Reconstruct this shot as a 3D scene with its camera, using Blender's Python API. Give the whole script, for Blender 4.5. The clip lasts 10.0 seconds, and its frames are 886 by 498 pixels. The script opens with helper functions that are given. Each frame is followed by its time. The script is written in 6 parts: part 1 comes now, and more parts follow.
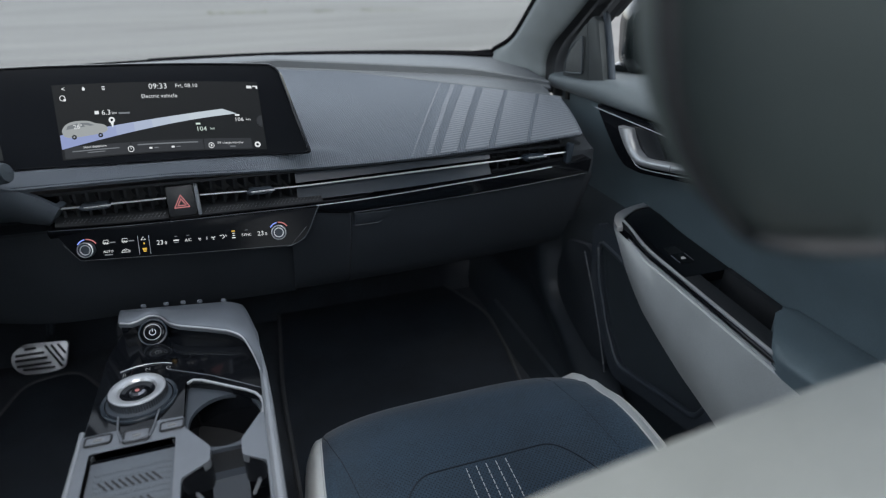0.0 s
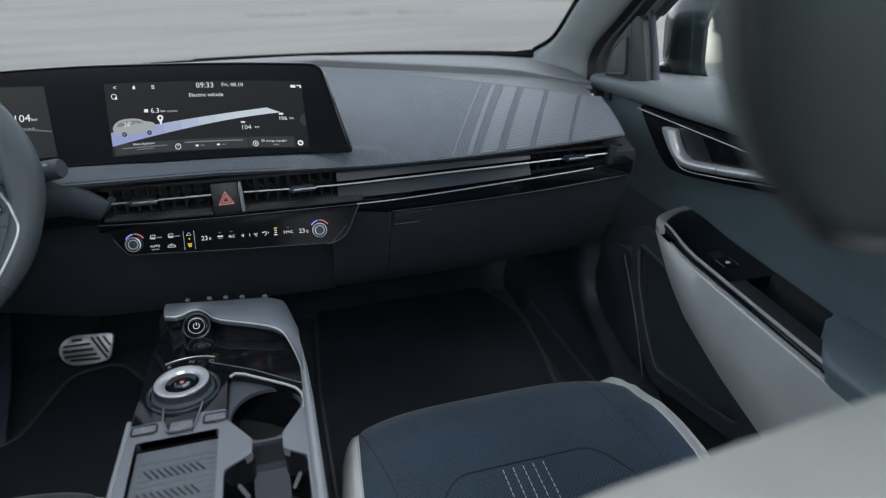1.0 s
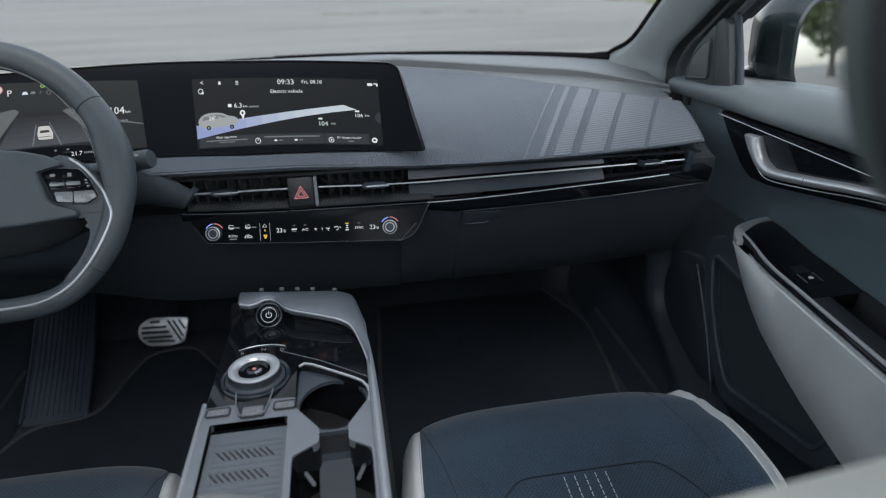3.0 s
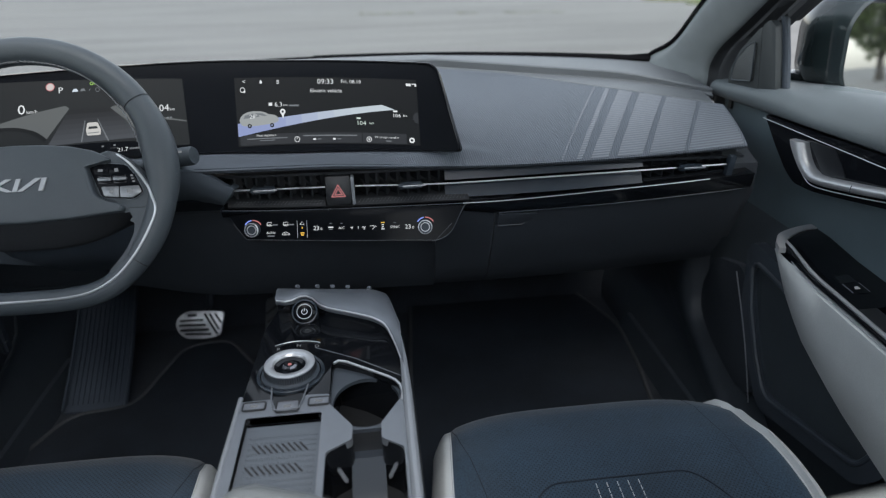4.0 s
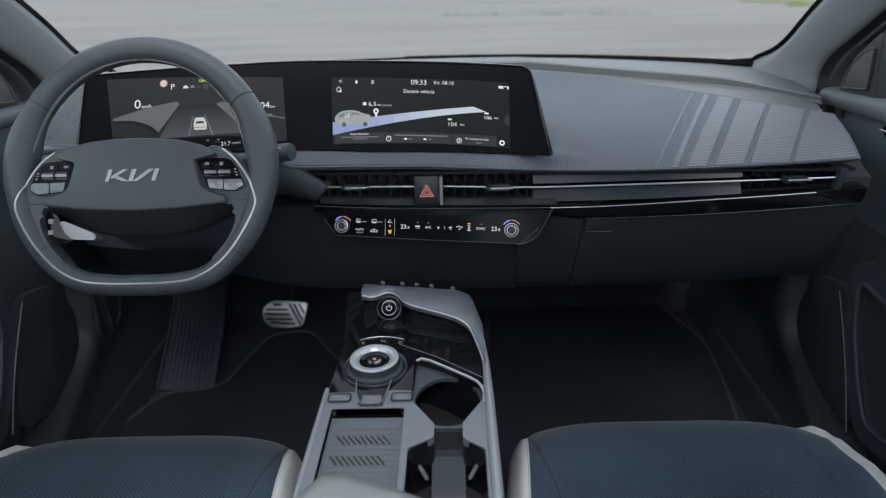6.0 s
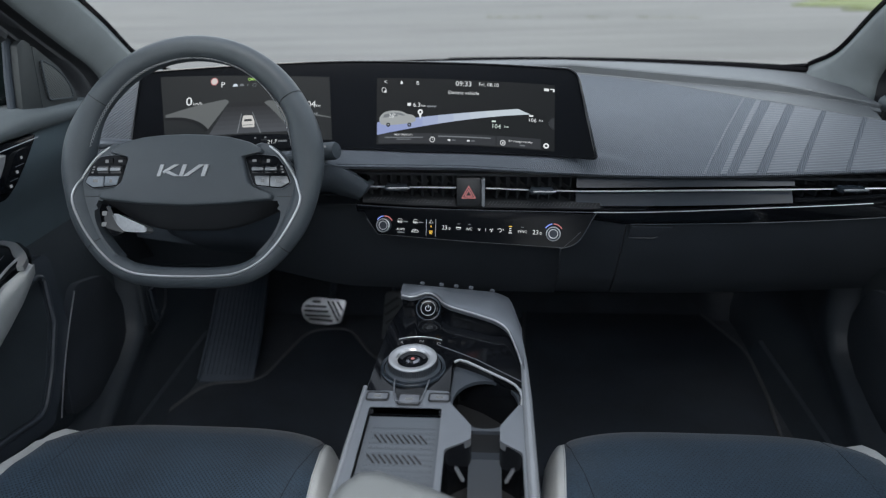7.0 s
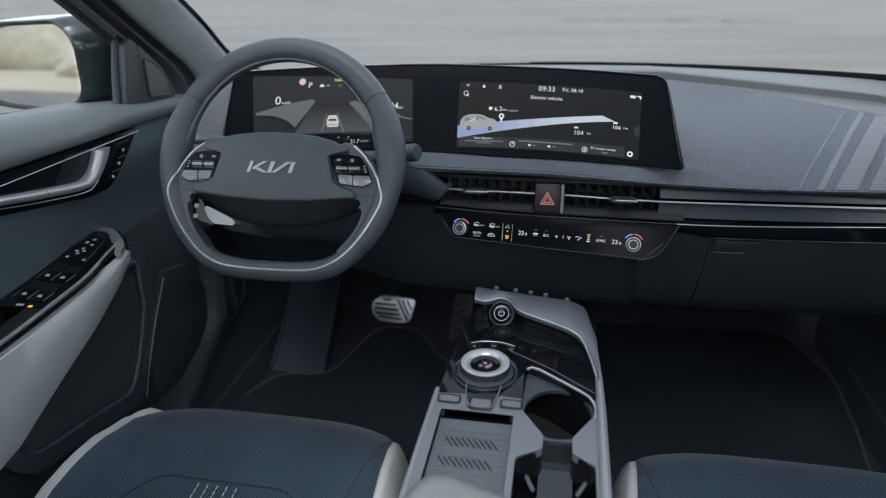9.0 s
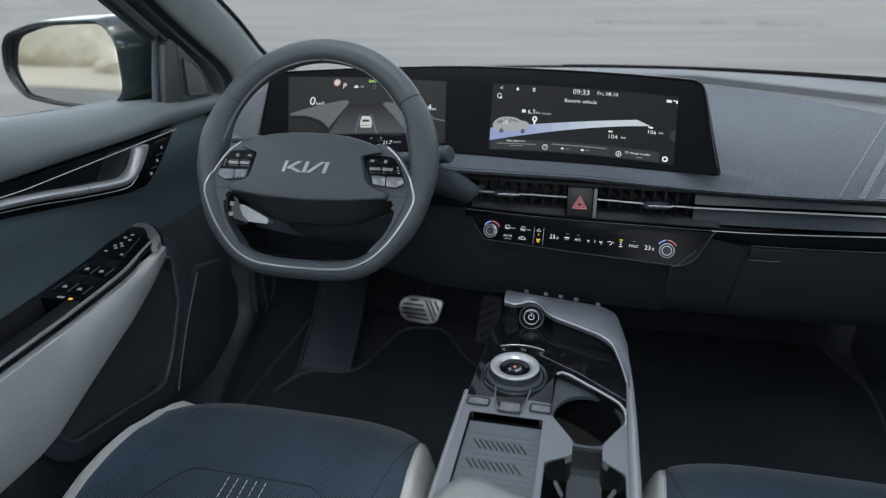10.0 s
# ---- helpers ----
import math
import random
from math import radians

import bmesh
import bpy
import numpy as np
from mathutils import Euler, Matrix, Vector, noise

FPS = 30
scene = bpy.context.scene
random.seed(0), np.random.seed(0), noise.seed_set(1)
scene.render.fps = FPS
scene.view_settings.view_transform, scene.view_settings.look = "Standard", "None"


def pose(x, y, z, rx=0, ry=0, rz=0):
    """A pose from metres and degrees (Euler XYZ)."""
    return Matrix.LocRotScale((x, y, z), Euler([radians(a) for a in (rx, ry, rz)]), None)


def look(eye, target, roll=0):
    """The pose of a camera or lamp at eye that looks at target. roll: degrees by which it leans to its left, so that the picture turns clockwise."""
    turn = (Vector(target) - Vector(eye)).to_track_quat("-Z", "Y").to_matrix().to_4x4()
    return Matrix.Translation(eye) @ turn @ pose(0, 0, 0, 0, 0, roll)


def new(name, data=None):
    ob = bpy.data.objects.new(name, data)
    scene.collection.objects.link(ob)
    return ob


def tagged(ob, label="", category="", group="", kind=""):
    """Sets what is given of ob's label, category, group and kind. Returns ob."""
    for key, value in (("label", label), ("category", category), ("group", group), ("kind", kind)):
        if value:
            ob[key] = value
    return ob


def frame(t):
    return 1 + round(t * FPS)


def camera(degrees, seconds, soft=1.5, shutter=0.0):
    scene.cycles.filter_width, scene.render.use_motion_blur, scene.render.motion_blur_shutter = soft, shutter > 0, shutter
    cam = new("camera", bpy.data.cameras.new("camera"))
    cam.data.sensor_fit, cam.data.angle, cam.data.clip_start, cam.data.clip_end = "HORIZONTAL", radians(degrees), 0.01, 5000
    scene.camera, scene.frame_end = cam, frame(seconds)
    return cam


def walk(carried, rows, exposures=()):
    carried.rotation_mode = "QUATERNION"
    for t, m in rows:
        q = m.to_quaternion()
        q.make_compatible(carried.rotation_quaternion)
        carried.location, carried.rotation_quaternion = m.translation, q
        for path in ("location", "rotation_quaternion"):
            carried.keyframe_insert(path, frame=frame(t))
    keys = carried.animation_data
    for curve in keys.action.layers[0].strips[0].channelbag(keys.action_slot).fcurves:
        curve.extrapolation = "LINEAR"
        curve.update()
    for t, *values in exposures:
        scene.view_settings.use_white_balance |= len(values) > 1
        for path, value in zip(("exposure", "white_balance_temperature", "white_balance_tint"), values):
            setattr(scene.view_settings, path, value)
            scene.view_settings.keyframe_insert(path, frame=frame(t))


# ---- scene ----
cam = camera(70.3, 10.0, soft=1.2)
cam.data.dof.use_dof, cam.data.dof.focus_distance, cam.data.dof.aperture_fstop = True, 0.86, 3.2
PATH = [
    (0, (0.093, -0.009, 1.251), (0.659, 1.692, 0.366), -0.5),
    (0.5, (0.089, -0.009, 1.25), (0.613, 1.708, 0.367), -0.7),
    (1, (0.083, -0.006, 1.248), (0.553, 1.728, 0.369), -1.0),
    (1.5, (0.081, -0.006, 1.248), (0.507, 1.739, 0.369), -1.1),
    (2, (0.078, -0.005, 1.247), (0.454, 1.753, 0.371), -1.2),
    (2.5, (0.074, -0.004, 1.248), (0.405, 1.763, 0.372), -1.2),
    (4, (0.065, -0.002, 1.25), (0.254, 1.787, 0.376), -1.3),
    (4.5, (0.06, -0.002, 1.25), (0.2, 1.793, 0.378), -1.4),
    (5, (0.056, -0.001, 1.252), (0.138, 1.797, 0.38), -1.5),
    (5.5, (0.051, -0.001, 1.253), (0.072, 1.8, 0.382), -1.7),
    (7, (0.04, -0.001, 1.252), (-0.115, 1.799, 0.394), -1.7),
    (7.5, (0.036, -0.001, 1.253), (-0.167, 1.795, 0.397), -1.7),
    (8, (0.032, -0.001, 1.255), (-0.225, 1.789, 0.4), -1.7),
    (8.5, (0.029, -0.001, 1.255), (-0.282, 1.781, 0.403), -1.8),
    (9, (0.024, -0.002, 1.255), (-0.335, 1.774, 0.408), -1.8),
    (9.5, (0.021, -0.002, 1.257), (-0.378, 1.765, 0.411), -1.8),
    (10, (0.016, -0.004, 1.258), (-0.421, 1.756, 0.414), -1.7),
]
walk(cam, [(t, look(eye, target, roll)) for t, eye, target, roll in PATH])

# ---- light ----
world = bpy.data.worlds.new("world")
scene.world = world
world.use_nodes = True
wn = world.node_tree.nodes
sky = wn.new("ShaderNodeTexSky")
sky.sky_type, sky.sun_disc = "NISHITA", False
sky.sun_elevation, sky.sun_rotation = radians(60), radians(174)
sky.air_density, sky.dust_density = 1.2, 1.5
wn["Background"].inputs[1].default_value = 0.13
haze = wn.new("ShaderNodeHueSaturation")      # thin cloud takes most of the blue out of the sky
haze.inputs["Saturation"].default_value = 0.33
world.node_tree.links.new(sky.outputs[0], haze.inputs["Color"])
world.node_tree.links.new(haze.outputs[0], wn["Background"].inputs[0])
sun = new("sun", bpy.data.lights.new("sun", "SUN"))
sun.data.energy, sun.data.angle, sun.data.color = 0.4, radians(25), (1.0, 0.98, 0.95)
sun.matrix_world = look((0.47, -4.48, 7.79), (0, 0, 0))
scene.view_settings.exposure = 1.83


# ---- materials ----
def material(name, color, rough=0.5, metal=0.0, grain=0.0, size=400.0, bump=0.0, blotch=0.0, coat=0.0, sheen=0.0, spec=0.5):
    m = bpy.data.materials.new(name)
    m.use_nodes = True
    nt, b = m.node_tree, m.node_tree.nodes["Principled BSDF"]
    b.inputs["Base Color"].default_value = (*color, 1)
    b.inputs["Roughness"].default_value, b.inputs["Metallic"].default_value = rough, metal
    b.inputs["Specular IOR Level"].default_value = spec
    b.inputs["Coat Weight"].default_value, b.inputs["Sheen Weight"].default_value = coat, sheen
    if not (grain or bump or blotch):
        return m
    co = nt.nodes.new("ShaderNodeTexCoord")
    fine, broad = nt.nodes.new("ShaderNodeTexNoise"), nt.nodes.new("ShaderNodeTexNoise")
    fine.inputs["Scale"].default_value, fine.inputs["Detail"].default_value = size, 4
    broad.inputs["Scale"].default_value, broad.inputs["Detail"].default_value = size / 40, 3
    for n in (fine, broad):
        nt.links.new(co.outputs["Object"], n.inputs["Vector"])
    last = None
    for n, amount in ((fine, grain), (broad, blotch)):
        if not amount:
            continue
        r = nt.nodes.new("ShaderNodeMapRange")
        r.inputs[1].default_value, r.inputs[2].default_value = 0.3, 0.7
        r.inputs[3].default_value, r.inputs[4].default_value = 1 - amount, 1 + amount
        nt.links.new(n.outputs[0], r.inputs[0])
        mix = nt.nodes.new("ShaderNodeMixRGB")
        mix.blend_type, mix.inputs[0].default_value = "MULTIPLY", 1
        mix.inputs[1].default_value = (*color, 1)
        if last:
            nt.links.new(last, mix.inputs[1])
        nt.links.new(r.outputs[0], mix.inputs[2])
        last = mix.outputs[0]
    if last:
        nt.links.new(last, b.inputs["Base Color"])
        r = nt.nodes.new("ShaderNodeMapRange")
        r.inputs[3].default_value, r.inputs[4].default_value = max(0.02, rough - 0.08), min(1, rough + 0.08)
        nt.links.new(broad.outputs[0], r.inputs[0])
        nt.links.new(r.outputs[0], b.inputs["Roughness"])
    if bump:
        bp = nt.nodes.new("ShaderNodeBump")
        bp.inputs["Strength"].default_value, bp.inputs["Distance"].default_value = bump, 0.001
        nt.links.new(fine.outputs[0], bp.inputs["Height"])
        nt.links.new(bp.outputs[0], b.inputs["Normal"])
    return m


def wave_relief(m, scale, direction, turn, strength, amount):
    """Woven ridges: bands of relief with a slight change of tone."""
    nt = m.node_tree
    b = nt.nodes["Principled BSDF"]
    co, mp = nt.nodes.new("ShaderNodeTexCoord"), nt.nodes.new("ShaderNodeMapping")
    mp.inputs["Rotation"].default_value = turn
    w = nt.nodes.new("ShaderNodeTexWave")
    w.bands_direction = direction
    w.inputs["Scale"].default_value = scale
    nt.links.new(co.outputs["Object"], mp.inputs[0])
    nt.links.new(mp.outputs[0], w.inputs[0])
    bp = nt.nodes.new("ShaderNodeBump")
    bp.inputs["Strength"].default_value, bp.inputs["Distance"].default_value = strength, 0.001
    nt.links.new(w.outputs["Fac"], bp.inputs["Height"])
    nt.links.new(bp.outputs[0], b.inputs["Normal"])
    r, mix = nt.nodes.new("ShaderNodeMapRange"), nt.nodes.new("ShaderNodeMixRGB")
    r.inputs[3].default_value, r.inputs[4].default_value = 1 - amount, 1 + amount
    nt.links.new(w.outputs["Fac"], r.inputs[0])
    mix.blend_type, mix.inputs[0].default_value = "MULTIPLY", 1
    source = b.inputs["Base Color"]
    if source.links:
        nt.links.new(source.links[0].from_socket, mix.inputs[1])
    else:
        mix.inputs[1].default_value = source.default_value
    nt.links.new(r.outputs[0], mix.inputs[2])
    nt.links.new(mix.outputs[0], source)
    return m


def perforate(m, cell, hole, tone, turn=(0, 0, radians(45)), squash=(1, 1, 0.02)):
    """Rows of tiny punched holes."""
    nt = m.node_tree
    b = nt.nodes["Principled BSDF"]
    co, mp, v = nt.nodes.new("ShaderNodeTexCoord"), nt.nodes.new("ShaderNodeMapping"), nt.nodes.new("ShaderNodeTexVoronoi")
    mp.inputs["Rotation"].default_value = turn
    mp.inputs["Scale"].default_value = squash
    v.inputs["Scale"].default_value, v.inputs["Randomness"].default_value = 1 / cell, 0.0
    nt.links.new(co.outputs["Object"], mp.inputs[0])
    nt.links.new(mp.outputs[0], v.inputs["Vector"])
    r, mix = nt.nodes.new("ShaderNodeMapRange"), nt.nodes.new("ShaderNodeMixRGB")
    r.inputs[1].default_value, r.inputs[2].default_value = hole * 0.7, hole
    r.inputs[3].default_value, r.inputs[4].default_value = tone, 1
    nt.links.new(v.outputs["Distance"], r.inputs[0])
    mix.blend_type, mix.inputs[0].default_value = "MULTIPLY", 1
    source = b.inputs["Base Color"]
    nt.links.new(source.links[0].from_socket, mix.inputs[1])
    nt.links.new(r.outputs[0], mix.inputs[2])
    nt.links.new(mix.outputs[0], source)
    return m


def glow(name, color, strength=1.0):
    m = material(name, (0.01, 0.01, 0.01), 0.4)
    b = m.node_tree.nodes["Principled BSDF"]
    b.inputs["Specular IOR Level"].default_value = 0.05
    b.inputs["Emission Color"].default_value = (*color, 1)
    b.inputs["Emission Strength"].default_value = strength
    return m


def pane(name, tint, gloss):
    m = bpy.data.materials.new(name)
    m.use_nodes = True
    nt = m.node_tree
    nt.nodes.clear()
    out, mix = nt.nodes.new("ShaderNodeOutputMaterial"), nt.nodes.new("ShaderNodeMixShader")
    tr, gl = nt.nodes.new("ShaderNodeBsdfTransparent"), nt.nodes.new("ShaderNodeBsdfGlossy")
    tr.inputs[0].default_value, gl.inputs[1].default_value = (*tint, 1), 0.02
    mix.inputs[0].default_value = gloss
    for a, b in ((tr.outputs[0], mix.inputs[1]), (gl.outputs[0], mix.inputs[2]), (mix.outputs[0], out.inputs[0])):
        nt.links.new(a, b)
    return m


SOFT = material("soft_dark_plastic", (0.045, 0.056, 0.066), 0.5, 0, 0.12, 900, 0.25, 0.06)
DOOR = material("door_leatherette", (0.118, 0.160, 0.184), 0.5, 0, 0.10, 900, 0.3, 0.06)
SILL = material("sill_skin", (0.108, 0.127, 0.136), 0.55, 0, 0.08, 900, 0.3, 0.05)
LOWER = material("lower_black_plastic", (0.036, 0.047, 0.061), 0.6, 0, 0.15, 700, 0.3, 0.1)
DOORLOW = material("black_door_plastic", (0.050, 0.062, 0.073), 0.5, 0, 0.15, 700, 0.3, 0.1)
GLOVE = material("black_glove_box_skin", (0.029, 0.035, 0.043), 0.6, 0, 0.15, 700, 0.3, 0.1)
PAD = wave_relief(material("woven_dash_skin", (0.092, 0.107, 0.127), 0.55, 0, 0.05, 500, 0, 0.05), 130, "X", (0, 0, radians(28)), 0.75, 0.3)
RIB = wave_relief(material("ribbed_dash_skin", (0.130, 0.144, 0.163), 0.55, 0, 0.05, 500, 0, 0.05), 62, "Y", (0, 0, 0), 0.6, 0.18)
TOPSKIN = material("dash_top_skin", (0.098, 0.108, 0.117), 0.6, 0, 0.08, 900, 0.25, 0.05)
PILLAR = material("pillar_fabric", (0.20, 0.222, 0.228), 0.8, 0, 0.06, 1200, 0.2, 0.05)
LIGHT = material("light_grey_leatherette", (0.53, 0.555, 0.555), 0.5, 0, 0.06, 700, 0.3, 0.05)
# the pale seat leather again, darkened to put the backrest's shade into its colour
BACKSHADE = material("shaded_backrest_leather", (0.222, 0.238, 0.230), 0.45, 0, 0.06, 700, 0.3, 0.05)
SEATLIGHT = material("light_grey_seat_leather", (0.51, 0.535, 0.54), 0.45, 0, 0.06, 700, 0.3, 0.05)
SEAM = material("navy_thread", (0.018, 0.027, 0.040), 0.9)
SUEDE = perforate(material("navy_suede", (0.025, 0.047, 0.073), 0.9, 0, 0.28, 520, 0.5, 0.16, sheen=0.12), 0.0040, 0.36, 0.30)
GLOSS = material("piano_black", (0.006, 0.007, 0.009), 0.08, spec=0.35)
SATIN = material("satin_silver", (0.54, 0.555, 0.575), 0.30, 0.6)
SPEAKER = perforate(material("speaker_mesh", (0.042, 0.051, 0.064), 0.7, 0, 0.15, 700, 0.2, 0.1), 0.0032, 0.3, 0.5)
KICK = material("smooth_black_plastic", (0.041, 0.051, 0.063), 0.45, 0, 0.12, 700, 0.2, 0.1)
STRIP = material("dark_satin_trim", (0.025, 0.034, 0.045), 0.26, spec=0.5)
HEAD = material("dark_headrest_leather", (0.032, 0.044, 0.045), 0.55, 0, 0.1, 700, 0.3, 0.08)
CARUI = glow("screen_car_grey", (0.42, 0.45, 0.46), 0.22)
JEWEL = material("dark_faceted_metal", (0.22, 0.22, 0.24), 0.12, 1.0)
RAIL = material("matt_silver_paint", (0.27, 0.29, 0.315), 0.42, 0.3, 0.04, 1500, 0.05, 0.05)
KNEE = material("dark_blue_grey_plastic", (0.105, 0.124, 0.146), 0.5, 0, 0.12, 900, 0.25, 0.06)
HANDLE = material("satin_handle", (0.42, 0.435, 0.455), 0.38, 0.5, 0.03, 1500, 0, 0.03)
# paler copy of the headrest leather, with windscreen light in its colour
HEADLIT = material("lit_headrest_leather", (0.098, 0.120, 0.120), 0.5, 0, 0.1, 700, 0.3, 0.08)
CHROME = material("bright_chrome", (0.75, 0.76, 0.78), 0.18, 0.8)
SILVER = material("silver_paint", (0.175, 0.192, 0.216), 0.36, 0.3, 0.04, 1500, 0.05, 0.05)
CARPET = material("black_carpet", (0.034, 0.041, 0.052), 0.95, 0, 0.35, 600, 0.8, 0.2)
MAT = material("black_mat_carpet", (0.016, 0.023, 0.034), 0.95, 0, 0.35, 600, 0.8, 0.2)
RUBBER = material("black_rubber", (0.018, 0.020, 0.023), 0.6, 0, 0.1, 600, 0.2, 0.1)
LEATHER = material("wheel_leather", (0.060, 0.072, 0.082), 0.45, 0, 0.08, 1200, 0.3, 0.05)
STITCH = material("pale_thread", (0.60, 0.61, 0.62), 0.7)
THREAD = material("grey_thread", (0.30, 0.315, 0.33), 0.8)
GREYMAT = material("grey_silicone", (0.105, 0.122, 0.143), 0.6, 0, 0.06, 900, 0.1, 0.04)
KNURL = material("knurled_plastic", (0.075, 0.082, 0.09), 0.4)
VENT = material("black_vent_plastic", (0.010, 0.012, 0.015), 0.4)
DIVIDER = material("dark_grey_gloss", (0.048, 0.058, 0.072), 0.3)
LID = material("grey_lid_leather", (0.195, 0.211, 0.215), 0.45, 0, 0.06, 700, 0.3, 0.05)
BUTTON = material("grey_button", (0.145, 0.158, 0.180), 0.4)
FRIT = material("black_ceramic_edge", (0.008, 0.008, 0.009), 0.95, spec=0.0)
GLASS_BLACK = material("black_glass", (0.007, 0.008, 0.010), 0.15, spec=0.08)
SCREEN = glow("screen_backlight", (0.07, 0.085, 0.10), 0.03)
WHITE = glow("screen_white", (0.75, 0.78, 0.8), 0.29)
DIM = glow("screen_grey", (0.3, 0.33, 0.36), 0.16)
DARKUI = glow("screen_dark_grey", (0.16, 0.18, 0.21), 0.05)
PALEUI = glow("screen_pale_blue", (0.55, 0.62, 0.70), 0.32)
GREEN = glow("screen_green", (0.35, 0.62, 0.15), 0.25)
MINT = glow("screen_mint", (0.64, 0.76, 0.70), 0.27)
RED = glow("warning_red", (0.72, 0.27, 0.28), 0.18)
AMBER = glow("amber_light", (0.8, 0.5, 0.08), 0.3)
COLDUI = glow("cool_blue_light", (0.25, 0.35, 0.9), 0.3)
CLUSTER = glow("cluster_backlight", (0.075, 0.088, 0.098), 0.06)
PINKUI = glow("screen_pink_white", (0.72, 0.66, 0.64), 0.24)
WING = glow("screen_wing_grey", (0.30, 0.33, 0.34), 0.105)
CARPALE = glow("screen_car_pale", (0.60, 0.60, 0.58), 0.26)
FAIRING = wave_relief(material("ribbed_fairing_skin", (0.130, 0.146, 0.168), 0.5, 0, 0.05, 500, 0, 0.05), 100, "Z", (0, radians(35), 0), 0.8, 0.22)
HOUSING = material("gloss_dark_green_paint", (0.016, 0.025, 0.027), 0.16, 0.0, 0.03, 60, 0, 0.03, coat=0.15)
EMBLEM = material("satin_emblem", (0.40, 0.41, 0.42), 0.42, 0.3)
MIRROR = material("mirror_glass", (0.60, 0.62, 0.62), 0.02, 1.0)
PAINT = material("dark_car_paint", (0.065, 0.072, 0.074), 0.22, 0.6, coat=1.0)
PANE = pane("window_glass", (0.93, 0.95, 0.95), 0.04)
HEADLINER = material("headliner", (0.62, 0.62, 0.61), 0.9, 0, 0.06, 900, 0.2, 0.04)


# ---- mesh helpers ----
def part(name, bm, mat, parent=None, label="", angle=35):
    bmesh.ops.recalc_face_normals(bm, faces=bm.faces)
    me = bpy.data.meshes.new(name)
    bm.to_mesh(me)
    bm.free()
    me.shade_smooth()
    me.set_sharp_from_angle(angle=radians(angle))
    me.materials.append(mat)
    ob = new(name, me)
    if parent:
        ob.parent = parent
    if label:
        tagged(ob, label)
    return ob


def thing(name, label, category, group="", kind="", at=(0, 0, 0)):
    ob = new(name)
    ob.empty_display_size = 0.05
    ob.location = at
    return tagged(ob, label, category, group, kind)


def loft(rows, ring=False, caps=False):
    """A skin over rows of points; ring: each row closes on itself; caps: the ends are closed."""
    bm = bmesh.new()
    grid = [[bm.verts.new(p) for p in row] for row in rows]
    n = len(rows[0])
    for a, b in zip(grid, grid[1:]):
        for k in range(n if ring else n - 1):
            q = (a[k], a[(k + 1) % n], b[(k + 1) % n], b[k])
            bm.faces.new(q)
    if caps and ring:
        bm.faces.new(grid[0])
        bm.faces.new(grid[-1][::-1])
    return bm


CABIN = Vector((0.0, 0.1, 1.22))      # the middle of the cabin: skins are thickened away from it


def sheet(rows, thick):
    """A skin with thickness: the given face looks into the cabin, the other lies behind it."""
    bm = loft(rows)
    bmesh.ops.recalc_face_normals(bm, faces=bm.faces)
    bm.normal_update()
    facing = sum(f.calc_area() * f.normal.dot((CABIN - f.calc_center_median()).normalized()) for f in bm.faces)
    if facing < 0:
        bmesh.ops.reverse_faces(bm, faces=bm.faces)
        bm.normal_update()
    old = bm.verts[:]
    edges = [e for e in bm.edges if e.is_boundary]
    faces = bm.faces[:]
    back = {v: bm.verts.new(v.co - v.normal * thick) for v in old}
    for f in faces:
        bm.faces.new([back[v] for v in reversed(f.verts)])
    for e in edges:
        a, b = e.verts
        bm.faces.new((a, b, back[b], back[a]))
    return bm


def tube(path, r, n=8, closed=False, flat=1.0, up=(0, 0, 1), caps=True, bm=None, square=1.0):
    """A rod along points; flat squeezes its section along up, square (below 1) makes it boxy."""
    bm = bm or bmesh.new()
    pts = [Vector(p) for p in path]
    rings = []
    for k, p in enumerate(pts):
        a = pts[k - 1] if (k or closed) else p
        b = pts[(k + 1) % len(pts)] if (k + 1 < len(pts) or closed) else p
        d = (b - a).normalized()
        side = d.cross(Vector(up))
        side = side.normalized() if side.length > 1e-4 else Vector((1, 0, 0))
        top = side.cross(d)
        rk = r[k] if isinstance(r, (list, tuple)) else r
        rings.append([bm.verts.new(p + rk * (math.copysign(abs(math.cos(t)) ** square, math.cos(t)) * side + flat * math.copysign(abs(math.sin(t)) ** square, math.sin(t)) * top)) for t in (2 * math.pi * j / n for j in range(n))])
    pairs = list(zip(rings, rings[1:])) + ([(rings[-1], rings[0])] if closed else [])
    for a, b in pairs:
        for j in range(n):
            bm.faces.new((a[j], a[(j + 1) % n], b[(j + 1) % n], b[j]))
    if caps and not closed:
        bm.faces.new(rings[0][::-1])
        bm.faces.new(rings[-1])
    return bm


def rounded(poly, r, n=4):
    """A polygon with its corners rounded."""
    out = []
    for k in range(len(poly)):
        p, a, b = (Vector(poly[k]), Vector(poly[k - 1]), Vector(poly[(k + 1) % len(poly)]))
        d1, d2 = (a - p), (b - p)
        c = min(r, d1.length * 0.45, d2.length * 0.45)
        s, e = p + d1.normalized() * c, p + d2.normalized() * c
        for j in range(n + 1):
            t = j / n
            out.append(tuple((1 - t) ** 2 * s + 2 * t * (1 - t) * p + t * t * e))
    return out


def plate(outer, f, w0, w1, holes=(), bevel=0.0, seg=2):
    """A plate: the outline (u, v), with holes, carried into space by f(u, v, w), from depth w0 (hidden face) to w1 (seen face)."""
    bm = bmesh.new()
    loops = [outer, *holes]
    top = [[bm.verts.new((u, v, w1)) for u, v in loop] for loop in loops]
    edges = [bm.edges.new((l[k], l[(k + 1) % len(l)])) for l in top for k in range(len(l))]
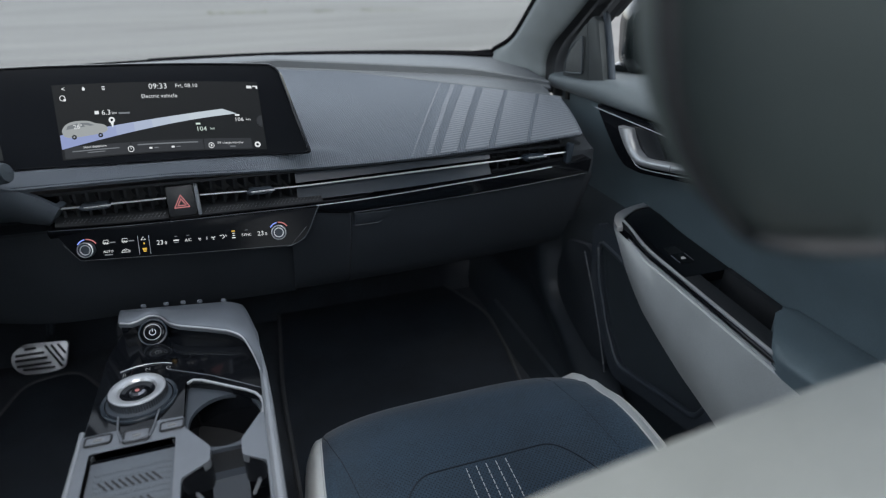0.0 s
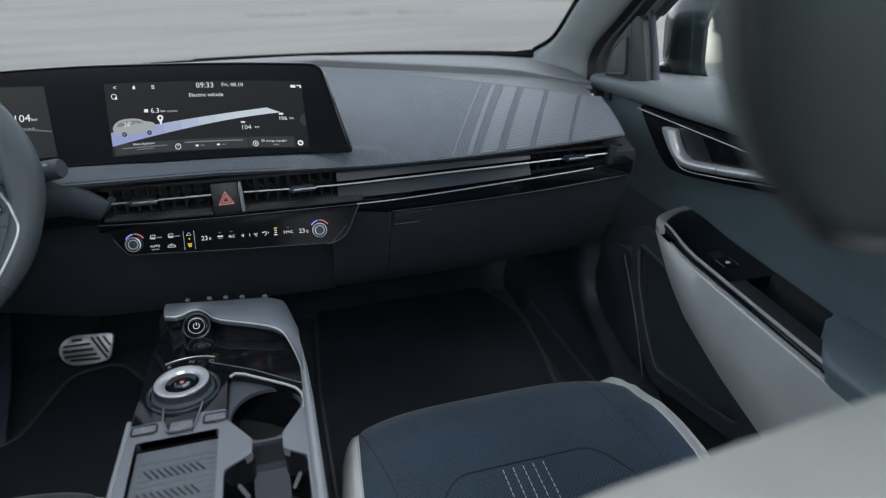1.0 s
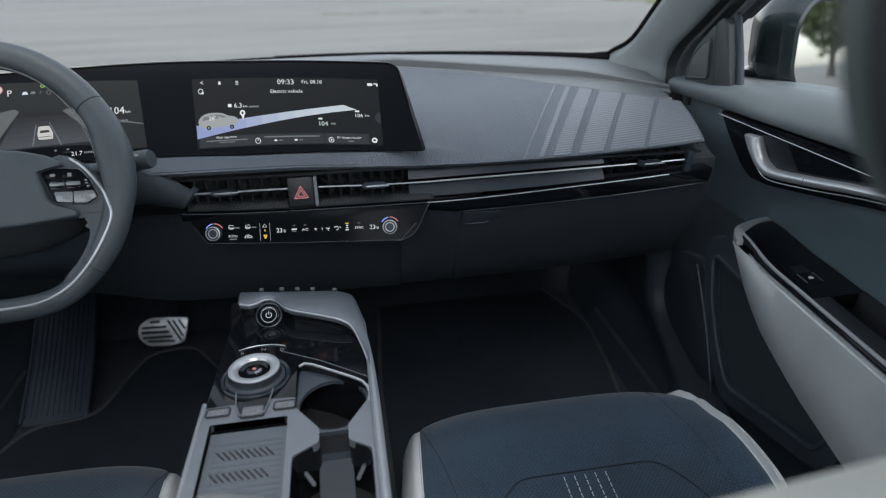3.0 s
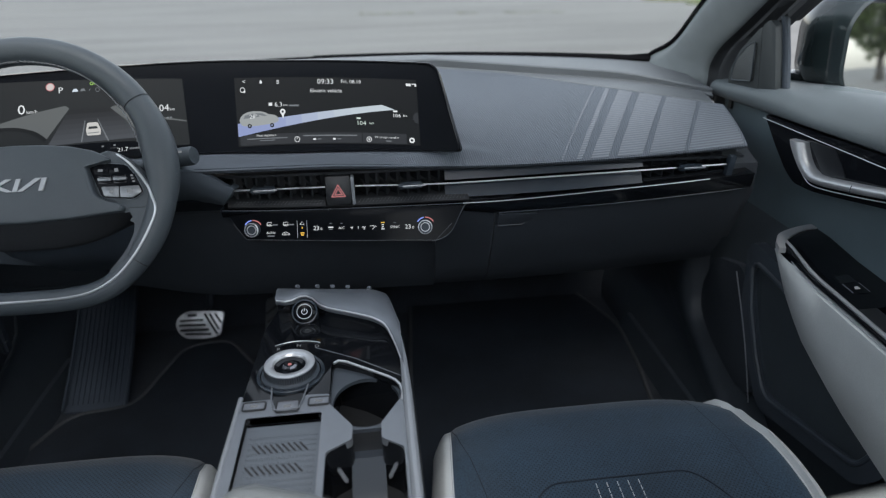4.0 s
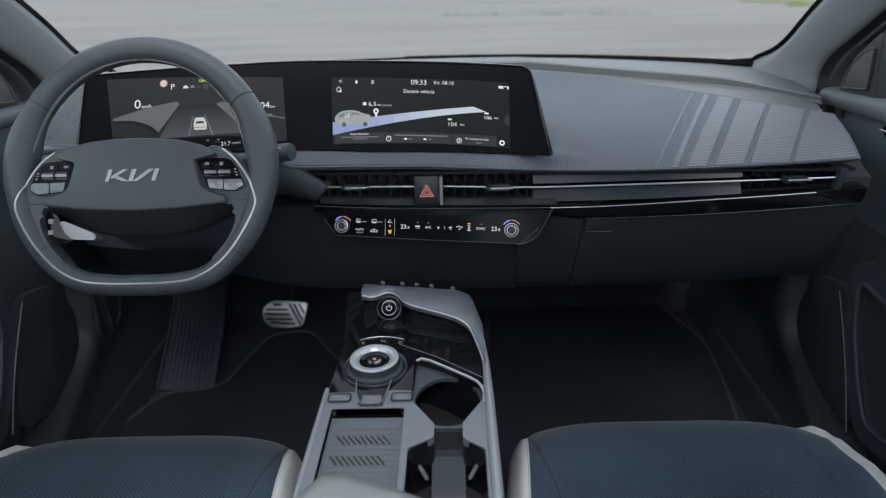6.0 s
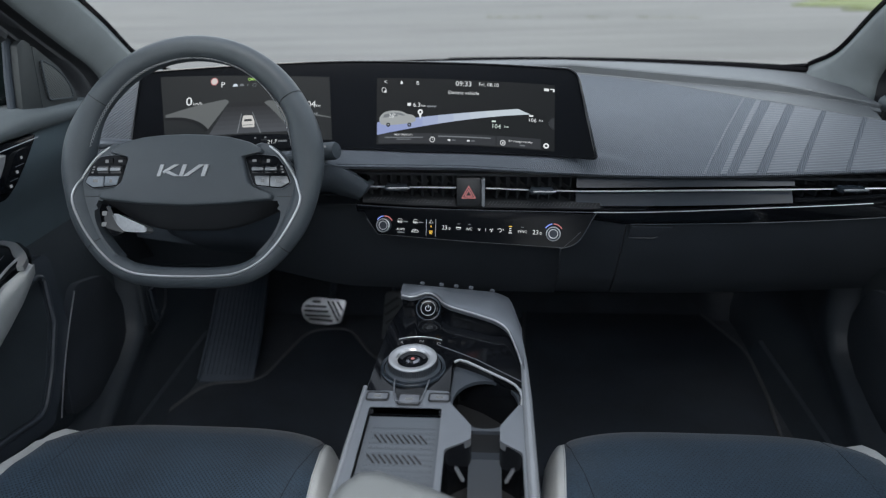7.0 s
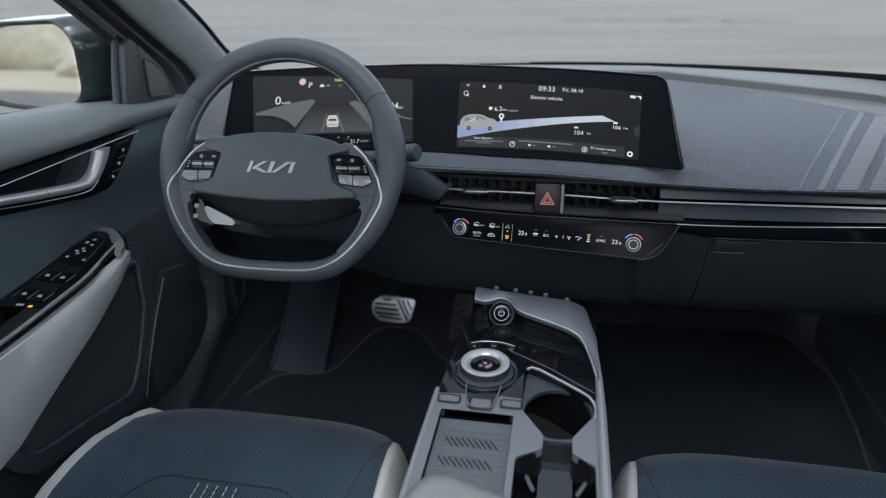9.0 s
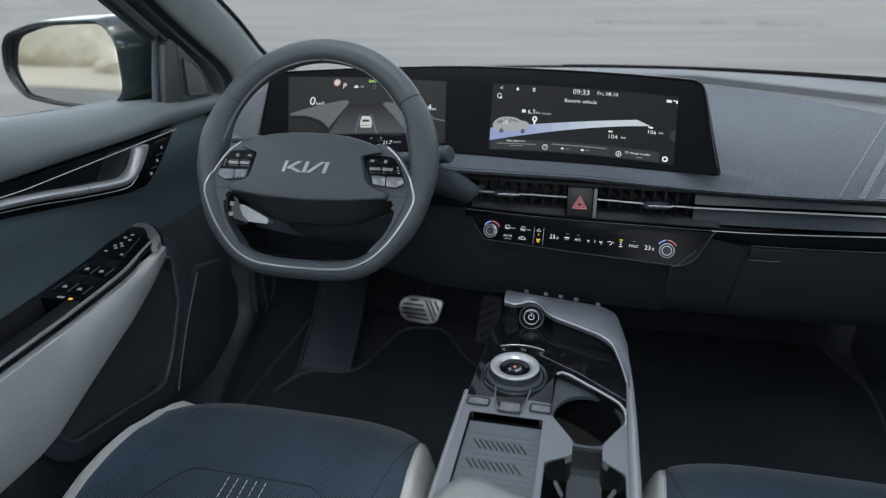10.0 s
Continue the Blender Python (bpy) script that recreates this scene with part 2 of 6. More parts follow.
    if holes:
        bmesh.ops.triangle_fill(bm, use_beauty=True, edges=edges)
    else:
        bm.faces.new(top[0])
    faces = bm.faces[:]
    for l, loop in zip(top, loops):
        low = [bm.verts.new((u, v, w0)) for u, v in loop]
        for k in range(len(l)):
            bm.faces.new((l[k], l[(k + 1) % len(l)], low[(k + 1) % len(l)], low[k]))
        if not holes:
            bm.faces.new(low[::-1])
    if bevel:
        rim = {e for e in edges if e.is_valid}
        bmesh.ops.bevel(bm, geom=list(rim), offset=bevel, segments=seg, affect="EDGES", profile=0.6)
    for v in bm.verts:
        v.co = f(*v.co)
    return bm


def box(c, s, bevel=0.0, m=None, seg=2):
    bm = bmesh.new()
    bmesh.ops.create_cube(bm, size=1)
    for v in bm.verts:
        v.co = Vector((v.co.x * s[0], v.co.y * s[1], v.co.z * s[2]))
    if bevel:
        bmesh.ops.bevel(bm, geom=bm.edges[:], offset=bevel, segments=seg, affect="EDGES")
    for v in bm.verts:
        v.co = (m @ v.co if m else v.co) + Vector(c)
    return bm


def lathe(profile, m, n=32, ring=False):
    """Rows of (radius, height) turned about the z axis, then moved by m; ring: the profile closes on itself."""
    if ring:
        profile = list(profile) + [profile[0]]
    rows = [[m @ Vector((r * math.cos(t), r * math.sin(t), h)) for t in (2 * math.pi * j / n for j in range(n))] for r, h in profile]
    return loft(rows, ring=True, caps=not ring)


def smooth01(a, b, x):
    t = min(1.0, max(0.0, (x - a) / (b - a)))
    return t * t * (3 - 2 * t)


def text_mesh(body, size, f, align="CENTER"):
    """Lettering as a mesh, carried into space by f(u, v)."""
    c = bpy.data.curves.new("text", "FONT")
    c.body, c.size, c.align_x, c.align_y, c.resolution_u = body, size, align, "CENTER", 2
    ob = new("text", c)
    dg = bpy.context.evaluated_depsgraph_get()
    me = bpy.data.meshes.new_from_object(ob.evaluated_get(dg))
    bm = bmesh.new()
    bm.from_mesh(me)
    for v in bm.verts:
        v.co = f(v.co.x, v.co.y)
    bpy.data.objects.remove(ob)
    bpy.data.meshes.remove(me)
    return bm


def spline(points, n, closed=False):
    """A smooth line through a few points, n steps between each two."""
    pts = [Vector(p) for p in points]
    m, out = len(pts), []
    for k in range(m if closed else m - 1):
        a, b, c, d = (pts[(k + i) % m] if closed else pts[min(m - 1, max(0, k + i))] for i in (-1, 0, 1, 2))
        for j in range(n):
            t = j / n
            out.append(b + 0.5 * t * (c - a + t * (2 * a - 5 * b + 4 * c - d + t * (3 * (b - c) + d - a))))
    return out if closed else out + [pts[-1]]


def lerp_rows(table, t):
    """A value from a short table of (t, value)."""
    for (a, p), (b, q) in zip(table, table[1:]):
        if t <= b:
            k = 0 if b == a else max(0, (t - a) / (b - a))
            return p + (q - p) * k
    return table[-1][1]


# ---- ground and surroundings ----
def ground_material():
    m = bpy.data.materials.new("weathered_concrete")
    m.use_nodes = True
    nt, b = m.node_tree, m.node_tree.nodes["Principled BSDF"]
    b.inputs["Roughness"].default_value = 0.9
    co, mp = nt.nodes.new("ShaderNodeTexCoord"), nt.nodes.new("ShaderNodeMapping")
    mp.inputs["Scale"].default_value = (0.12, 1.1, 1)
    mp.inputs["Rotation"].default_value = (0, 0, radians(-3))
    streak, fine, patch = (nt.nodes.new("ShaderNodeTexNoise") for _ in range(3))
    streak.inputs["Scale"].default_value, streak.inputs["Detail"].default_value = 1.4, 8
    fine.inputs["Scale"].default_value, fine.inputs["Detail"].default_value = 9, 8
    patch.inputs["Scale"].default_value, patch.inputs["Detail"].default_value = 0.07, 4
    nt.links.new(co.outputs["Object"], mp.inputs[0])
    nt.links.new(mp.outputs[0], streak.inputs[0])
    nt.links.new(co.outputs["Object"], fine.inputs[0])
    nt.links.new(co.outputs["Object"], patch.inputs[0])
    ramp, ramp2 = nt.nodes.new("ShaderNodeValToRGB"), nt.nodes.new("ShaderNodeValToRGB")
    ramp.color_ramp.elements[0].position, ramp.color_ramp.elements[0].color = 0.3, (0.113, 0.112, 0.108, 1)
    ramp.color_ramp.elements[1].position, ramp.color_ramp.elements[1].color = 0.7, (0.183, 0.181, 0.175, 1)
    ramp2.color_ramp.elements[0].position, ramp2.color_ramp.elements[0].color = 0.35, (0.9, 0.9, 0.9, 1)
    ramp2.color_ramp.elements[1].position, ramp2.color_ramp.elements[1].color = 0.65, (1.06, 1.05, 1.02, 1)
    mix, mix2 = nt.nodes.new("ShaderNodeMixRGB"), nt.nodes.new("ShaderNodeMixRGB")
    mix.blend_type, mix.inputs[0].default_value = "MULTIPLY", 1
    mix2.blend_type, mix2.inputs[0].default_value = "OVERLAY", 0.15
    nt.links.new(streak.outputs[0], ramp.inputs[0])
    nt.links.new(patch.outputs[0], ramp2.inputs[0])
    nt.links.new(ramp.outputs[0], mix.inputs[1])
    nt.links.new(ramp2.outputs[0], mix.inputs[2])
    nt.links.new(mix.outputs[0], mix2.inputs[1])
    nt.links.new(fine.outputs[0], mix2.inputs[2])
    nt.links.new(mix2.outputs[0], b.inputs["Base Color"])
    return m


CONCRETE = ground_material()
SAND = material("pale_sand", (0.45, 0.40, 0.31), 0.95, 0, 0.15, 6, 0.4, 0.15)
GRASS = material("dry_grass", (0.13, 0.15, 0.06), 0.95, 0, 0.3, 20, 0.6, 0.3)
STONE = material("pale_limestone", (0.74, 0.68, 0.55), 0.9, 0, 0.15, 3, 0.6, 0.2)
LEAF = material("green_leaves", (0.09, 0.12, 0.04), 0.7, 0, 0.4, 6, 0.2, 0.3)
BARK = material("grey_bark", (0.14, 0.12, 0.10), 0.9, 0, 0.3, 30, 0.6, 0.2)

ground = part("ground", loft([[(-400, y, 0), (400, y, 0)] for y in (-400, 400)]), CONCRETE)
tagged(ground, "pale grey weathered concrete ground with faint streaks", "ground", kind="structure")


def patch_ground(name, cx, cy, rx, ry, z, mat, label, category):
    random.seed(name)
    pts = [(cx + rx * k * math.cos(t), cy + ry * k * math.sin(t)) for t, k in ((2 * math.pi * j / 40, 1 + random.uniform(-0.12, 0.12)) for j in range(40))]
    ob = part(name, plate(pts, lambda u, v, w: Vector((u, v, w)), -0.02, z), mat)
    return tagged(ob, label, category, kind="structure")


patch_ground("grass_verge", 15.5, 14.6, 9.3, 2.5, 0.03, GRASS, "dry green grass beside the concrete", "grass")
patch_ground("sand_bank", -25, -14, 14, 9, 0.03, SAND, "pale dry sand beside the car", "sand")


random.seed(5)
bm = bmesh.new()
for k in range(260):
    a = random.random()
    x, y = -0.3 + 4.2 * a + random.gauss(0, 0.05), 13.6 - 1.0 * a + random.gauss(0, 0.10)
    if noise.noise(Vector((x * 1.1, 3, 0))) < -0.05:
        continue
    h, w, t = random.uniform(0.01, 0.035), random.uniform(0.012, 0.03), random.uniform(0, 6.3)
    bm.faces.new([bm.verts.new((x + w * c * math.cos(t), y + w * c * math.sin(t), z)) for c, z in ((-1, 0), (1, 0), (random.uniform(-0.6, 0.6), h))])
weeds = part("weeds", bm, material("grey_green_weeds", (0.15, 0.155, 0.10), 0.95, 0, 0.2, 20, 0, 0.2))
tagged(weeds, "low dry weeds in a joint of the concrete", "weeds", kind="stuff")


def rock(cx, cy, s, seed):
    random.seed(seed)
    bm = bmesh.new()
    bmesh.ops.create_icosphere(bm, subdivisions=3, radius=1)
    for v in bm.verts:
        k = 1 + 0.35 * noise.noise(v.co * 1.3 + Vector((seed, 0, 0))) + 0.12 * noise.noise(v.co * 4 + Vector((0, seed, 0)))
        v.co = Vector((v.co.x * s * 1.5 * k + cx, v.co.y * s * k + cy, max(-0.1, v.co.z * s * 0.9 * k + s * 0.4)))
    return tagged(part("boulder", bm, STONE), "pale limestone boulder on sandy ground", "rock", "boulders behind the car")


for k, (cx, cy, s) in enumerate([(-34, -16, 3.2), (-30, -24, 2.6), (-38, -8, 3.6), (-42, -22, 3.4), (-33, 0, 2.6), (-24, -12.5, 0.7)]):
    rock(cx, cy, s, k + 3)


def tree(cx, cy, h, seed):
    random.seed(seed)
    t = thing("tree", "leafy green tree with an uneven crown", "tree", "trees behind the car", at=(cx, cy, 0))
    bm = tube([(0, 0, -0.1), (0.1, 0, h * 0.25), (0, 0.1, h * 0.55)], [h * 0.05, h * 0.035, h * 0.015], 8)
    for k in range(7):
        a, z = k * 2.4, h * (0.25 + 0.05 * k)
        tube([(0.05, 0, z), (h * 0.16 * math.cos(a), h * 0.16 * math.sin(a), z + h * 0.18)], [h * 0.015, h * 0.005], 6, bm=bm)
    part("trunk", bm, BARK, t)
    bm = bmesh.new()
    for k in range(1500):
        d = Vector((random.gauss(0, 1), random.gauss(0, 1), random.gauss(0, 1))).normalized()
        lump = 1 + 0.45 * noise.noise(d * 1.7 + Vector((seed, 0, 0)))
        p = Vector((d.x * h * 0.34, d.y * h * 0.34, d.z * h * 0.32)) * lump * random.uniform(0.65, 1.0) + Vector((0, 0, h * 0.62))
        s = h * random.uniform(0.018, 0.04)
        q = Euler([random.uniform(0, 6.3) for _ in range(3)]).to_matrix()
        bm.faces.new([bm.verts.new(p + q @ Vector((a * s, b * s, 0))) for a, b in ((-1, -0.5), (0, -0.8), (1, 0), (0, 0.8), (-1, 0.5))])
    part("crown", bm, LEAF, t)


for k, (cx, cy, h) in enumerate([(36, -12, 6), (46, -25, 7), (40, -34, 7), (54, -16, 8)]):
    tree(cx, cy, h, 20 + k)


# ---- car body ----
FLOOR = 0.39


def ws_base(x):
    return 1.43 - 0.42 * x * x


floor_pan = thing("floor", "black carpeted car floor", "floor", kind="structure")
rows = []
for y, z in ((1.75, 0.72), (1.62, 0.62), (1.50, 0.48), (1.40, FLOOR), (0.9, FLOOR), (0.2, FLOOR), (-1.3, FLOOR)):
    rows.append([(x, y, z) for x in (-0.80, -0.4, 0, 0.4, 0.80)])
part("carpet", sheet(rows, 0.06), CARPET, floor_pan)

# unseen roof, with a long opening added to let in light, and the windscreen header at its front
def roof_z(x, y):
    return 1.45 + 0.11 * (1 - ((y + 0.35) / 1.02) ** 2) - 0.10 * x * x


ys = [0.66 - 2.02 * k / 24 for k in range(25)]
roof = thing("ceiling", "pale fabric headliner round an opening added for light", "ceiling", kind="structure")
bm = plate([(0.62, 0.66), (-0.62, 0.66), (-0.62, -1.36), (0.62, -1.36)], lambda u, v, w: Vector((u, v, roof_z(u, v) + w)), 0.03, 0.0, holes=[[(-0.37, 0.14), (0.37, 0.14), (0.37, -0.88), (-0.37, -0.88)]])
part("headliner", bm, HEADLINER, roof)
for x in (-0.16, 0.16):
    part("sun_visor", box((x * 2.0, 0.60, 1.445), (0.42, 0.15, 0.02), 0.008), HEADLINER, roof)

# windscreen pane
rows = []
for t in [-0.05] + [k / 8 for k in range(9)]:
    rows.append([(x * (1 - 0.22 * t), (ws_base(x) + 0.01) * (1 - t) + 0.66 * t, 1.035 * (1 - t) + (1.452 - 0.08 * x * x) * t + 0.03 * math.sin(math.pi * t)) for x in [-0.76 + 1.52 * j / 16 for j in range(17)]])
pane_ob = part("window_1", sheet(rows, 0.005), PANE)
tagged(pane_ob, "clear curved windscreen glass", "windscreen", kind="structure")
pane_ob.visible_shadow = False


# the front roof pillar, right side, from its foot to the roof: edge at the windscreen, edge at the door seal, edge of the door frame
PILLAR_GLASS = ((0.628, 1.290, 1.000), (0.6336, 1.2687, 1.034), (0.6455, 1.219, 1.0594), (0.6505, 1.184, 1.0847), (0.6535, 1.118, 1.1465), (0.646, 1.010, 1.218), (0.628, 0.90, 1.2865), (0.569, 0.66, 1.4465))
PILLAR_DOOR = ((0.690, 1.140, 0.970), (0.690, 1.139, 1.006), (0.689, 1.137, 1.035), (0.687, 1.109, 1.070), (0.684, 1.042, 1.116), (0.672, 0.940, 1.182), (0.652, 0.825, 1.258), (0.597, 0.58, 1.418))
SEAL_DOOR = ((0.704, 1.066, 0.970), (0.704, 1.064, 1.006), (0.703, 1.060, 1.038), (0.701, 1.031, 1.077), (0.694, 0.955, 1.134), (0.682, 0.865, 1.193), (0.660, 0.750, 1.262), (0.605, 0.50, 1.405))


def car_side(s):
    """Pillars, rear side and sail panel of one side; s is 1 for the right, -1 for the left."""
    name = "right" if s > 0 else "left"
    dz, dx = (0.0, 0.0) if s > 0 else (0.010, -0.008)
    glass, door, seal = ([Vector(((p.x + dx) * s, p.y, p.z + dz)) for p in spline(c, 6)] for c in (PILLAR_GLASS, PILLAR_DOOR, SEAL_DOOR))
    # inner pillar trim: a bright chamfer along the glass, a flat face towards the cabin, its back towards the body
    rows = []
    for a, b in zip(glass, door):
        n = Vector((-s, 0, 0))
        d = b - a
        rows.append([a + Vector((0.03 * s, 0.01, 0)), a, a + d * 0.10 + n * 0.006, a + d * 0.17 + n * 0.010, a + d * 0.24 + n * 0.012, a + d * 0.55 + n * 0.010, a + d * 0.85 + n * 0.006, a + d * 0.95 + n * 0.003, b, b + Vector((0.03 * s, 0, 0))])
    ob = part("pillar_trim", loft(rows, ring=True, caps=True), PILLAR, angle=50)
    tagged(ob, "grey fabric-covered windscreen pillar trim", "pillar trim", "windscreen pillar trims")
    edge = [Vector((0.56 * s, 1.306, 1.0290)), Vector((0.60 * s, 1.2880, 1.0315))] + [p + Vector((-0.001 * s, 0.003, 0.002)) for p in glass[6:]]
    ob = part("windscreen_edge", tube(edge, 0.0046, 6), FRIT)
    tagged(ob, "black edge of the windscreen along the pillar", "windscreen edge", "windscreen edges")
    # rubber door seal between pillar and door: a grooved band with two soft ribs
    rows = []
    for a, b in zip(door, seal):
        d, n = b - a, Vector((s, 0, 0))
        rows.append([a + n * 0.004, a + d * 0.08 + n * 0.014, a + d * 0.2 + n * 0.016, a + d * 0.32 + n * 0.006, a + d * 0.48 + n * 0.004, a + d * 0.6 + n * 0.012, a + d * 0.72 + n * 0.014, a + d * 0.86 + n * 0.004, b + n * 0.002, b + n * 0.03, a + n * 0.04])
    ob = part("door_seal", loft(rows, ring=True, caps=True), RUBBER, angle=60)
    tagged(ob, "black grooved rubber door seal along the pillar", "door seal", "door seals")
    frame_pts = [p + Vector((0.010 * s, -0.010, 0.002)) for p in seal[25:]]
    ob = part("window_frame", tube(frame_pts, 0.013, 10), RUBBER)
    tagged(ob, "black upper door frame along the pillar", "window frame", "upper door frames")
    # middle pillar and rear side, closing the cabin behind the camera
    ob = part("wall_side_" + name, box((0.80 * s, -0.85, 0.70), (0.08, 1.0, 0.74), 0.02), DOOR)
    tagged(ob, "dark rear side panel of the cabin", "side panel", kind="structure")
    ob = part("middle_pillar", tube([(0.76 * s, -0.36, 0.34), (0.76 * s, -0.36, 1.05), (0.60 * s, -0.42, 1.49)], [0.06, 0.055, 0.05], 12), PILLAR)
    tagged(ob, "grey middle pillar trim", "pillar trim", kind="structure")
    ob = part("rear_pillar", tube([(0.76 * s, -1.30, 1.05), (0.60 * s, -1.20, 1.47)], [0.09, 0.07], 12), PILLAR)
    tagged(ob, "grey rear pillar trim", "pillar trim", kind="structure")
    ob = part("side_rail", tube([(0.60 * s, 0.62, 1.41), (0.62 * s, 0.0, 1.49), (0.62 * s, -0.6, 1.50), (0.60 * s, -1.3, 1.45)], 0.035, 10), HEADLINER)
    tagged(ob, "pale roof side rail trim", "roof rail", kind="structure")


car_side(1)
car_side(-1)
ob = part("wall_rear", box((0, -1.36, 0.72), (1.66, 0.08, 0.76), 0.02), DOOR)
tagged(ob, "dark rear wall of the cabin", "rear wall", kind="structure")
ob = part("bonnet", sheet([[(x, y, z - 0.12 * x * x) for x in (-0.85, -0.5, 0, 0.5, 0.85)] for y, z in ((1.50, 0.93), (1.9, 0.90), (2.3, 0.82), (2.6, 0.70))], 0.03), PAINT)
tagged(ob, "dark painted car bonnet", "bonnet")
ob = part("bulkhead", box((0, 1.72, 0.65), (1.64, 0.06, 0.54), 0.01), LOWER)
tagged(ob, "black bulkhead behind the dashboard", "bulkhead", kind="structure")


# ---- dashboard ----
def lip_y(x):
    return 0.885 - 0.025 * abs(x) + 0.45 * max(0, -0.47 - x)


def lip_z(x):
    return 0.952 + 0.003 * smooth01(0.3, 0.0, x) + 0.10 * (abs(x) - 0.28) ** 2 if x > 0 else 0.9628 + 0.0235 * abs(x)


def back_edge(x):
    a = abs(x)
    return (1.145 - 0.5 * max(0, a - 0.30), 1.05 - 0.105 * max(0, a - 0.18))


def pad_z(x, y):
    """Height of the upper skin behind its front lip."""
    ly, lz = lip_y(x), lip_z(x)
    by, bz = back_edge(x)
    py = 0.998 - 0.78 * (x + 0.19) ** 2
    k = max(smooth01(0.150, 0.275, x), smooth01(-0.50, -0.56, x), smooth01(py + 0.015, py + 0.055, y) * smooth01(0.10, 0.17, x))
    u = min(1, max(0, (y - ly) / (by - ly)))
    crowned = lz + (bz - lz) * u + (0.016 - 0.011 * smooth01(0.12, 0.34, x)) * math.sin(math.pi * u ** 0.8)
    foot = 0.9595 + 0.0145 * max(0.0, (min(x, 0.187) + 0.09) / 0.265) ** 1.4 + 0.02 * max(0.0, -0.09 - x)      # just under the display's lower edge
    front = max(ly + 0.022, 0.972 - 0.78 * (x + 0.19) ** 2)
    shelf = lz + (foot - lz) * smooth01(ly + 0.002, front, y)
    return shelf + (crowned - shelf) * k


def pad_point(x, t):
    """The upper skin of the dashboard: t runs from under the front lip (0) to its back edge (1)."""
    x = x * (1 - 0.02 * smooth01(0.55, 0.64, abs(x)) * (1 - t))
    ly, lz = lip_y(x), lip_z(x)
    if t < 0.12:
        a = t / 0.12
        return Vector((x, ly + 0.012 * (1 - a) ** 2, lz - 0.008 * (1 - a)))
    y = ly + (back_edge(x)[0] - ly) * (t - 0.12) / 0.88
    return Vector((x, y, pad_z(x, y)))


dashboard = thing("dashboard", "dark grey dashboard with woven skin and gloss black vent trim", "dashboard", at=(0, 0, 0))
xs = [-0.655 + 1.31 * j / 90 for j in range(91)]
pad_xs = [-0.600 + 1.238 * j / 150 for j in range(151)]
part("upper_pad", sheet([[pad_point(x, k / 44) for x in pad_xs] for k in range(45)], 0.006), PAD, dashboard, "grey woven-textured upper dashboard skin", angle=80)


# ribbed decorative stripes across the passenger side: straight, from the lip to the back edge
def stripe(front, back):
    rows = []
    for k in range(25):
        r = k / 24
        row = []
        for j in range(9):
            xf, xb = front[0] + (front[1] - front[0]) * j / 8, back[0] + (back[1] - back[0]) * j / 8
            yf, yb = lip_y(xf) + 0.002, back_edge(xb)[0] - 0.004
            x, y = xf + (xb - xf) * r, yf + (yb - yf) * r
            row.append((x, y, pad_z(x, y) + 0.0006))
        rows.append(row)
    return part("ribbed_stripe", sheet(rows, 0.0009), RIB, dashboard, "paler ribbed stripe on the dashboard skin")


for front, back in (((0.3385, 0.3415), (0.4475, 0.4500)), ((0.3625, 0.3710), (0.4655, 0.4720)), ((0.3845, 0.4115), (0.4855, 0.5060)), ((0.4250, 0.4640), (0.5170, 0.5500)), ((0.4745, 0.5290), (0.5565, 0.6000)), ((0.5355, 0.6220), (0.6060, 0.6350))):
    stripe(front, back)

# top cover between the woven skin and the windscreen: a low ledge, a step and the upper face
def step_y(x):
    return max(back_edge(x)[0] + 0.006, 1.155 - 2.9 * max(0, abs(x) - 0.5) ** 2)


rows = [[] for _ in range(14)]
for x in [-0.668 + 1.336 * j / 90 for j in range(91)]:
    by, bz = back_edge(x)
    sy, h = step_y(x), 0.0145 - 0.006 * smooth01(0.5, 0.66, abs(x))
    by += (sy - by - 0.004) * smooth01(0.630, 0.650, abs(x))
    wy, wz = ws_base(x) + 0.02, 1.027 - 0.003 * smooth01(0.55, 0.66, abs(x))
    profile = [(by - 0.005, bz - 0.003), (by, bz + 0.001), (by + (sy - by) * 0.5, bz + 0.001), (sy - 0.002, bz), (sy - 0.001, bz + 0.001), (sy - 0.002, bz + h - 0.002), (sy, bz + h), (sy + 0.006, bz + h + 0.0005)]
    profile += [(sy + 0.007 + (wy - sy - 0.007) * k / 6, bz + h - (bz + h - wz) * (k / 6) ** 1.3) for k in range(1, 7)]
    for row, (y, z) in zip(rows, profile):
        row.append((x, y, z))
part("top_cover", sheet(rows, 0.008), TOPSKIN, dashboard, "smooth dark top cover below the windscreen", angle=24)
part("windscreen_strip", tube([(x, ws_base(x) + 0.008, 1.0285) for x in [-0.65 + 1.3 * j / 40 for j in range(41)]], 0.0058, 8), FRIT, dashboard, "black seal at the foot of the windscreen")
part("wiper_cover", tube([(x, ws_base(x) + 0.036, 1.026) for x in [-0.06 + 0.66 * j / 20 for j in range(21)]], 0.006, 8), FRIT, dashboard)
# right and left end caps of the dashboard
for s in (1, -1):
    pts = [(0.886, 0.930), (0.93, 0.944), (1.0, 0.956), (1.15, 0.97), (1.35, 0.98), (1.40, 0.80), (1.10, 0.72), (0.93, 0.78), (0.885, 0.88)]
    part("end_cap", plate(pts, lambda u, v, w: Vector((s * w, u, v)), 0.618 if s > 0 else 0.585, 0.664 if s > 0 else 0.60, bevel=0.008), GLOVE, dashboard, "dark plastic end panel of the dashboard")


def face_y(x):
    return 0.897 - 0.045 * x


def chrome_z(x):
    return 0.896 + 0.10 * max(0, x - 0.15) ** 2 + 0.15 * max(0, 0.02 - x) ** 2


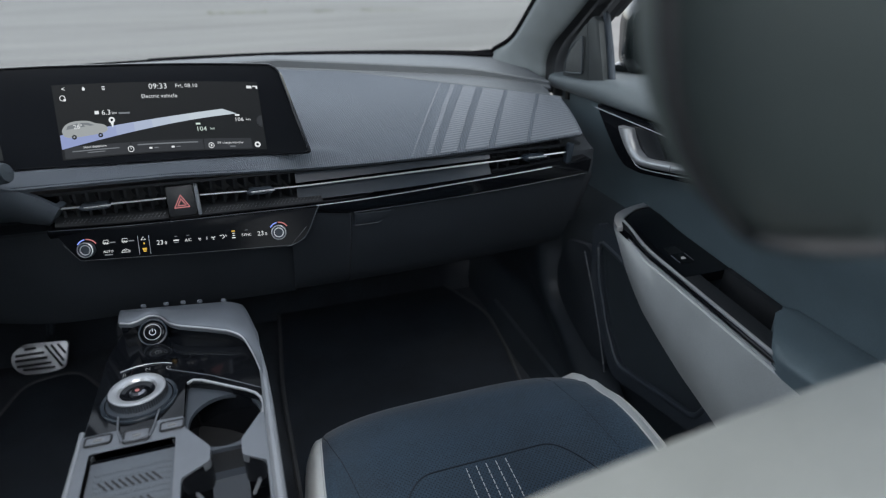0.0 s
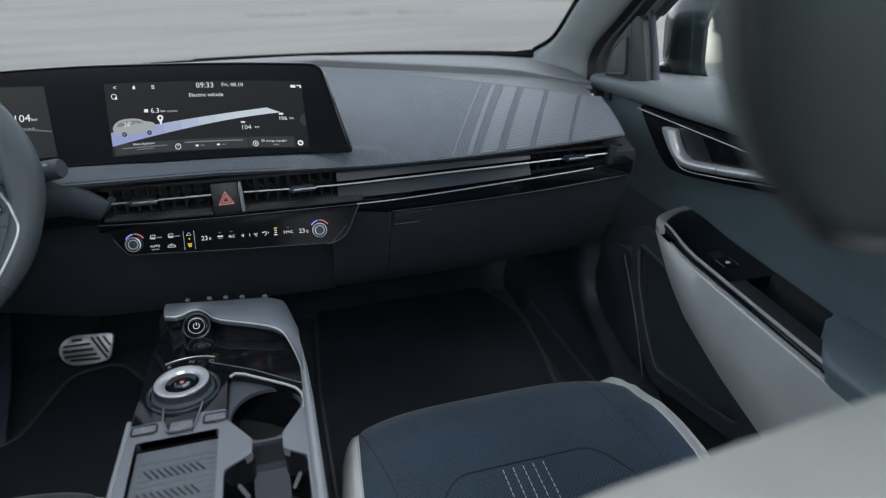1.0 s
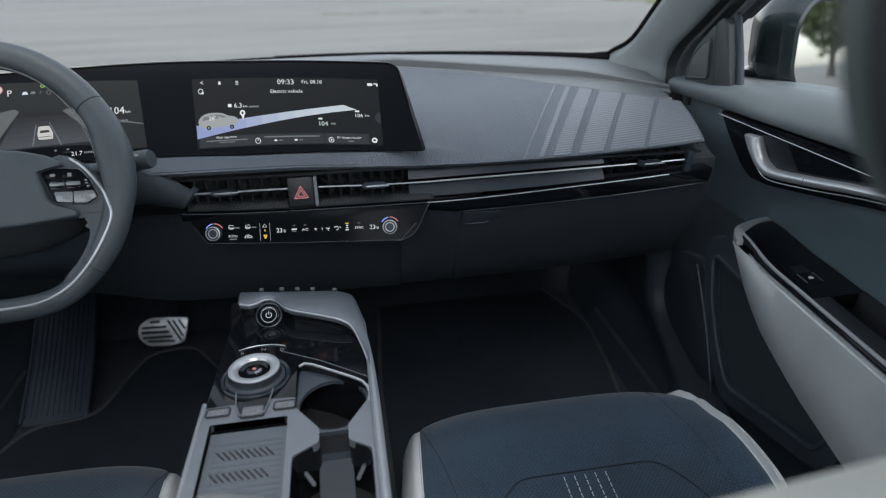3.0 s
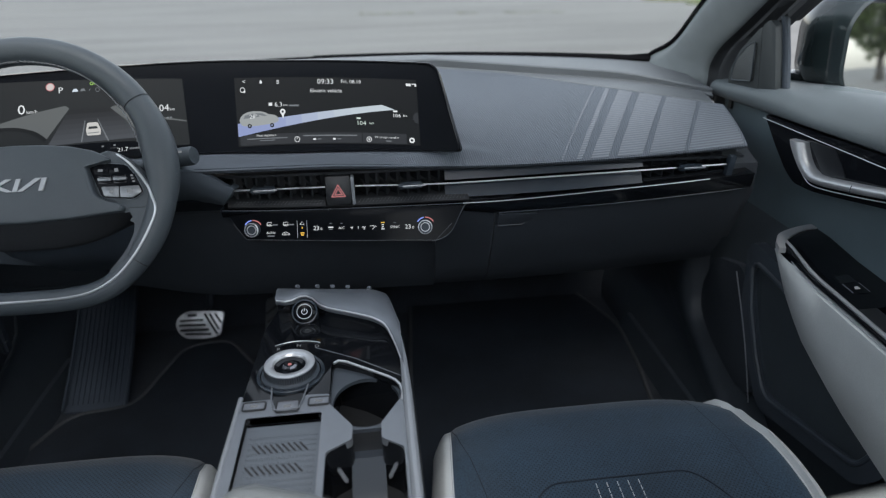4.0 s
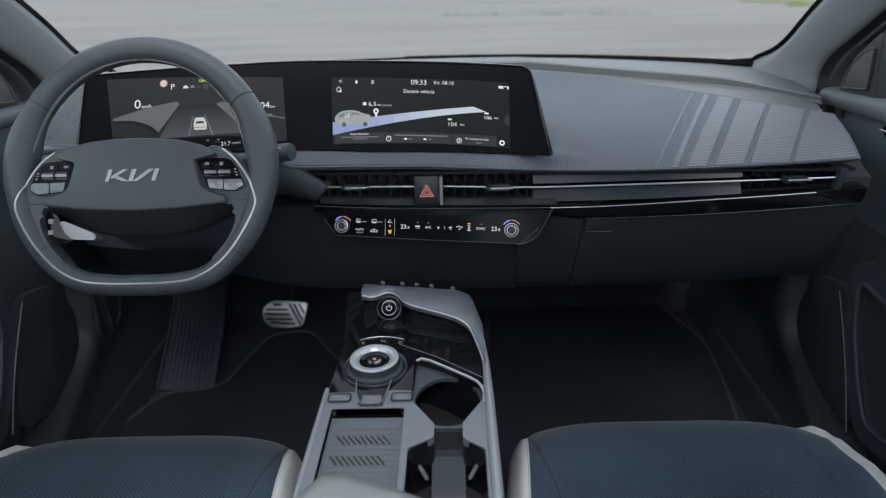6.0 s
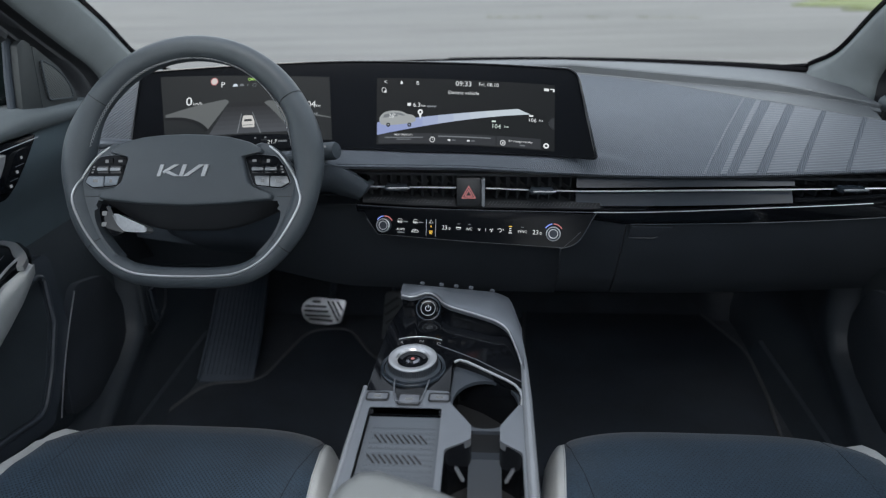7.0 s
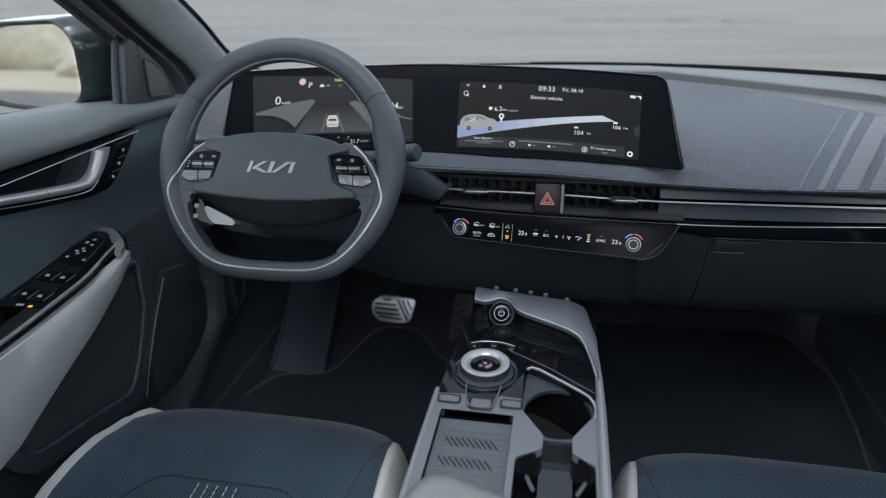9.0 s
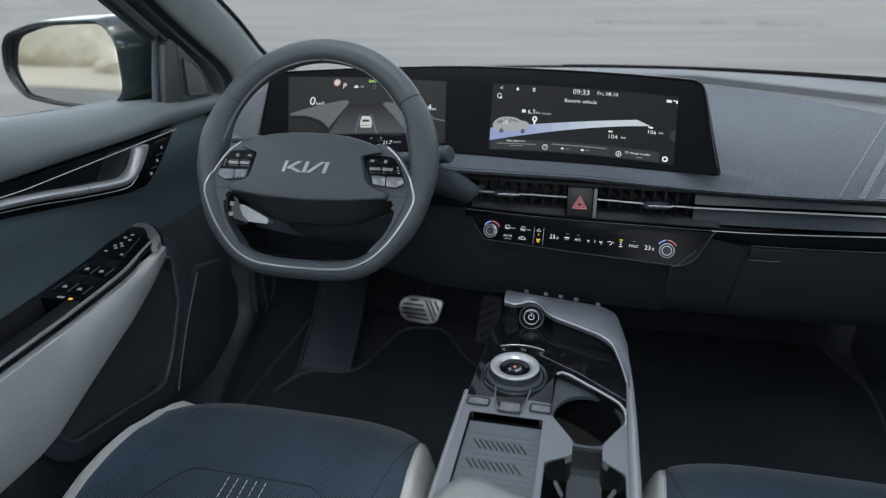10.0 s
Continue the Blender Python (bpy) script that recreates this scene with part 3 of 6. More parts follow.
# recess behind the vents
rows = [[(x, face_y(x) + dy, z) for x in xs] for dy, z in ((0.004, 0.944), (0.045, 0.944), (0.05, 0.90), (0.0, 0.897))]
part("vent_recess", sheet([[p for p in row if -0.62 < p[0] < 0.63] for row in rows], 0.004), VENT, dashboard, "black recess behind the air vents")


def strip(name, x0, x1, lo, hi, out, thick, mat, label="", n=30, roll=0.0):
    """A long trim strip on the vent face: lo and hi give its lower and upper edge along x."""
    rows = []
    for k in range(n + 1):
        x = x0 + (x1 - x0) * k / n
        a, b, y = lo(x), hi(x), face_y(x) - out
        rows.append([(x, y + thick, a), (x, y + roll, a), (x, y + 0.3 * roll - 0.001, (a + b) / 2), (x, y - roll * 0.2, b), (x, y + thick, b)])
    return part(name, loft(rows, ring=True, caps=True), mat, dashboard, label, angle=50)


def blade_z(x):
    return 0.926 - 0.004 * smooth01(0.0, 0.2, x) + 0.030 * max(0, x - 0.1) ** 1.2


strip("upper_trim", 0.165, 0.470, lambda x: blade_z(x) + 0.004, lambda x: blade_z(x) + 0.021, -0.014, 0.02, STRIP, "dark trim strip above the silver blade", roll=-0.008)
strip("lower_trim", 0.165, 0.470, lambda x: chrome_z(x) + 0.005, lambda x: blade_z(x) - 0.004, -0.010, 0.02, STRIP, "dark trim strip below the silver blade", roll=-0.010)
strip("gloss_strip", -0.170, 0.640, lambda x: chrome_z(x) - 0.014 - 0.008 * smooth01(0.18, 0.24, x), lambda x: chrome_z(x) + 0.003 - 0.004 * smooth01(0.45, 0.2, x), 0.010, 0.03, GLOSS, "gloss black strip under the vents", roll=0.004)
for x0, x1, r, mt in ((-0.168, 0.190, 0.0006, DIVIDER), (0.190, 0.570, 0.0007, SATIN)):
    part("silver_edge", tube([(x, face_y(x) - 0.011, chrome_z(x) + 0.003 - 0.004 * smooth01(0.45, 0.2, x)) for x in [x0 + (x1 - x0) * j / 40 for j in range(41)]], r, 6), mt, dashboard, "thin edge along the gloss strip")
part("strip_foot", tube([(x, face_y(x) - 0.007, chrome_z(x) - 0.0215) for x in [0.245 + 0.385 * j / 30 for j in range(31)]], 0.0008, 6), STRIP, dashboard, "faint lower edge of the gloss strip")
part("silver_blade", tube([(x, face_y(x) + 0.002, blade_z(x)) for x in [-0.165 + 0.150 * j / 10 for j in range(11)]], 0.0022, 8, flat=0.7), SATIN, dashboard, "thin satin silver vent blade")
part("silver_blade", tube([(x, face_y(x) + 0.002, blade_z(x)) for x in [0.030 + 0.57 * j / 40 for j in range(41)]], 0.0019, 8, flat=0.7), SATIN, dashboard, "thin satin silver vent blade")


def vent(x0, x1, n, tab_x, parent):
    housing = part("air_vent", loft([[(x, face_y(x) + d, z) for d, z in ((0.035, 0.943), (0.035, 0.903))] for x in (x0, x1)]), RUBBER, parent, "air vent with upright slats")
    for k in range(n):
        x = x0 + (x1 - x0) * (k + 0.5) / n
        for z0, z1 in ((blade_z(x) + 0.003, blade_z(x) + 0.018), (blade_z(x) - 0.019, blade_z(x) - 0.003)):
            part("slat", box((x, face_y(x) + 0.022, (z0 + z1) / 2), (0.0035, 0.026, z1 - z0), 0.0008, Matrix.Rotation(radians(22), 3, "Z")), VENT, housing)
    part("tab", box((tab_x, face_y(tab_x) - 0.004, blade_z(tab_x) + 0.0015), (0.038, 0.016, 0.0075), 0.0028), STRIP if tab_x > 0.3 else LOWER, housing, "vent adjuster tab")
    part("tab_edge", box((tab_x + 0.004, face_y(tab_x) - 0.0125, blade_z(tab_x) + 0.003), (0.034, 0.002, 0.003), 0.0008), CHROME, housing, "bright edge of the adjuster tab")


vent(-0.160, -0.016, 9, -0.105, dashboard)
vent(0.034, 0.160, 8, 0.113, dashboard)
vent(0.472, 0.598, 7, 0.539, dashboard)
part("vent_end", plate(rounded([(0.597, 0.918), (0.606, 0.918), (0.610, 0.950), (0.601, 0.950)], 0.002), lambda u, v, w: Vector((u, face_y(u) + 0.004 - w, v)), 0, 0.010, bevel=0.001), STRIP, dashboard, "dark end piece of the passenger vent")
strip("lower_shadow_trim", 0.472, 0.600, lambda x: chrome_z(x) + 0.004, lambda x: chrome_z(x) + 0.010, -0.004, 0.02, GLOSS)

# knurled strips of small slanted studs
for x0, x1 in ((-0.150, -0.018), (0.034, 0.198)):
    bm = bmesh.new()
    n = int((x1 - x0) / 0.0052)
    for k in range(n):
        for row in (0, 1):
            x = x0 + (x1 - x0) * (k + 0.5 * row) / n
            zc, yc = chrome_z(x) + 0.0056 + 0.0026 * row, face_y(x) - 0.003 + 0.003 * row
            q = [bm.verts.new((x + a, yc + b, zc + c)) for a, b, c in ((-0.0013, 0, -0.0009), (-0.0003, 0, -0.0009), (0.0013, 0.0012, 0.0009), (0.0003, 0.0012, 0.0009))]
            tip = [bm.verts.new(v.co + Vector((0, -0.0007, 0.0004))) for v in q]
            bm.faces.new(tip)
            for j in range(4):
                bm.faces.new((q[j], q[(j + 1) % 4], tip[(j + 1) % 4], tip[j]))
    tagged(part("knurled_strip", bm, KNURL, dashboard, "strip of small slanted studs"), kind="stuff")
    rows = [[(x, face_y(x) + d, chrome_z(x) + h) for d, h in ((-0.007, 0.003), (0.003, 0.0092), (0.03, 0.0094))] for x in (x0 - 0.01, (x0 + x1) / 2, x1 + 0.002)]
    part("knurled_base", sheet(rows, 0.003), RUBBER, dashboard)

# hazard switch and the silver bar beside it
hy = face_y(0.005)
hazard = part("hazard_switch", plate(rounded([(-0.0135, 0.902), (0.0225, 0.902), (0.0225, 0.943), (-0.0135, 0.943)], 0.002), lambda u, v, w: Vector((u, hy - w + 0.2 * (v - 0.92), v)), -0.03, 0.006, bevel=0.001), VENT, dashboard, "black hazard warning switch")
def tri(r0, r1):
    f = lambda u, v, w: Vector((0.0045 + u, hy - w + 0.2 * (v + 0.0), 0.919 + v))
    o = lambda r: rounded([(-0.87 * r, -0.5 * r), (0.87 * r, -0.5 * r), (0, r)], r * 0.12)
    return plate(o(r0), f, 0.004, 0.0068, holes=[o(r1)[::-1]] if r1 else ())
part("warning_triangle", tri(0.0128, 0.0102), RED, hazard, "red lit triangle")
part("warning_triangle", tri(0.0075, 0.0048), RED, hazard, "red lit triangle")
part("silver_bar", box((0.0265, face_y(0.0265) - 0.004, 0.922), (0.0048, 0.012, 0.044), 0.001), RAIL, dashboard, "upright satin silver bar")

# climate control panel
CA, CB, CC, CD = (Vector(p) for p in ((-0.162, 0.8985, 0.893), (0.188, 0.857, 0.893), (0.147, 0.845, 0.851), (-0.139, 0.883, 0.858)))
CU = (Vector((0.131, 0.852, 0.872)) - Vector((-0.127, 0.885, 0.871))).normalized()
CN = CU.cross(Vector((0, 0.35, 1)).normalized()).normalized()
CV = CN.cross(CU).normalized()
if CN.y > 0:
    CN = -CN
if CV.z < 0:
    CV = -CV
CO = Vector((0.002, 0.8685, 0.8715))


def climate(u, v, w=0.0):
    return CO + CU * u + CV * v + CN * w


outline = rounded([(-0.168, 0.026), (0.190, 0.030), (0.168, -0.008), (0.146, -0.022), (-0.139, -0.017)], 0.008)
climate_panel = thing("climate_control_panel", "gloss black climate touch panel with two knobs and white symbols", "control panel")
part("panel_face", plate(outline, climate, -0.03, 0.0, bevel=0.0012), GLASS_BLACK, climate_panel, "gloss black touch surface")
part("panel_edge", tube([climate(q.x, q.y, 0.0006) for q in spline([(0.1892, 0.0327, 0), (0.1851, 0.0269, 0), (0.1794, 0.0152, 0), (0.1703, -0.0033, 0), (0.1604, -0.0143, 0), (0.147, -0.0202, 0), (0.138, -0.0222, 0)], 5)], 0.0006, 6), DIVIDER, climate_panel, "thin dark edge of the touch panel")
part("panel_edge", tube([climate(u, v, 0.0006) for u, v in ((-0.158, 0.008), (-0.139, -0.0155), (0, -0.019), (0.144, -0.0205), (0.168, 0.004))], 0.0004, 5), KNURL, climate_panel)
for kx, kz in ((-0.1285, -0.0005), (0.129, 0.0)):
    base = climate(kx, kz)
    m = Matrix.Translation(base) @ Vector((0, 0, 1)).rotation_difference(CN).to_matrix().to_4x4() @ Matrix.Scale(0.86, 4)
    knob = part("knob", lathe([(0.0125, 0), (0.0125, 0.010), (0.0115, 0.0115), (0.0085, 0.012), (0.008, 0.0105), (0.0, 0.0105)], m), LOWER, climate_panel, "black temperature knob with silver ring")
    part("knob_ring", lathe([(0.0122, 0.010), (0.0122, 0.0128), (0.0108, 0.0132), (0.0106, 0.010)], m, ring=True), SATIN, knob)
    part("knob_ring", lathe([(0.0080, 0.009), (0.0080, 0.0118), (0.0068, 0.0118), (0.0066, 0.009)], m, ring=True), SATIN, knob)
    for a0, a1, mt in ((100, 150, COLDUI), (32, 92, RED)):
        pts = [climate(kx + 0.0138 * math.cos(radians(a)), kz + 0.0138 * math.sin(radians(a)), 0.0008) for a in range(a0, a1 + 1, 6)]
        part("temperature_arc", tube(pts, 0.0009, 5), mt, climate_panel)
for body, u, v, size in (("23", -0.0340, 0.0, 0.0092), ("0", -0.0265, -0.0012, 0.0062), ("23", 0.1030, 0.0, 0.0092), ("0", 0.1105, -0.0012, 0.0062), ("A/C", 0.0037, 0.0, 0.0056), ("SYNC", 0.0834, 0.0, 0.0054), ("1", 0.0288, 0.0, 0.0066), ("AUTO", -0.1025, -0.0060, 0.0048)):
    part("symbol", text_mesh(body, size, lambda a, b: climate(u + a, v + b, 0.0006)), WHITE, climate_panel)


def bar_c(u, v, w, h, mt):
    part("symbol", plate([(u - w / 2, v - h / 2), (u + w / 2, v - h / 2), (u + w / 2, v + h / 2), (u - w / 2, v + h / 2)], climate, 0, 0.0005), mt, climate_panel)


def line_c(pts, mt=WHITE, r=0.00035):
    part("symbol", tube([climate(u, v, 0.0005) for u, v in pts], r, 5), mt, climate_panel)


for u in (-0.1035, -0.0790):      # two demisting symbols with small words beside them
    line_c([(u - 0.0045, 0.0055), (u - 0.0035, 0.0100), (u + 0.0025, 0.0100), (u + 0.0035, 0.0055), (u - 0.0045, 0.0055)])
    for k in range(3):
        line_c([(u - 0.0025 + 0.002 * k, 0.0040), (u - 0.0030 + 0.002 * k, 0.0075)])
    bar_c(u + 0.0080, 0.0062, 0.0070, 0.0016, DIM)
bar_c(-0.1025, -0.0105, 0.0105, 0.0016, DIM)
line_c([(-0.0855, -0.0085), (-0.0840, -0.0060), (-0.0800, -0.0045), (-0.0770, -0.0060), (-0.0745, -0.0075), (-0.0745, -0.0090), (-0.0855, -0.0090)])
line_c([(-0.0825, -0.0070), (-0.0790, -0.0070)])
line_c([(-0.0625, 0.012), (-0.0625, -0.014)], SATIN)
line_c([(-0.0480, 0.012), (-0.0480, -0.014)], SATIN)
line_c([(-0.0585, 0.0060), (-0.0552, 0.0105), (-0.0520, 0.0060), (-0.0585, 0.0060)])
bar_c(-0.0552, 0.0010, 0.0014, 0.0026, AMBER)
for k in range(3):
    bar_c(-0.0552, -0.0062 - 0.0020 * k, 0.0060 - 0.0012 * k, 0.0013, AMBER)
for u in (-0.0125, 0.0037, 0.0834):
    bar_c(u, 0.0068, 0.0040, 0.0008, DIM)
bar_c(-0.0125, 0.0012, 0.0075, 0.0016, WHITE)
bar_c(-0.0125, -0.0016, 0.0062, 0.0014, DIM)
for u, r in ((0.0192, 0.0016), (0.0375, 0.0024)):      # fan symbols
    for a in (20, 140, 260):
        line_c([(u, 0), (u + r * math.cos(radians(a)), r * math.sin(radians(a))), (u + r * 1.1 * math.cos(radians(a + 40)), r * 1.1 * math.sin(radians(a + 40)))], WHITE, 0.0005)
line_c([(0.0465, 0.0020), (0.0510, 0.0030), (0.0530, 0.0000), (0.0500, -0.0025)], WHITE, 0.0005)
line_c([(0.0540, 0.0028), (0.0560, 0.0005)], WHITE, 0.0004)
for k in range(4):
    bar_c(0.0655, 0.0070 - 0.0032 * k, 0.0050 if k % 3 == 0 else 0.0030, 0.0013, AMBER if k == 0 else WHITE)

# lower dashboard, glove box and knee panels
def lower_skin(x0, x1, rows_yz, name, mat, label, parent=dashboard):
    rows = [[(x0 + (x1 - x0) * j / 16, y - 0.045 * (x0 + (x1 - x0) * j / 16), z + 0.10 * max(0, x0 + (x1 - x0) * j / 16 - 0.15) ** 2) for j in range(17)] for y, z in rows_yz]
    return part(name, sheet(rows, 0.008), mat, parent, label)


lower_skin(0.2425, 0.640, ((0.893, 0.884), (0.897, 0.872), (0.915, 0.82), (0.945, 0.755), (0.972, 0.714), (1.0, 0.697), (1.06, 0.692)), "glove_box_lid", GLOVE, "black glove box lid")
lower_skin(0.150, 0.2400, ((0.893, 0.884), (0.897, 0.872), (0.915, 0.82), (0.945, 0.755), (0.972, 0.714), (1.0, 0.697), (1.06, 0.692)), "lower_panel", GLOVE, "black lower dashboard panel")
rows = []
for y, z, k in ((0.93, 0.90, 0), (0.938, 0.85, 0), (0.957, 0.80, 0.3), (0.980, 0.75, 0.9), (0.995, 0.732, 1), (1.06, 0.724, 1)):
    rows.append([(x, y - 0.045 * x, z - 0.036 * k * smooth01(-0.43, -0.20, x)) for x in (-0.66 + 0.812 * j / 24 for j in range(25))])
part("lower_panel", sheet(rows, 0.008), GLOVE, dashboard, "black lower dashboard panel")
part("underside", sheet([[(x, y, z - k * 0.036 * smooth01(-0.43, -0.20, x)) for x in (-0.66 + 1.32 * j / 30 for j in range(31))] for y, z, k in ((1.05, 0.722, 1), (1.3, 0.69, 0), (1.7, 0.69, 0))], 0.01), LOWER, dashboard)
on_lid = lambda u, v, w: Vector((u, 0.899 - 0.045 * u - w + 0.35 * (0.86 - v), v))
grip = [(0.2465, 0.8494), (0.2847, 0.8500), (0.3086, 0.8725), (0.2465, 0.8725)]
handle = part("glove_box_handle", plate(rounded(grip, 0.003), on_lid, -0.01, 0.004, bevel=0.0015), GLOVE, dashboard, "glove box release handle")
part("handle_edge", tube([on_lid(u, v, 0.0042) for u, v in ((0.2475, 0.8497), (0.2835, 0.8503), (0.2880, 0.8530))], 0.0008, 6), DIVIDER, handle)
part("handle_edge", tube([on_lid(u, v, 0.0042) for u, v in ((0.2468, 0.8510), (0.2468, 0.8715), (0.306, 0.8718))], 0.0005, 6), LOWER, handle)

# panel around the steering column, its edge curving towards the vents
rows = []
for k in range(9):
    t = k / 8
    rows.append([(x, y + (0.02 if x < -0.35 else 0.07) * t * t, z - (0.14 if x < -0.35 else 0.075) * t) for x, y, z in ((-0.575, 0.935, 0.955), (-0.45, 0.890, 0.962), (-0.30, 0.880, 0.970), (-0.225, 0.879, 0.974), (-0.205 - 0.01 * t, 0.880, 0.9715), (-0.187 - 0.02 * t, 0.882, 0.966), (-0.166 - 0.03 * t, 0.885, 0.951 + 0.01 * t), (-0.146 - 0.04 * t, 0.892, 0.933 + 0.02 * t), (-0.142 - 0.04 * t, 0.915, 0.930 + 0.02 * t))])
part("knee_panel", sheet(rows, 0.008), KNEE, dashboard, "dark panel around the steering column", angle=60)


# ---- curved display panel ----
def panel_at(x, z, w=0.0):
    y = 1.008 - 0.78 * (x + 0.19) ** 2 + 0.5 * (z - 1.02)
    return Vector((x, y - 0.894 * w, z + 0.447 * w))


display = thing("curved_display_panel", "wide curved black glass display with two lit screens", "display")
def panel_edges(z):
    t = (z - 0.966) / (1.092 - 0.966)
    return (-0.5213 + 0.0155 * t, 0.187 - 0.027 * t)


def panel_low(x):
    return 0.962 + 0.0145 * max(0.0, (x + 0.09) / 0.265) ** 1.4 + 0.02 * max(0.0, -0.09 - x)


def panel_high(x):
    return 1.0915 - 0.0015 * smooth01(-0.20, -0.05, x)


STEPS = [0, 0.004, 0.012, 0.025, 0.045, 0.07, 0.1] + [0.1 + 0.08 * k for k in range(1, 10)] + [0.86, 0.9, 0.93, 0.955, 0.975, 0.988, 0.996, 1.0]
rows = []
for k in STEPS:
    x0, x1 = panel_edges(0.966 + 0.126 * k)
    d, r = (0.126 * (1 - k), 0.013) if k > 0.5 else (0.126 * k, 0.007)
    c0, c1 = (q - math.sqrt(max(0.0, q * q - max(0.0, q - d) ** 2)) for q in (0.005, r))
    rows.append([panel_at(x, panel_low(x) + (panel_high(x) - panel_low(x)) * k) for x in (x0 + c0 + (x1 - x0 - c0 - c1) * j / 60 for j in range(61))])
part("glass", sheet(rows, 0.012), GLASS_BLACK, display, "black glass front")
rim = [q + Vector((0, -0.0013, 0.0007)) for q in rows[0] + [r[-1] for r in rows[1:-1]] + rows[-1][::-1] + [r[0] for r in rows[-2:0:-1]]]
part("rim", tube(rim, 0.0014, 6, closed=True), GLOSS, display, "thin dark rim")
rows = [[panel_at(-0.40 + 0.5 * j / 20, z, w) for j in range(21)] for z, w in ((1.085, -0.012), (1.06, -0.06), (0.99, -0.07), (0.966, -0.02))]
part("rear_housing", sheet(rows, 0.004), LOWER, display)

# ribbed fairing that falls from the display's upper corner to the dash pad
rows = []
for j in range(17):
    d = 0.056 * j / 16
    x = -0.5085 - d
    top = 1.087 - 0.62 * d - 0.012 * smooth01(0, 0.03, d)
    rows.append([panel_at(x, 0.972 + (top - 0.972) * k / 8, -0.004) for k in range(9)] + [panel_at(x, top + 0.004, -0.010), panel_at(x, top + 0.004, -0.060)])
part("ribbed_fairing", sheet(rows, 0.004), FAIRING, dashboard, "grey ribbed panel beside the display", angle=50)


def info(fu, fv, w=0.0008):
    """A place on the infotainment screen, from its upper left corner (0, 0) to its lower right (1, 1)."""
    return panel_at(-0.148 + 0.279 * fu, 1.067 - 0.097 * fv + 0.009 * fu * fv, w)


def clus(fu, fv, w=0.0008):
    return panel_at(-0.478 + 0.257 * fu, 1.076 - 0.085 * fv, w)


def ui_quad(name, f, pts, mt, w=0.0008, label="", cuts=12):
    """A lit shape on a screen; its first two and last two points are joined by long edges that follow the curve."""
    (a, b, c, d) = pts
    rows = []
    for k in range(cuts + 1):
        t = k / cuts
        p, q = (a[0] + (b[0] - a[0]) * t, a[1] + (b[1] - a[1]) * t), (d[0] + (c[0] - d[0]) * t, d[1] + (c[1] - d[1]) * t)
        rows.append([f(p[0] + (q[0] - p[0]) * j / 10, p[1] + (q[1] - p[1]) * j / 10, w) for j in range(11)])
    return part(name, loft(rows), mt, display, label)


def ui_rect(name, f, u0, v0, u1, v1, mt, w=0.0008, label=""):
    return ui_quad(name, f, ((u0, v0), (u1, v0), (u1, v1), (u0, v1)), mt, w, label)


def ui_text(body, f, fu, fv, size, mt, align="CENTER", span=(0.279, 0.097)):
    return part("lettering", text_mesh(body, size, lambda a, b: f(fu + a / span[0], fv - b / (span[1] * 1.12), 0.0016), align), mt, display)


def ui_ring(f, fu, fv, r, mt, thick=0.0007, span=(0.279, 0.097), a0=0, a1=360):
    pts = [f(fu + r * math.cos(radians(a)) / span[0], fv + r * math.sin(radians(a)) / span[1], 0.0014) for a in range(a0, a1, 20)]
    return part("symbol", tube(pts, thick, 5, closed=a1 - a0 == 360), mt, display)


ui_rect("screen", info, 0, 0, 1, 1, SCREEN, 0.0006, "lit infotainment screen with a range display")
for k in range(9):
    def wedge_edges(t):
        u = 0.004 + 0.806 * t
        return (u, 0.665 - 0.265 * t + 0.03 * t * (1 - t)), (u + 0.068 * t ** 6, 0.855 - 0.385 * t)
    tone = smooth01(0.1, 0.9, (k + 0.5) / 9)
    mt = glow("screen_wedge", tuple(p + (q - p) * tone for p, q in zip((0.30, 0.36, 0.62), (0.58, 0.66, 0.72))), 0.25)
    (a, d), (b, c) = wedge_edges(k / 9), wedge_edges((k + 1) / 9)
    ui_quad("range_wedge", info, (a, b, c, d), mt, 0.0011, "blue to white wedge of the range display", cuts=3)
ui_rect("bottom_bar", info, 0.013, 0.83, 0.33, 0.985, DARKUI, 0.0010)
ui_rect("bottom_bar", info, 0.335, 0.83, 0.69, 0.985, DARKUI, 0.0010)
ui_rect("bottom_bar", info, 0.695, 0.83, 0.93, 0.985, DARKUI, 0.0010)
ui_text("09:33", info, 0.509, 0.068, 0.0118, WHITE)
ui_text("Fri, 08.10", info, 0.650, 0.064, 0.0082, WHITE)
ui_text("Electric vehicle", info, 0.509, 0.205, 0.0082, WHITE)
ui_text("6.3", info, 0.238, 0.405, 0.0105, WHITE)
ui_text("km", info, 0.277, 0.415, 0.0055, WHITE)
ui_rect("symbol", info, 0.297, 0.41, 0.352, 0.435, DIM, 0.0013)
ui_rect("symbol", info, 0.183, 0.375, 0.203, 0.42, WHITE, 0.0013)
ui_text("104", info, 0.692, 0.690, 0.0100, MINT)
ui_text("km", info, 0.748, 0.685, 0.0055, MINT)
ui_rect("symbol", info, 0.668, 0.600, 0.690, 0.625, MINT, 0.0013)
ui_text("106", info, 0.885, 0.560, 0.0085, WHITE)
ui_text("km", info, 0.930, 0.555, 0.0050, WHITE)
ui_rect("symbol", info, 0.868, 0.480, 0.890, 0.505, WHITE, 0.0013)
ui_text("<", info, 0.053, 0.062, 0.010, WHITE)
ui_quad("symbol", info, ((0.141, 0.06), (0.147, 0.038), (0.147, 0.09), (0.141, 0.09)), WHITE, 0.0013)
ui_quad("symbol", info, ((0.147, 0.038), (0.154, 0.06), (0.154, 0.09), (0.147, 0.09)), WHITE, 0.0013)
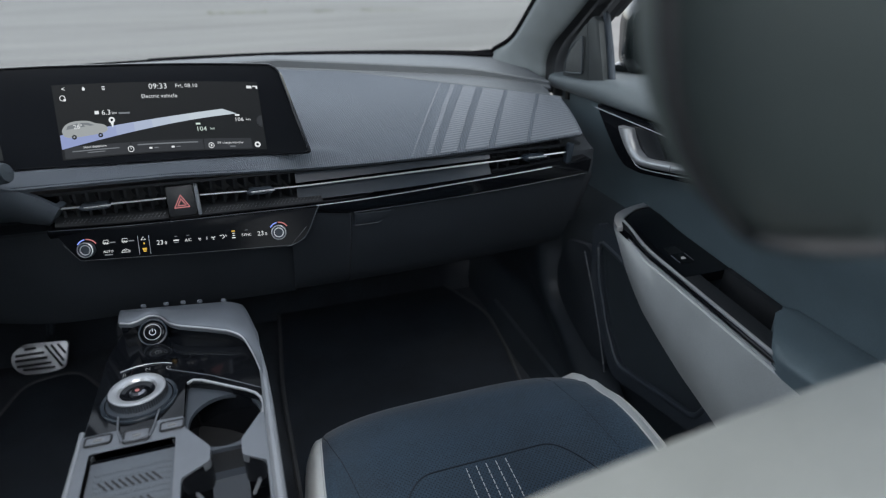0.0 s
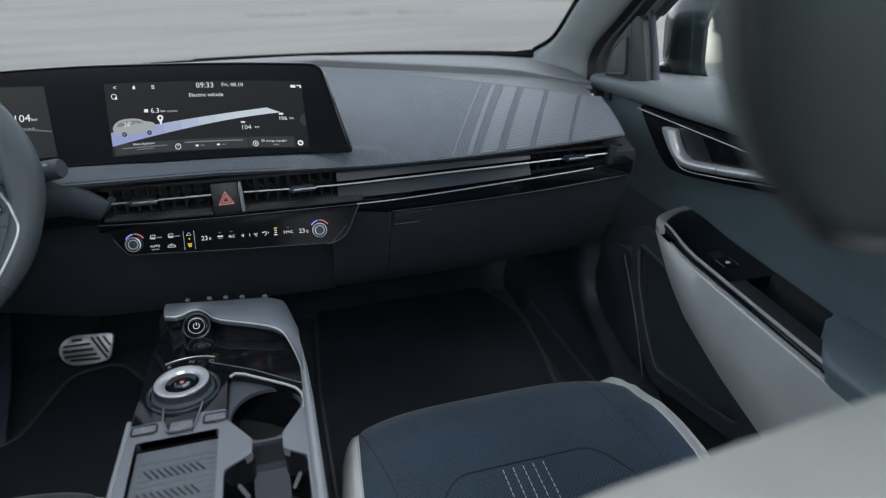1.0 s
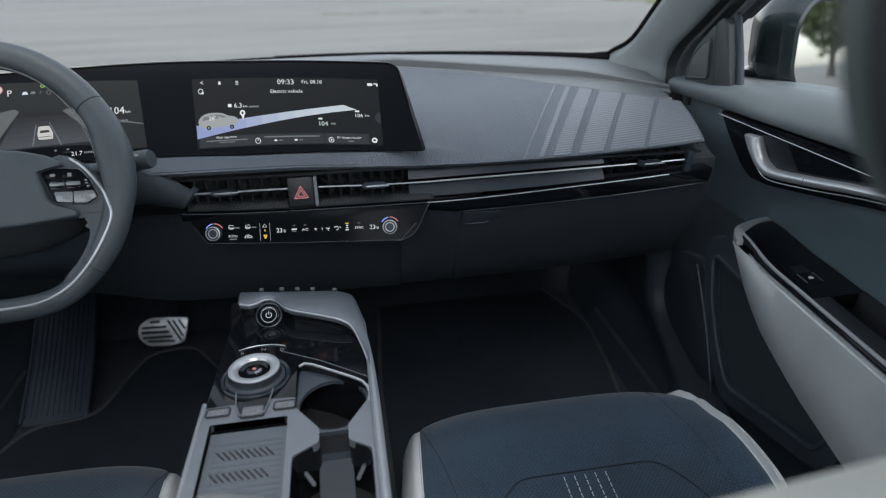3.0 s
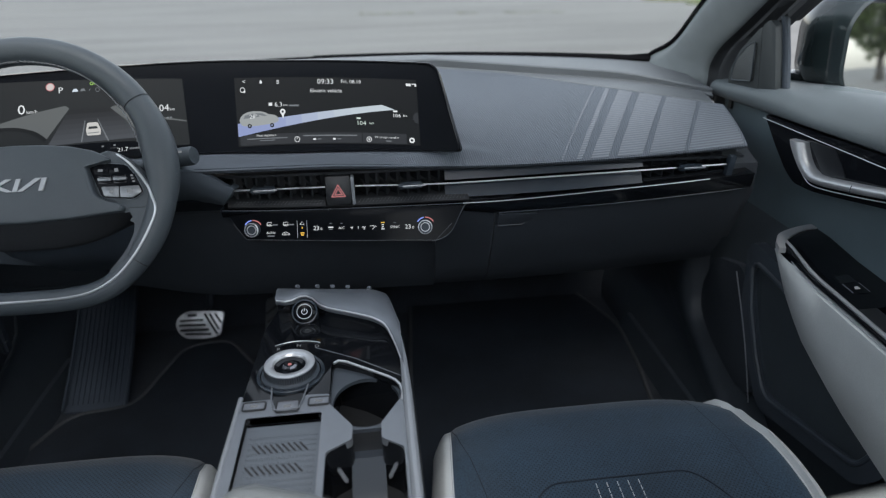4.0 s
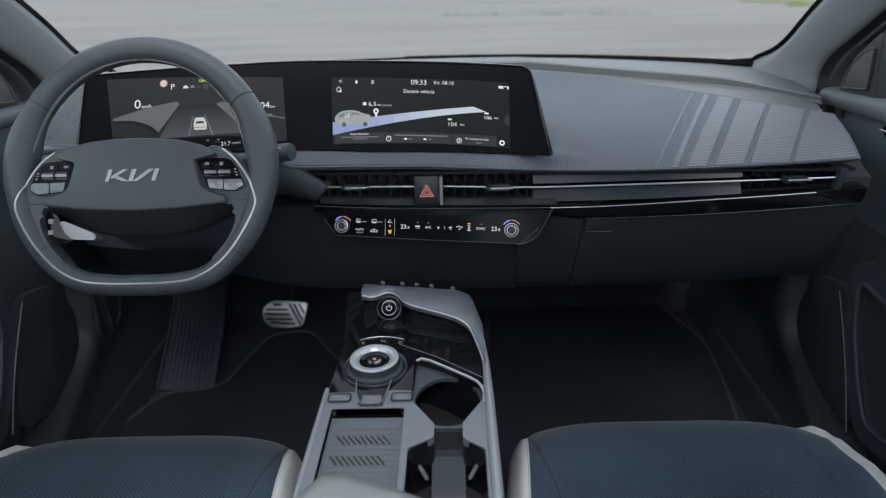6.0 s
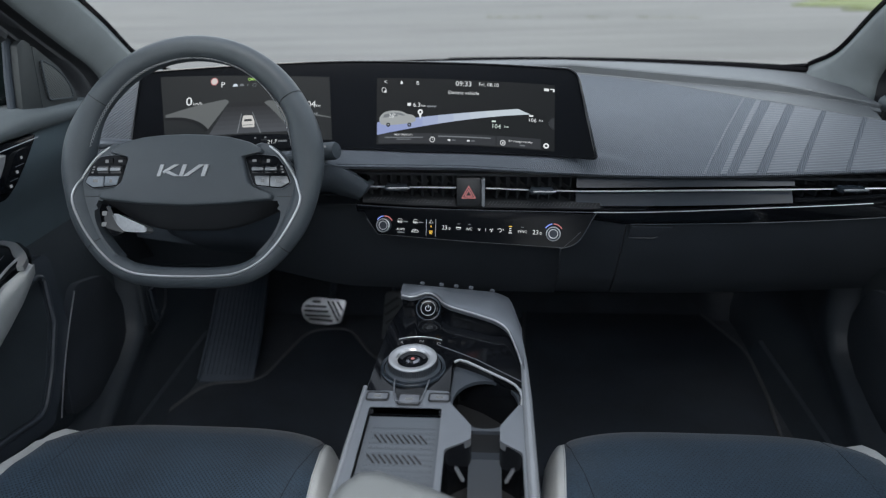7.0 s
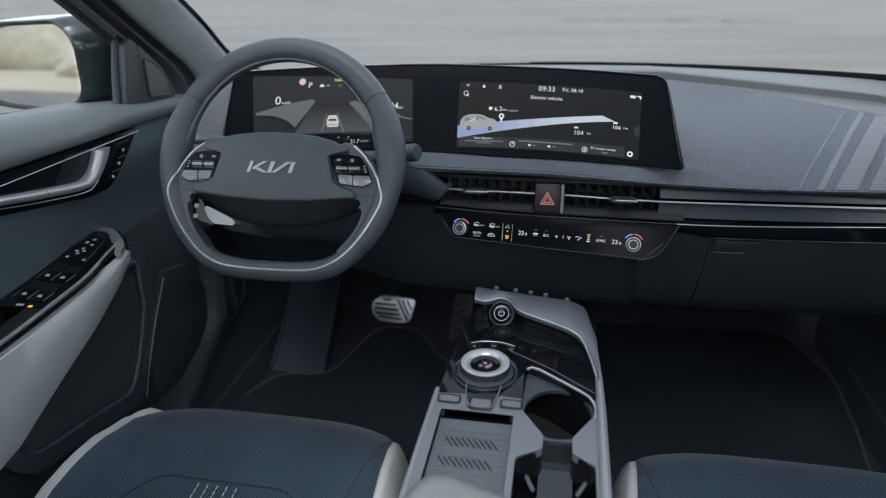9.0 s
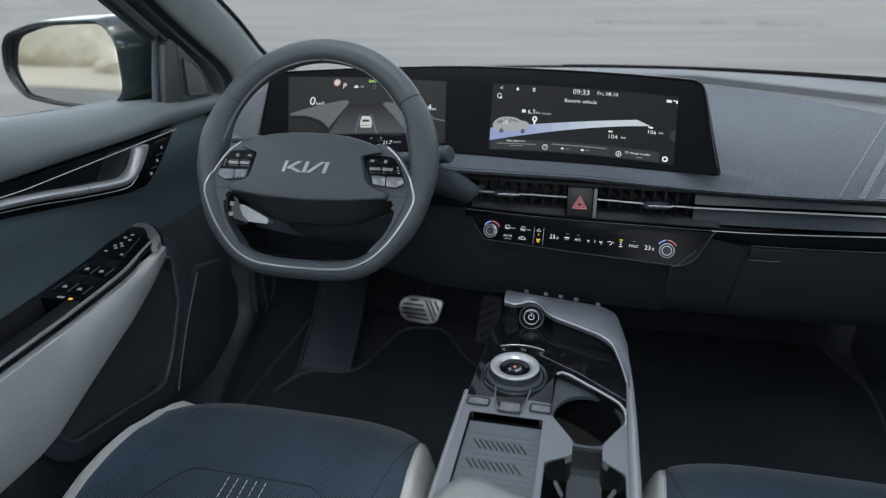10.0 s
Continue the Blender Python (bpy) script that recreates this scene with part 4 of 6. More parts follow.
for k in range(3):
    ui_rect("symbol", info, 0.235, 0.045 + 0.02 * k, 0.250, 0.055 + 0.02 * k, WHITE, 0.0013)
ui_rect("symbol", info, 0.945, 0.06, 0.970, 0.10, WHITE, 0.0013)
ui_rect("symbol", info, 0.975, 0.06, 0.998, 0.075, WHITE, 0.0013)
ui_rect("symbol", info, 0.990, 0.075, 0.998, 0.105, WHITE, 0.0013)
ui_ring(info, 0.043, 0.18, 0.0034, WHITE, 0.0005)
ui_rect("symbol", info, 0.047, 0.19, 0.058, 0.22, WHITE, 0.0013)
ui_ring(info, 0.330, 0.925, 0.0038, WHITE, 0.0005)
ui_rect("symbol", info, 0.329, 0.895, 0.332, 0.93, WHITE, 0.0013)
ui_ring(info, 0.729, 0.930, 0.0036, WHITE, 0.0005)
ui_rect("symbol", info, 0.726, 0.915, 0.733, 0.945, WHITE, 0.0013)
ui_ring(info, 0.957, 0.925, 0.0030, WHITE, 0.0012)
ui_text("Next departure", info, 0.160, 0.852, 0.0048, WHITE)
ui_text("EV charge transfer", info, 0.825, 0.895, 0.0048, WHITE)
for u0, v0, u1, v1, mt in ((0.05, 0.888, 0.275, 0.902, DIM), (0.12, 0.918, 0.205, 0.930, DIM), (0.365, 0.865, 0.665, 0.882, DIM), (0.42, 0.915, 0.435, 0.94, WHITE), (0.445, 0.92, 0.465, 0.935, DIM), (0.53, 0.915, 0.545, 0.94, WHITE), (0.555, 0.92, 0.575, 0.935, DIM), (0.82, 0.94, 0.848, 0.96, DIM)):
    ui_rect("symbol", info, u0, v0, u1, v1, mt, 0.0013)
# pale car shape on the range display
CAR = (0.125, 0.615)
body = [(-0.108, 0.03), (-0.104, -0.02), (-0.085, -0.075), (-0.055, -0.105), (-0.015, -0.112), (0.025, -0.10), (0.055, -0.065), (0.090, -0.045), (0.106, -0.005), (0.104, 0.045), (0.075, 0.075), (0.02, 0.092), (-0.05, 0.105), (-0.095, 0.09)]
car_line = lambda k: [(CAR[0] + q.x * k, CAR[1] - 0.01 + q.y * k) for q in spline([(u, v, 0) for u, v in body], 4, closed=True)]
part("car_picture", plate(car_line(1.0), info, 0.0010, 0.0014), CARUI, display, "small pale car picture")
for pts in (((-0.078, -0.055), (-0.030, -0.082), (-0.028, -0.020), (-0.088, -0.005)), ((-0.020, -0.084), (0.018, -0.078), (0.048, -0.040), (-0.018, -0.024))):
    ui_quad("car_window", info, tuple((CAR[0] + u, CAR[1] - 0.01 + v) for u, v in pts), DIM, 0.0017, cuts=4)
for u in (0.070, 0.195):
    ui_ring(info, u, 0.705, 0.0022, DARKUI, 0.0012)
part("lettering", text_mesh("26\u00b0", 0.0088, lambda a, b: info(0.095 + a / 0.279, 0.575 - b / 0.1086, 0.0026)), WHITE, display)
ui_ring(info, 0.259, 0.51, 0.0030, WHITE, 0.0013)
ui_quad("symbol", info, ((0.25, 0.54), (0.268, 0.54), (0.26, 0.61), (0.258, 0.61)), WHITE, 0.0013, cuts=2)
part("symbol", plate([(0.998 - 0.028 * math.sin(t), 0.58 - 0.085 * math.cos(t)) for t in (math.pi * k / 12 for k in range(13))], lambda u, v, w: info(u, v, w), 0.0008, 0.0013), DARKUI, display)

# instrument cluster
CL = (0.257, 0.085)


def ui_band(name, f, top, low, mt, w, label="", cuts=14):
    """A lit shape between two curved edges."""
    a, b = (spline([(u, v, 0) for u, v in e], cuts) for e in (top, low))
    n = 24
    pick = lambda e, k: e[round((len(e) - 1) * k / n)]
    return part(name, loft([[f(*(pick(a, k) + (pick(b, k) - pick(a, k)) * j / 6).xy, w) for j in range(7)] for k in range(n + 1)]), mt, display, label)


ui_quad("screen", clus, ((-0.012, -0.086), (0.978, 0.080), (1.0, 1.16), (0.02, 1.16)), CLUSTER, 0.0006, "lit instrument cluster screen", cuts=24)
ui_text("0", clus, 0.143, 0.375, 0.0195, WHITE, span=CL)
ui_text("km/h", clus, 0.190, 0.418, 0.0066, WHITE, span=CL)
part("symbol", plate([(0.282 + 0.0050 * math.cos(t) / CL[0], 0.063 + 0.0050 * math.sin(t) / CL[1]) for t in (k * 0.3 for k in range(21))], clus, 0.0008, 0.0014), PINKUI, display)
ui_ring(clus, 0.282, 0.063, 0.0050, RED, 0.0006, span=CL)
ui_text("P", clus, 0.331, 0.133, 0.0125, WHITE, span=CL)
for u in (0.486, 0.520):
    ui_ring(clus, u, 0.062, 0.0018, GREEN, 0.0006, span=CL)
ui_rect("symbol", clus, 0.495, 0.045, 0.511, 0.08, GREEN, 0.0013)
ui_quad("symbol", clus, ((0.394, 0.125), (0.410, 0.125), (0.418, 0.17), (0.386, 0.17)), PALEUI, 0.0013, cuts=3)
ui_quad("symbol", clus, ((0.432, 0.130), (0.448, 0.130), (0.454, 0.17), (0.426, 0.17)), DIM, 0.0013, cuts=3)
ui_ring(clus, 0.482, 0.172, 0.0024, DIM, 0.0004, span=CL, a0=180, a1=280)
ui_ring(clus, 0.515, 0.166, 0.0026, DIM, 0.0004, span=CL)
# road picture: brighter towards the driver
for k in range(7):
    mt = glow("screen_road", (0.17, 0.19, 0.22), 0.022 + 0.0135 * k)
    edge = lambda t: ((0.367 - 0.117 * t, 0.44 + 0.53 * t), (0.574 + 0.172 * t, 0.456 + 0.53 * t))
    (a, b), (d, c) = edge(k / 7), edge((k + 1) / 7)
    ui_quad("road_picture", clus, (a, b, c, d), mt, 0.0009, cuts=4)
ui_quad("lane", clus, ((0.414, 0.965), (0.439, 0.638), (0.443, 0.638), (0.420, 0.965)), DIM, 0.0012, cuts=3)
ui_quad("lane", clus, ((0.503, 0.627), (0.507, 0.627), (0.558, 0.991), (0.551, 0.991)), DIM, 0.0012, cuts=3)
ui_band("gauge_wing", clus, [(0.017, 0.559), (0.18, 0.449), (0.314, 0.388), (0.350, 0.382), (0.367, 0.425)], [(0.018, 0.600), (0.113, 0.629), (0.187, 0.707), (0.225, 0.785), (0.249, 0.861)], WING, 0.0011, "grey gauge wing")
ui_band("gauge_dial", clus, [(0.018, 0.600), (0.113, 0.629), (0.187, 0.707), (0.225, 0.785), (0.249, 0.861)], [(0.018, 0.650), (0.105, 0.675), (0.172, 0.750), (0.210, 0.830), (0.235, 0.900)], SCREEN, 0.0012, "dark edge of the round gauge")
ui_band("gauge_wing", clus, [(0.574, 0.470), (0.600, 0.440), (0.640, 0.455), (0.70, 0.53), (0.826, 0.66), (0.99, 0.765)], [(0.580, 0.485), (0.640, 0.650), (0.735, 0.925), (0.76, 0.80), (0.83, 0.72), (0.99, 0.785)], WING, 0.0011, "grey gauge wing")
part("car_picture", plate(rounded([(0.448, 0.878), (0.443, 0.79), (0.452, 0.675), (0.503, 0.678), (0.518, 0.79), (0.516, 0.883)], 0.012), lambda u, v, w: clus(u, v, 0.001 + w), 0, 0.0006), CARPALE, display, "small pale car picture")
ui_quad("car_picture_window", clus, ((0.460, 0.740), (0.500, 0.742), (0.505, 0.780), (0.455, 0.778)), DARKUI, 0.0020, cuts=3)
ui_rect("car_picture_bumper", clus, 0.452, 0.835, 0.510, 0.848, DIM, 0.0020)
ui_text("104", clus, 0.852, 0.545, 0.0150, WHITE, span=CL)
ui_text("km", clus, 0.912, 0.570, 0.0062, WHITE, span=CL)
for u in (0.884, 0.902):
    ui_rect("symbol", clus, u - 0.007, 0.690, u + 0.006, 0.718, DIM, 0.0016)
# black foot of the screen with the consumption figures
ui_band("screen_foot", clus, [(0.28, 1.0), (0.46, 1.0), (0.66, 1.03), (0.72, 1.035), (0.748, 0.95)], [(0.28, 1.27), (0.46, 1.27), (0.66, 1.27), (0.74, 1.27), (0.785, 1.20)], GLASS_BLACK, 0.0013)
ui_text("21.7", clus, 0.627, 1.155, 0.0086, WHITE, span=CL)
for k in range(6):
    ui_rect("symbol", clus, 0.664 + 0.009 * k, 1.135, 0.671 + 0.009 * k, 1.165, DIM, 0.0018)
for u in (0.524, 0.585):
    ui_rect("symbol", clus, u - 0.006, 1.060, u + 0.006, 1.085, DIM, 0.0018)
ui_quad("symbol", clus, ((0.56, 1.105), (0.60, 1.108), (0.60, 1.125), (0.56, 1.122)), DARKUI, 0.0018, cuts=3)


# ---- doors ----
def sill_z(y):
    return 1.0518 + (0.145 if y < 0.75 else 0.095) * (0.75 - y)


ARM_TOP = ((-0.3, 0.865), (0.2, 0.825), (0.44, 0.805), (0.59, 0.810), (0.69, 0.8165), (0.745, 0.8215), (0.812, 0.831))
ARM_LOW = ((-0.3, 0.70), (0.2, 0.668), (0.44, 0.655), (0.515, 0.657), (0.586, 0.688), (0.653, 0.716), (0.719, 0.742), (0.774, 0.768), (0.803, 0.782), (0.812, 0.794))


ARM_TOP_RIGHT = ((-0.3, 0.80), (0.2, 0.785), (0.41, 0.792), (0.555, 0.803), (0.743, 0.817), (0.812, 0.827))
ARM_LOW_RIGHT = ((-0.3, 0.61), (0.2, 0.585), (0.44, 0.602), (0.541, 0.634), (0.612, 0.657), (0.694, 0.694), (0.77, 0.736), (0.800, 0.758), (0.812, 0.782))


def car_door(s):
    arm_top, arm_low = (ARM_TOP_RIGHT, ARM_LOW_RIGHT) if s > 0 else (ARM_TOP, ARM_LOW)
    side = "passenger" if s > 0 else "driver"
    door = thing("car_door", "dark passenger door with pale grey armrest and silver pull handle" if s > 0 else "dark driver's door with pale armrest and window switches", "car door", "front doors", at=(0, 0, 0 if s > 0 else 0.012))
    P = lambda x, y, z: (s * x, y, z)
    lift = 0.0 if s > 0 else 0.007
    # inner skin: sections from the sill down to the pocket
    ys = [1.10 - 1.44 * k / 36 for k in range(37)]
    foot = lambda y: 0.986 + 0.036 * (1.124 - y)      # lower edge of the sill
    skin = []
    for y in [1.128, 1.126, 1.120, 1.108] + ys:
        k = smooth01(1.130, 1.106, y)
        zl, sz = foot(y), max(sill_z(y), foot(y) + 0.010)
        mid = (sz + zl) / 2
        m = smooth01(0.84, 0.93, y)       # fuller under the mirror panel
        skin.append([P(x + 0.012 * (1 - k) - 0.022 * m * k * (1 - f) * min(1, f * 5), y, mid + (sz - (sz - zl) * f ** (1 + 0.6 * m) - mid) * (0.25 + 0.75 * k)) for x, f in ((0.80, 0.02), (0.752, 0.0), (0.735, 0.05), (0.720, 0.14), (0.7075, 0.27), (0.698, 0.43), (0.692, 0.61), (0.6895, 0.78), (0.691, 0.91), (0.696, 0.99), (0.704, 1.0), (0.714, 0.97))])
    part("sill", sheet(skin, 0.004), SILL, door, "dark padded window sill of the door", angle=70)
    upper, lower = [], []
    for y in ys:
        upper.append([P(x, y, z) for x, z in ((0.709, foot(y) + 0.004), (0.713, 0.95), (0.720, 0.925), (0.731, 0.90), (0.744, 0.872), (0.752, 0.845), (0.756, 0.80))])
        lower.append([P(x, y, z) for x, z in ((0.756, 0.80), (0.745, 0.76), (0.728, 0.72), (0.722, 0.66), (0.722, 0.52), (0.735, 0.44), (0.75, 0.36))])
    part("inner_panel", sheet(upper, 0.006), DOOR, door, "dark leatherette inner panel")
    part("lower_panel", sheet(lower, 0.006), DOORLOW, door, "black plastic lower panel")
    part("outer_skin", sheet([[P(x, y, z) for x, z in ((0.80, sill_z(y) - 0.006), (0.87, 0.92), (0.90, 0.70), (0.88, 0.30))] for y in ys[::4]], 0.01), PAINT, door, "dark painted outer skin")
    # lower pocket: raised rim with a recessed floor, and a speaker cover ahead of it
    du, dv = (0.020, -0.025) if s > 0 else (0.0, 0.0)
    shift = lambda pts: [(u + du, v + dv) for u, v in pts]
    pocket = rounded(shift([(0.900, 0.760), (0.70, 0.745), (0.53, 0.72), (0.552, 0.636), (0.570, 0.603), (0.690, 0.577), (0.778, 0.557), (0.8215, 0.611), (0.851, 0.665)]), 0.022)
    rim = rounded(shift([(0.935, 0.785), (0.70, 0.768), (0.505, 0.74), (0.525, 0.62), (0.560, 0.576), (0.685, 0.550), (0.788, 0.526), (0.845, 0.598), (0.881, 0.650)]), 0.022)
    lean = lambda u, v, w: Vector(P(w + 0.42 * max(0, v - 0.70), u, v))
    # rim and bead: the bluish highlight is put into their paler colour
    part("pocket_rim", plate(rim, lean, 0.738, 0.700, holes=[pocket[::-1]]), POCKET, door, "rounded rim of the door pocket")
    part("pocket_bead", tube([lean(u, v, 0.7025) for u, v in pocket], 0.0050, 10, closed=True), POCKET, door, "rounded edge of the door pocket")
    part("pocket_face", plate(pocket, lean, 0.722, 0.714), DOORLOW, door, "black recessed door pocket")
    part("front_cover", plate(rounded([(0.94, 0.715), (1.03, 0.69), (1.058, 0.61), (1.031, 0.50), (0.937, 0.479), (0.838, 0.500), (0.862, 0.60), (0.90, 0.66)], 0.02), lambda u, v, w: Vector(P(w, u, v)), 0.722, 0.708, bevel=0.003), SPEAKER, door, "black perforated speaker cover")
    y0, z0, dy, dz = (0.939, 0.705, 0.111, 0.209) if s > 0 else (0.924, 0.7115, 0.121, 0.183)
    part("silver_line", tube([P(0.698, y0 - dy * k / 10 - 0.007 * math.sin(math.pi * k / 10), z0 - dz * k / 10) for k in range(11)], 0.0011, 6), SATIN, door, "thin silver line on the door")
    # gloss recess for the handle
    bez = rounded([(0.946, 0.991), (0.62, 1.0015), (0.30, 1.014), (0.30, 0.998), (0.577, 0.955 + lift), (0.73, 0.923 + lift), (0.805, 0.908 + lift), (0.850, 0.906 + lift), (0.876, 0.920 + lift), (0.908, 0.950 + lift * 0.5)], 0.010)
    part("handle_recess", plate(bez, lambda u, v, w: Vector(P(w - 0.08 * (v - 0.95), u, v)), 0.730, 0.698, bevel=0.002), GLOSS, door, "gloss black handle recess")
    part("bright_line", tube([P(0.691, 0.942 - 0.322 * k / 8, 0.9855 + 0.002 * k / 8) for k in range(9)] + [P(0.689, 0.62 - 0.32 * k / 6, 0.9875 + 0.024 * k / 6) for k in range(1, 7)], 0.0006, 6), SATIN, door, "thin bright line over the recess")
    out = [(0.859, 0.974), (0.853, 0.963), (0.836, 0.945), (0.817, 0.931), (0.789, 0.926), (0.704, 0.942), (0.576, 0.969), (0.30, 1.008)]
    part("lower_bright_line", tube([P(0.692, q.x - 0.001, q.y - 0.004 + lift) for q in spline([(a, b, 0) for a, b in out[2:]], 4)], 0.0008, 6), SATIN, door, "thin bright line under the pull handle")
    # no real hollow here: a flat black plate gives the shade behind the handle
    cup = rounded([(0.826, 0.980), (0.772, 0.983), (0.742, 0.951), (0.786, 0.938)], 0.006)
    part("handle_shade", plate(cup, lambda u, v, w: Vector(P(w - 0.08 * (v - 0.95), u, v + lift)), 0.70, 0.6965), VENT, door, "flat dark plate for the shade behind the pull handle")
    inn = [(0.828, 0.977), (0.823, 0.967), (0.812, 0.952), (0.798, 0.9435), (0.777, 0.942), (0.706, 0.955), (0.578, 0.980), (0.30, 1.018)]
    rows = []
    for a, b in zip(spline([(u, v, 0) for u, v in out], 5), spline([(u, v, 0) for u, v in inn], 5)):
        row = []
        for f, h in ((0.0, 0.0), (0.0, 0.006), (0.05, 0.011), (0.18, 0.0150), (0.40, 0.0175), (0.65, 0.0185), (0.85, 0.0165), (0.96, 0.0120), (1.0, 0.006), (1.0, 0.0)):
            q = a + (b - a) * f
            row.append(P(0.699 - h - 0.08 * (q.y - 0.95), q.x, q.y + lift))
        rows.append(row)
    part("pull_handle", loft(rows, ring=True, caps=True), HANDLE, door, "satin silver pull handle", angle=60)
    part("handle_joint", tube([P(0.6775, 0.7065, 0.943 + lift), P(0.6765, 0.7065, 0.949 + lift), P(0.6775, 0.7065, 0.955 + lift)], 0.0005, 5), LOWER, door)
    # armrest: pale front, bright line, black top with a grip hollow
    rows = []
    for k in range(31):
        y = 0.812 - 1.06 * k / 30
        zt, zl = lerp_rows(arm_top, y), lerp_rows(arm_low, y)
        tip = smooth01(0.806, 0.70, y)
        xi = 0.660 + (0.012 if s > 0 else 0.004) * (1 - tip)
        e0, e1 = (0.006, 0.020) if s > 0 else (-0.001, 0.008)
        rows.append([P(x, y, z) for x, z in ((0.671, zt - 0.010), (xi + 0.006, zt - 0.006), (xi - 0.002, zt - 0.012), (xi - 0.004, (zt + zl) / 2 + 0.01), (xi + e0, zl + 0.012), (xi + e1, zl), (0.74, zl + 0.012))])
    part("armrest_front", loft(rows, ring=True, caps=True), LIGHT, door, "pale grey leather armrest front", angle=50)
    edge = [0.810 - 1.05 * k / 40 for k in range(41)]
    for name, x0, dz, r, mt in (("armrest_band", 0.6675, 0.002, 0.0030, SATIN), ("armrest_gap", 0.6635, -0.0030, 0.0030, GLOSS), ("armrest_line", 0.6605, -0.0080, 0.0011, SATIN)):
        part(name, tube([P(x0 + 0.012 * (1 - smooth01(0.806, 0.70, y)), y, lerp_rows(arm_top, y) + dz) for y in edge], r, 8), mt, door)
    nose = 0.850 if s > 0 else 0.864

    def cap(y0, y1, mt, label, name, inset=0.0, n=10):
        rows = []
        for k in range(n + 1):
            y = y0 + (y1 - y0) * k / n
            zt = lerp_rows(arm_top, y)
            tip = smooth01(nose + 0.006, nose - 0.06, y)
            xi = 0.668 + 0.05 * (1 - tip) ** 2
            rows.append([P(x, y, z) for x, z in ((xi, zt - 0.012), (xi, zt + 0.001), (xi + 0.004, zt + 0.003), (0.752, zt + 0.003), (0.752, zt - 0.012))])
        return part(name, loft(rows, ring=True, caps=True), mt, door, label, angle=50)
    top = cap(nose, 0.632, GLOSS, "black armrest top", "armrest_top")
    on_top = lambda u, v, w: Vector(P(u, v, lerp_rows(arm_top, v) + 0.003 + w))
    outer = [(0.656, 0.786), (0.664, 0.807), (0.684, 0.829), (0.722, nose - 0.004), (0.752, nose + 0.002)]
    inner = [(0.752, nose - 0.012), (0.724, nose - 0.017), (0.692, 0.814), (0.674, 0.800), (0.666, 0.784)]
    band = [(q.x, q.y) for q in spline([(a, b, 0) for a, b in outer], 4) + spline([(a, b, 0) for a, b in inner], 4)]
    part("armrest_nose", plate(band, on_top, -0.006, 0.0022, bevel=0.0012), SATIN, door, "silver nose of the armrest", angle=50)
    rows = []
    for k in range(13):
        y = 0.632 - 0.19 * k / 12
        zt = lerp_rows(arm_top, y)
        d = 0.055 * math.sin(math.pi * min(1, 0.12 + k / 12 * 0.95)) ** 0.5
        rows.append([P(x, y, z) for x, z in ((0.668, zt - 0.012), (0.668, zt + 0.003), (0.698, zt + 0.003), (0.704, zt - d), (0.738, zt - d), (0.742, zt + 0.004), (0.752, zt + 0.004))])
    part("grip_hollow", loft(rows), RUBBER, door, "black grip hollow in the armrest", angle=40)
    pad_shape = rounded([(0.658, 0.452), (0.730, 0.522), (0.754, 0.522), (0.754, -0.25), (0.658, -0.25)], 0.022)
    part("armrest_pad", plate(pad_shape, lambda u, v, w: Vector(P(u, v, lerp_rows(arm_top, v) + w)), -0.035, 0.012, bevel=0.009, seg=3), DOOR, door, "grey padded armrest", angle=60)
    # switches on the armrest: a pressed dip ahead, a mark behind, thin pale edges
    def rect(u0, u1, v0, v1):
        return [(u0, v0), (u1, v0), (u1, v1), (u0, v1)]

    for x0, x1, y0, y1 in ([(0.690, 0.714, 0.665, 0.712)] if s > 0 else [(0.7155, 0.742, 0.701, 0.749), (0.6875, 0.7135, 0.698, 0.746), (0.7125, 0.739, 0.651, 0.699), (0.6845, 0.7105, 0.648, 0.696)]):
        pad_ob = part("window_switch", plate(rounded(rect(x0, x1, y0, y1), 0.002), on_top, -0.002, 0.0008, bevel=0.0003), GLOSS, door, "black window switch")
        part("switch_dip", plate(rounded(rect(x0 + 0.001, x1 - 0.001, y0 + 0.026, y1 - 0.003), 0.002), on_top, 0.0, 0.0011), VENT, pad_ob)
        xm, ym = (x0 + x1) / 2, y0 + 0.0125
        part("switch_mark", plate(rounded([(xm - 0.0042, ym - 0.0030), (xm + 0.0042, ym - 0.0030), (xm + 0.0042, ym + 0.0030), (xm - 0.0010, ym + 0.0030)], 0.0008), on_top, 0.0, 0.0013), DIM, pad_ob, "pale window symbol")
        for u in (x0, x1):
            part("switch_edge", plate(rect(u - 0.0004, u + 0.0004, y0 + 0.002, y0 + 0.024), on_top, 0.0, 0.0012), BUTTON, pad_ob)
    if s < 0:
        cluster = part("mirror_switch", plate(rounded([(0.696, 0.754), (0.744, 0.756), (0.747, 0.811), (0.741, 0.827), (0.709, 0.815)], 0.003), on_top, -0.002, 0.0006), GLOSS, door, "gloss black mirror switch")
        for u0, v0, u1, v1 in ((0.749, 0.801, 0.748, 0.827), (0.695, 0.752, 0.706, 0.813)):
            part("switch_edge", tube([on_top(u0, v0, 0.0008), on_top(u1, v1, 0.0008)], 0.0005, 5), BUTTON, cluster)
        for u, v in ((0.726, 0.790), (0.726, 0.776), (0.7325, 0.783), (0.7195, 0.783), (0.732, 0.808), (0.7185, 0.8015), (0.7255, 0.818), (0.737, 0.766), (0.703, 0.760)):
            part("switch_mark", plate(rounded(rect(u - 0.0028, u + 0.0028, v - 0.0018, v + 0.0018), 0.0008), on_top, 0.0, 0.0011), DIM, cluster)
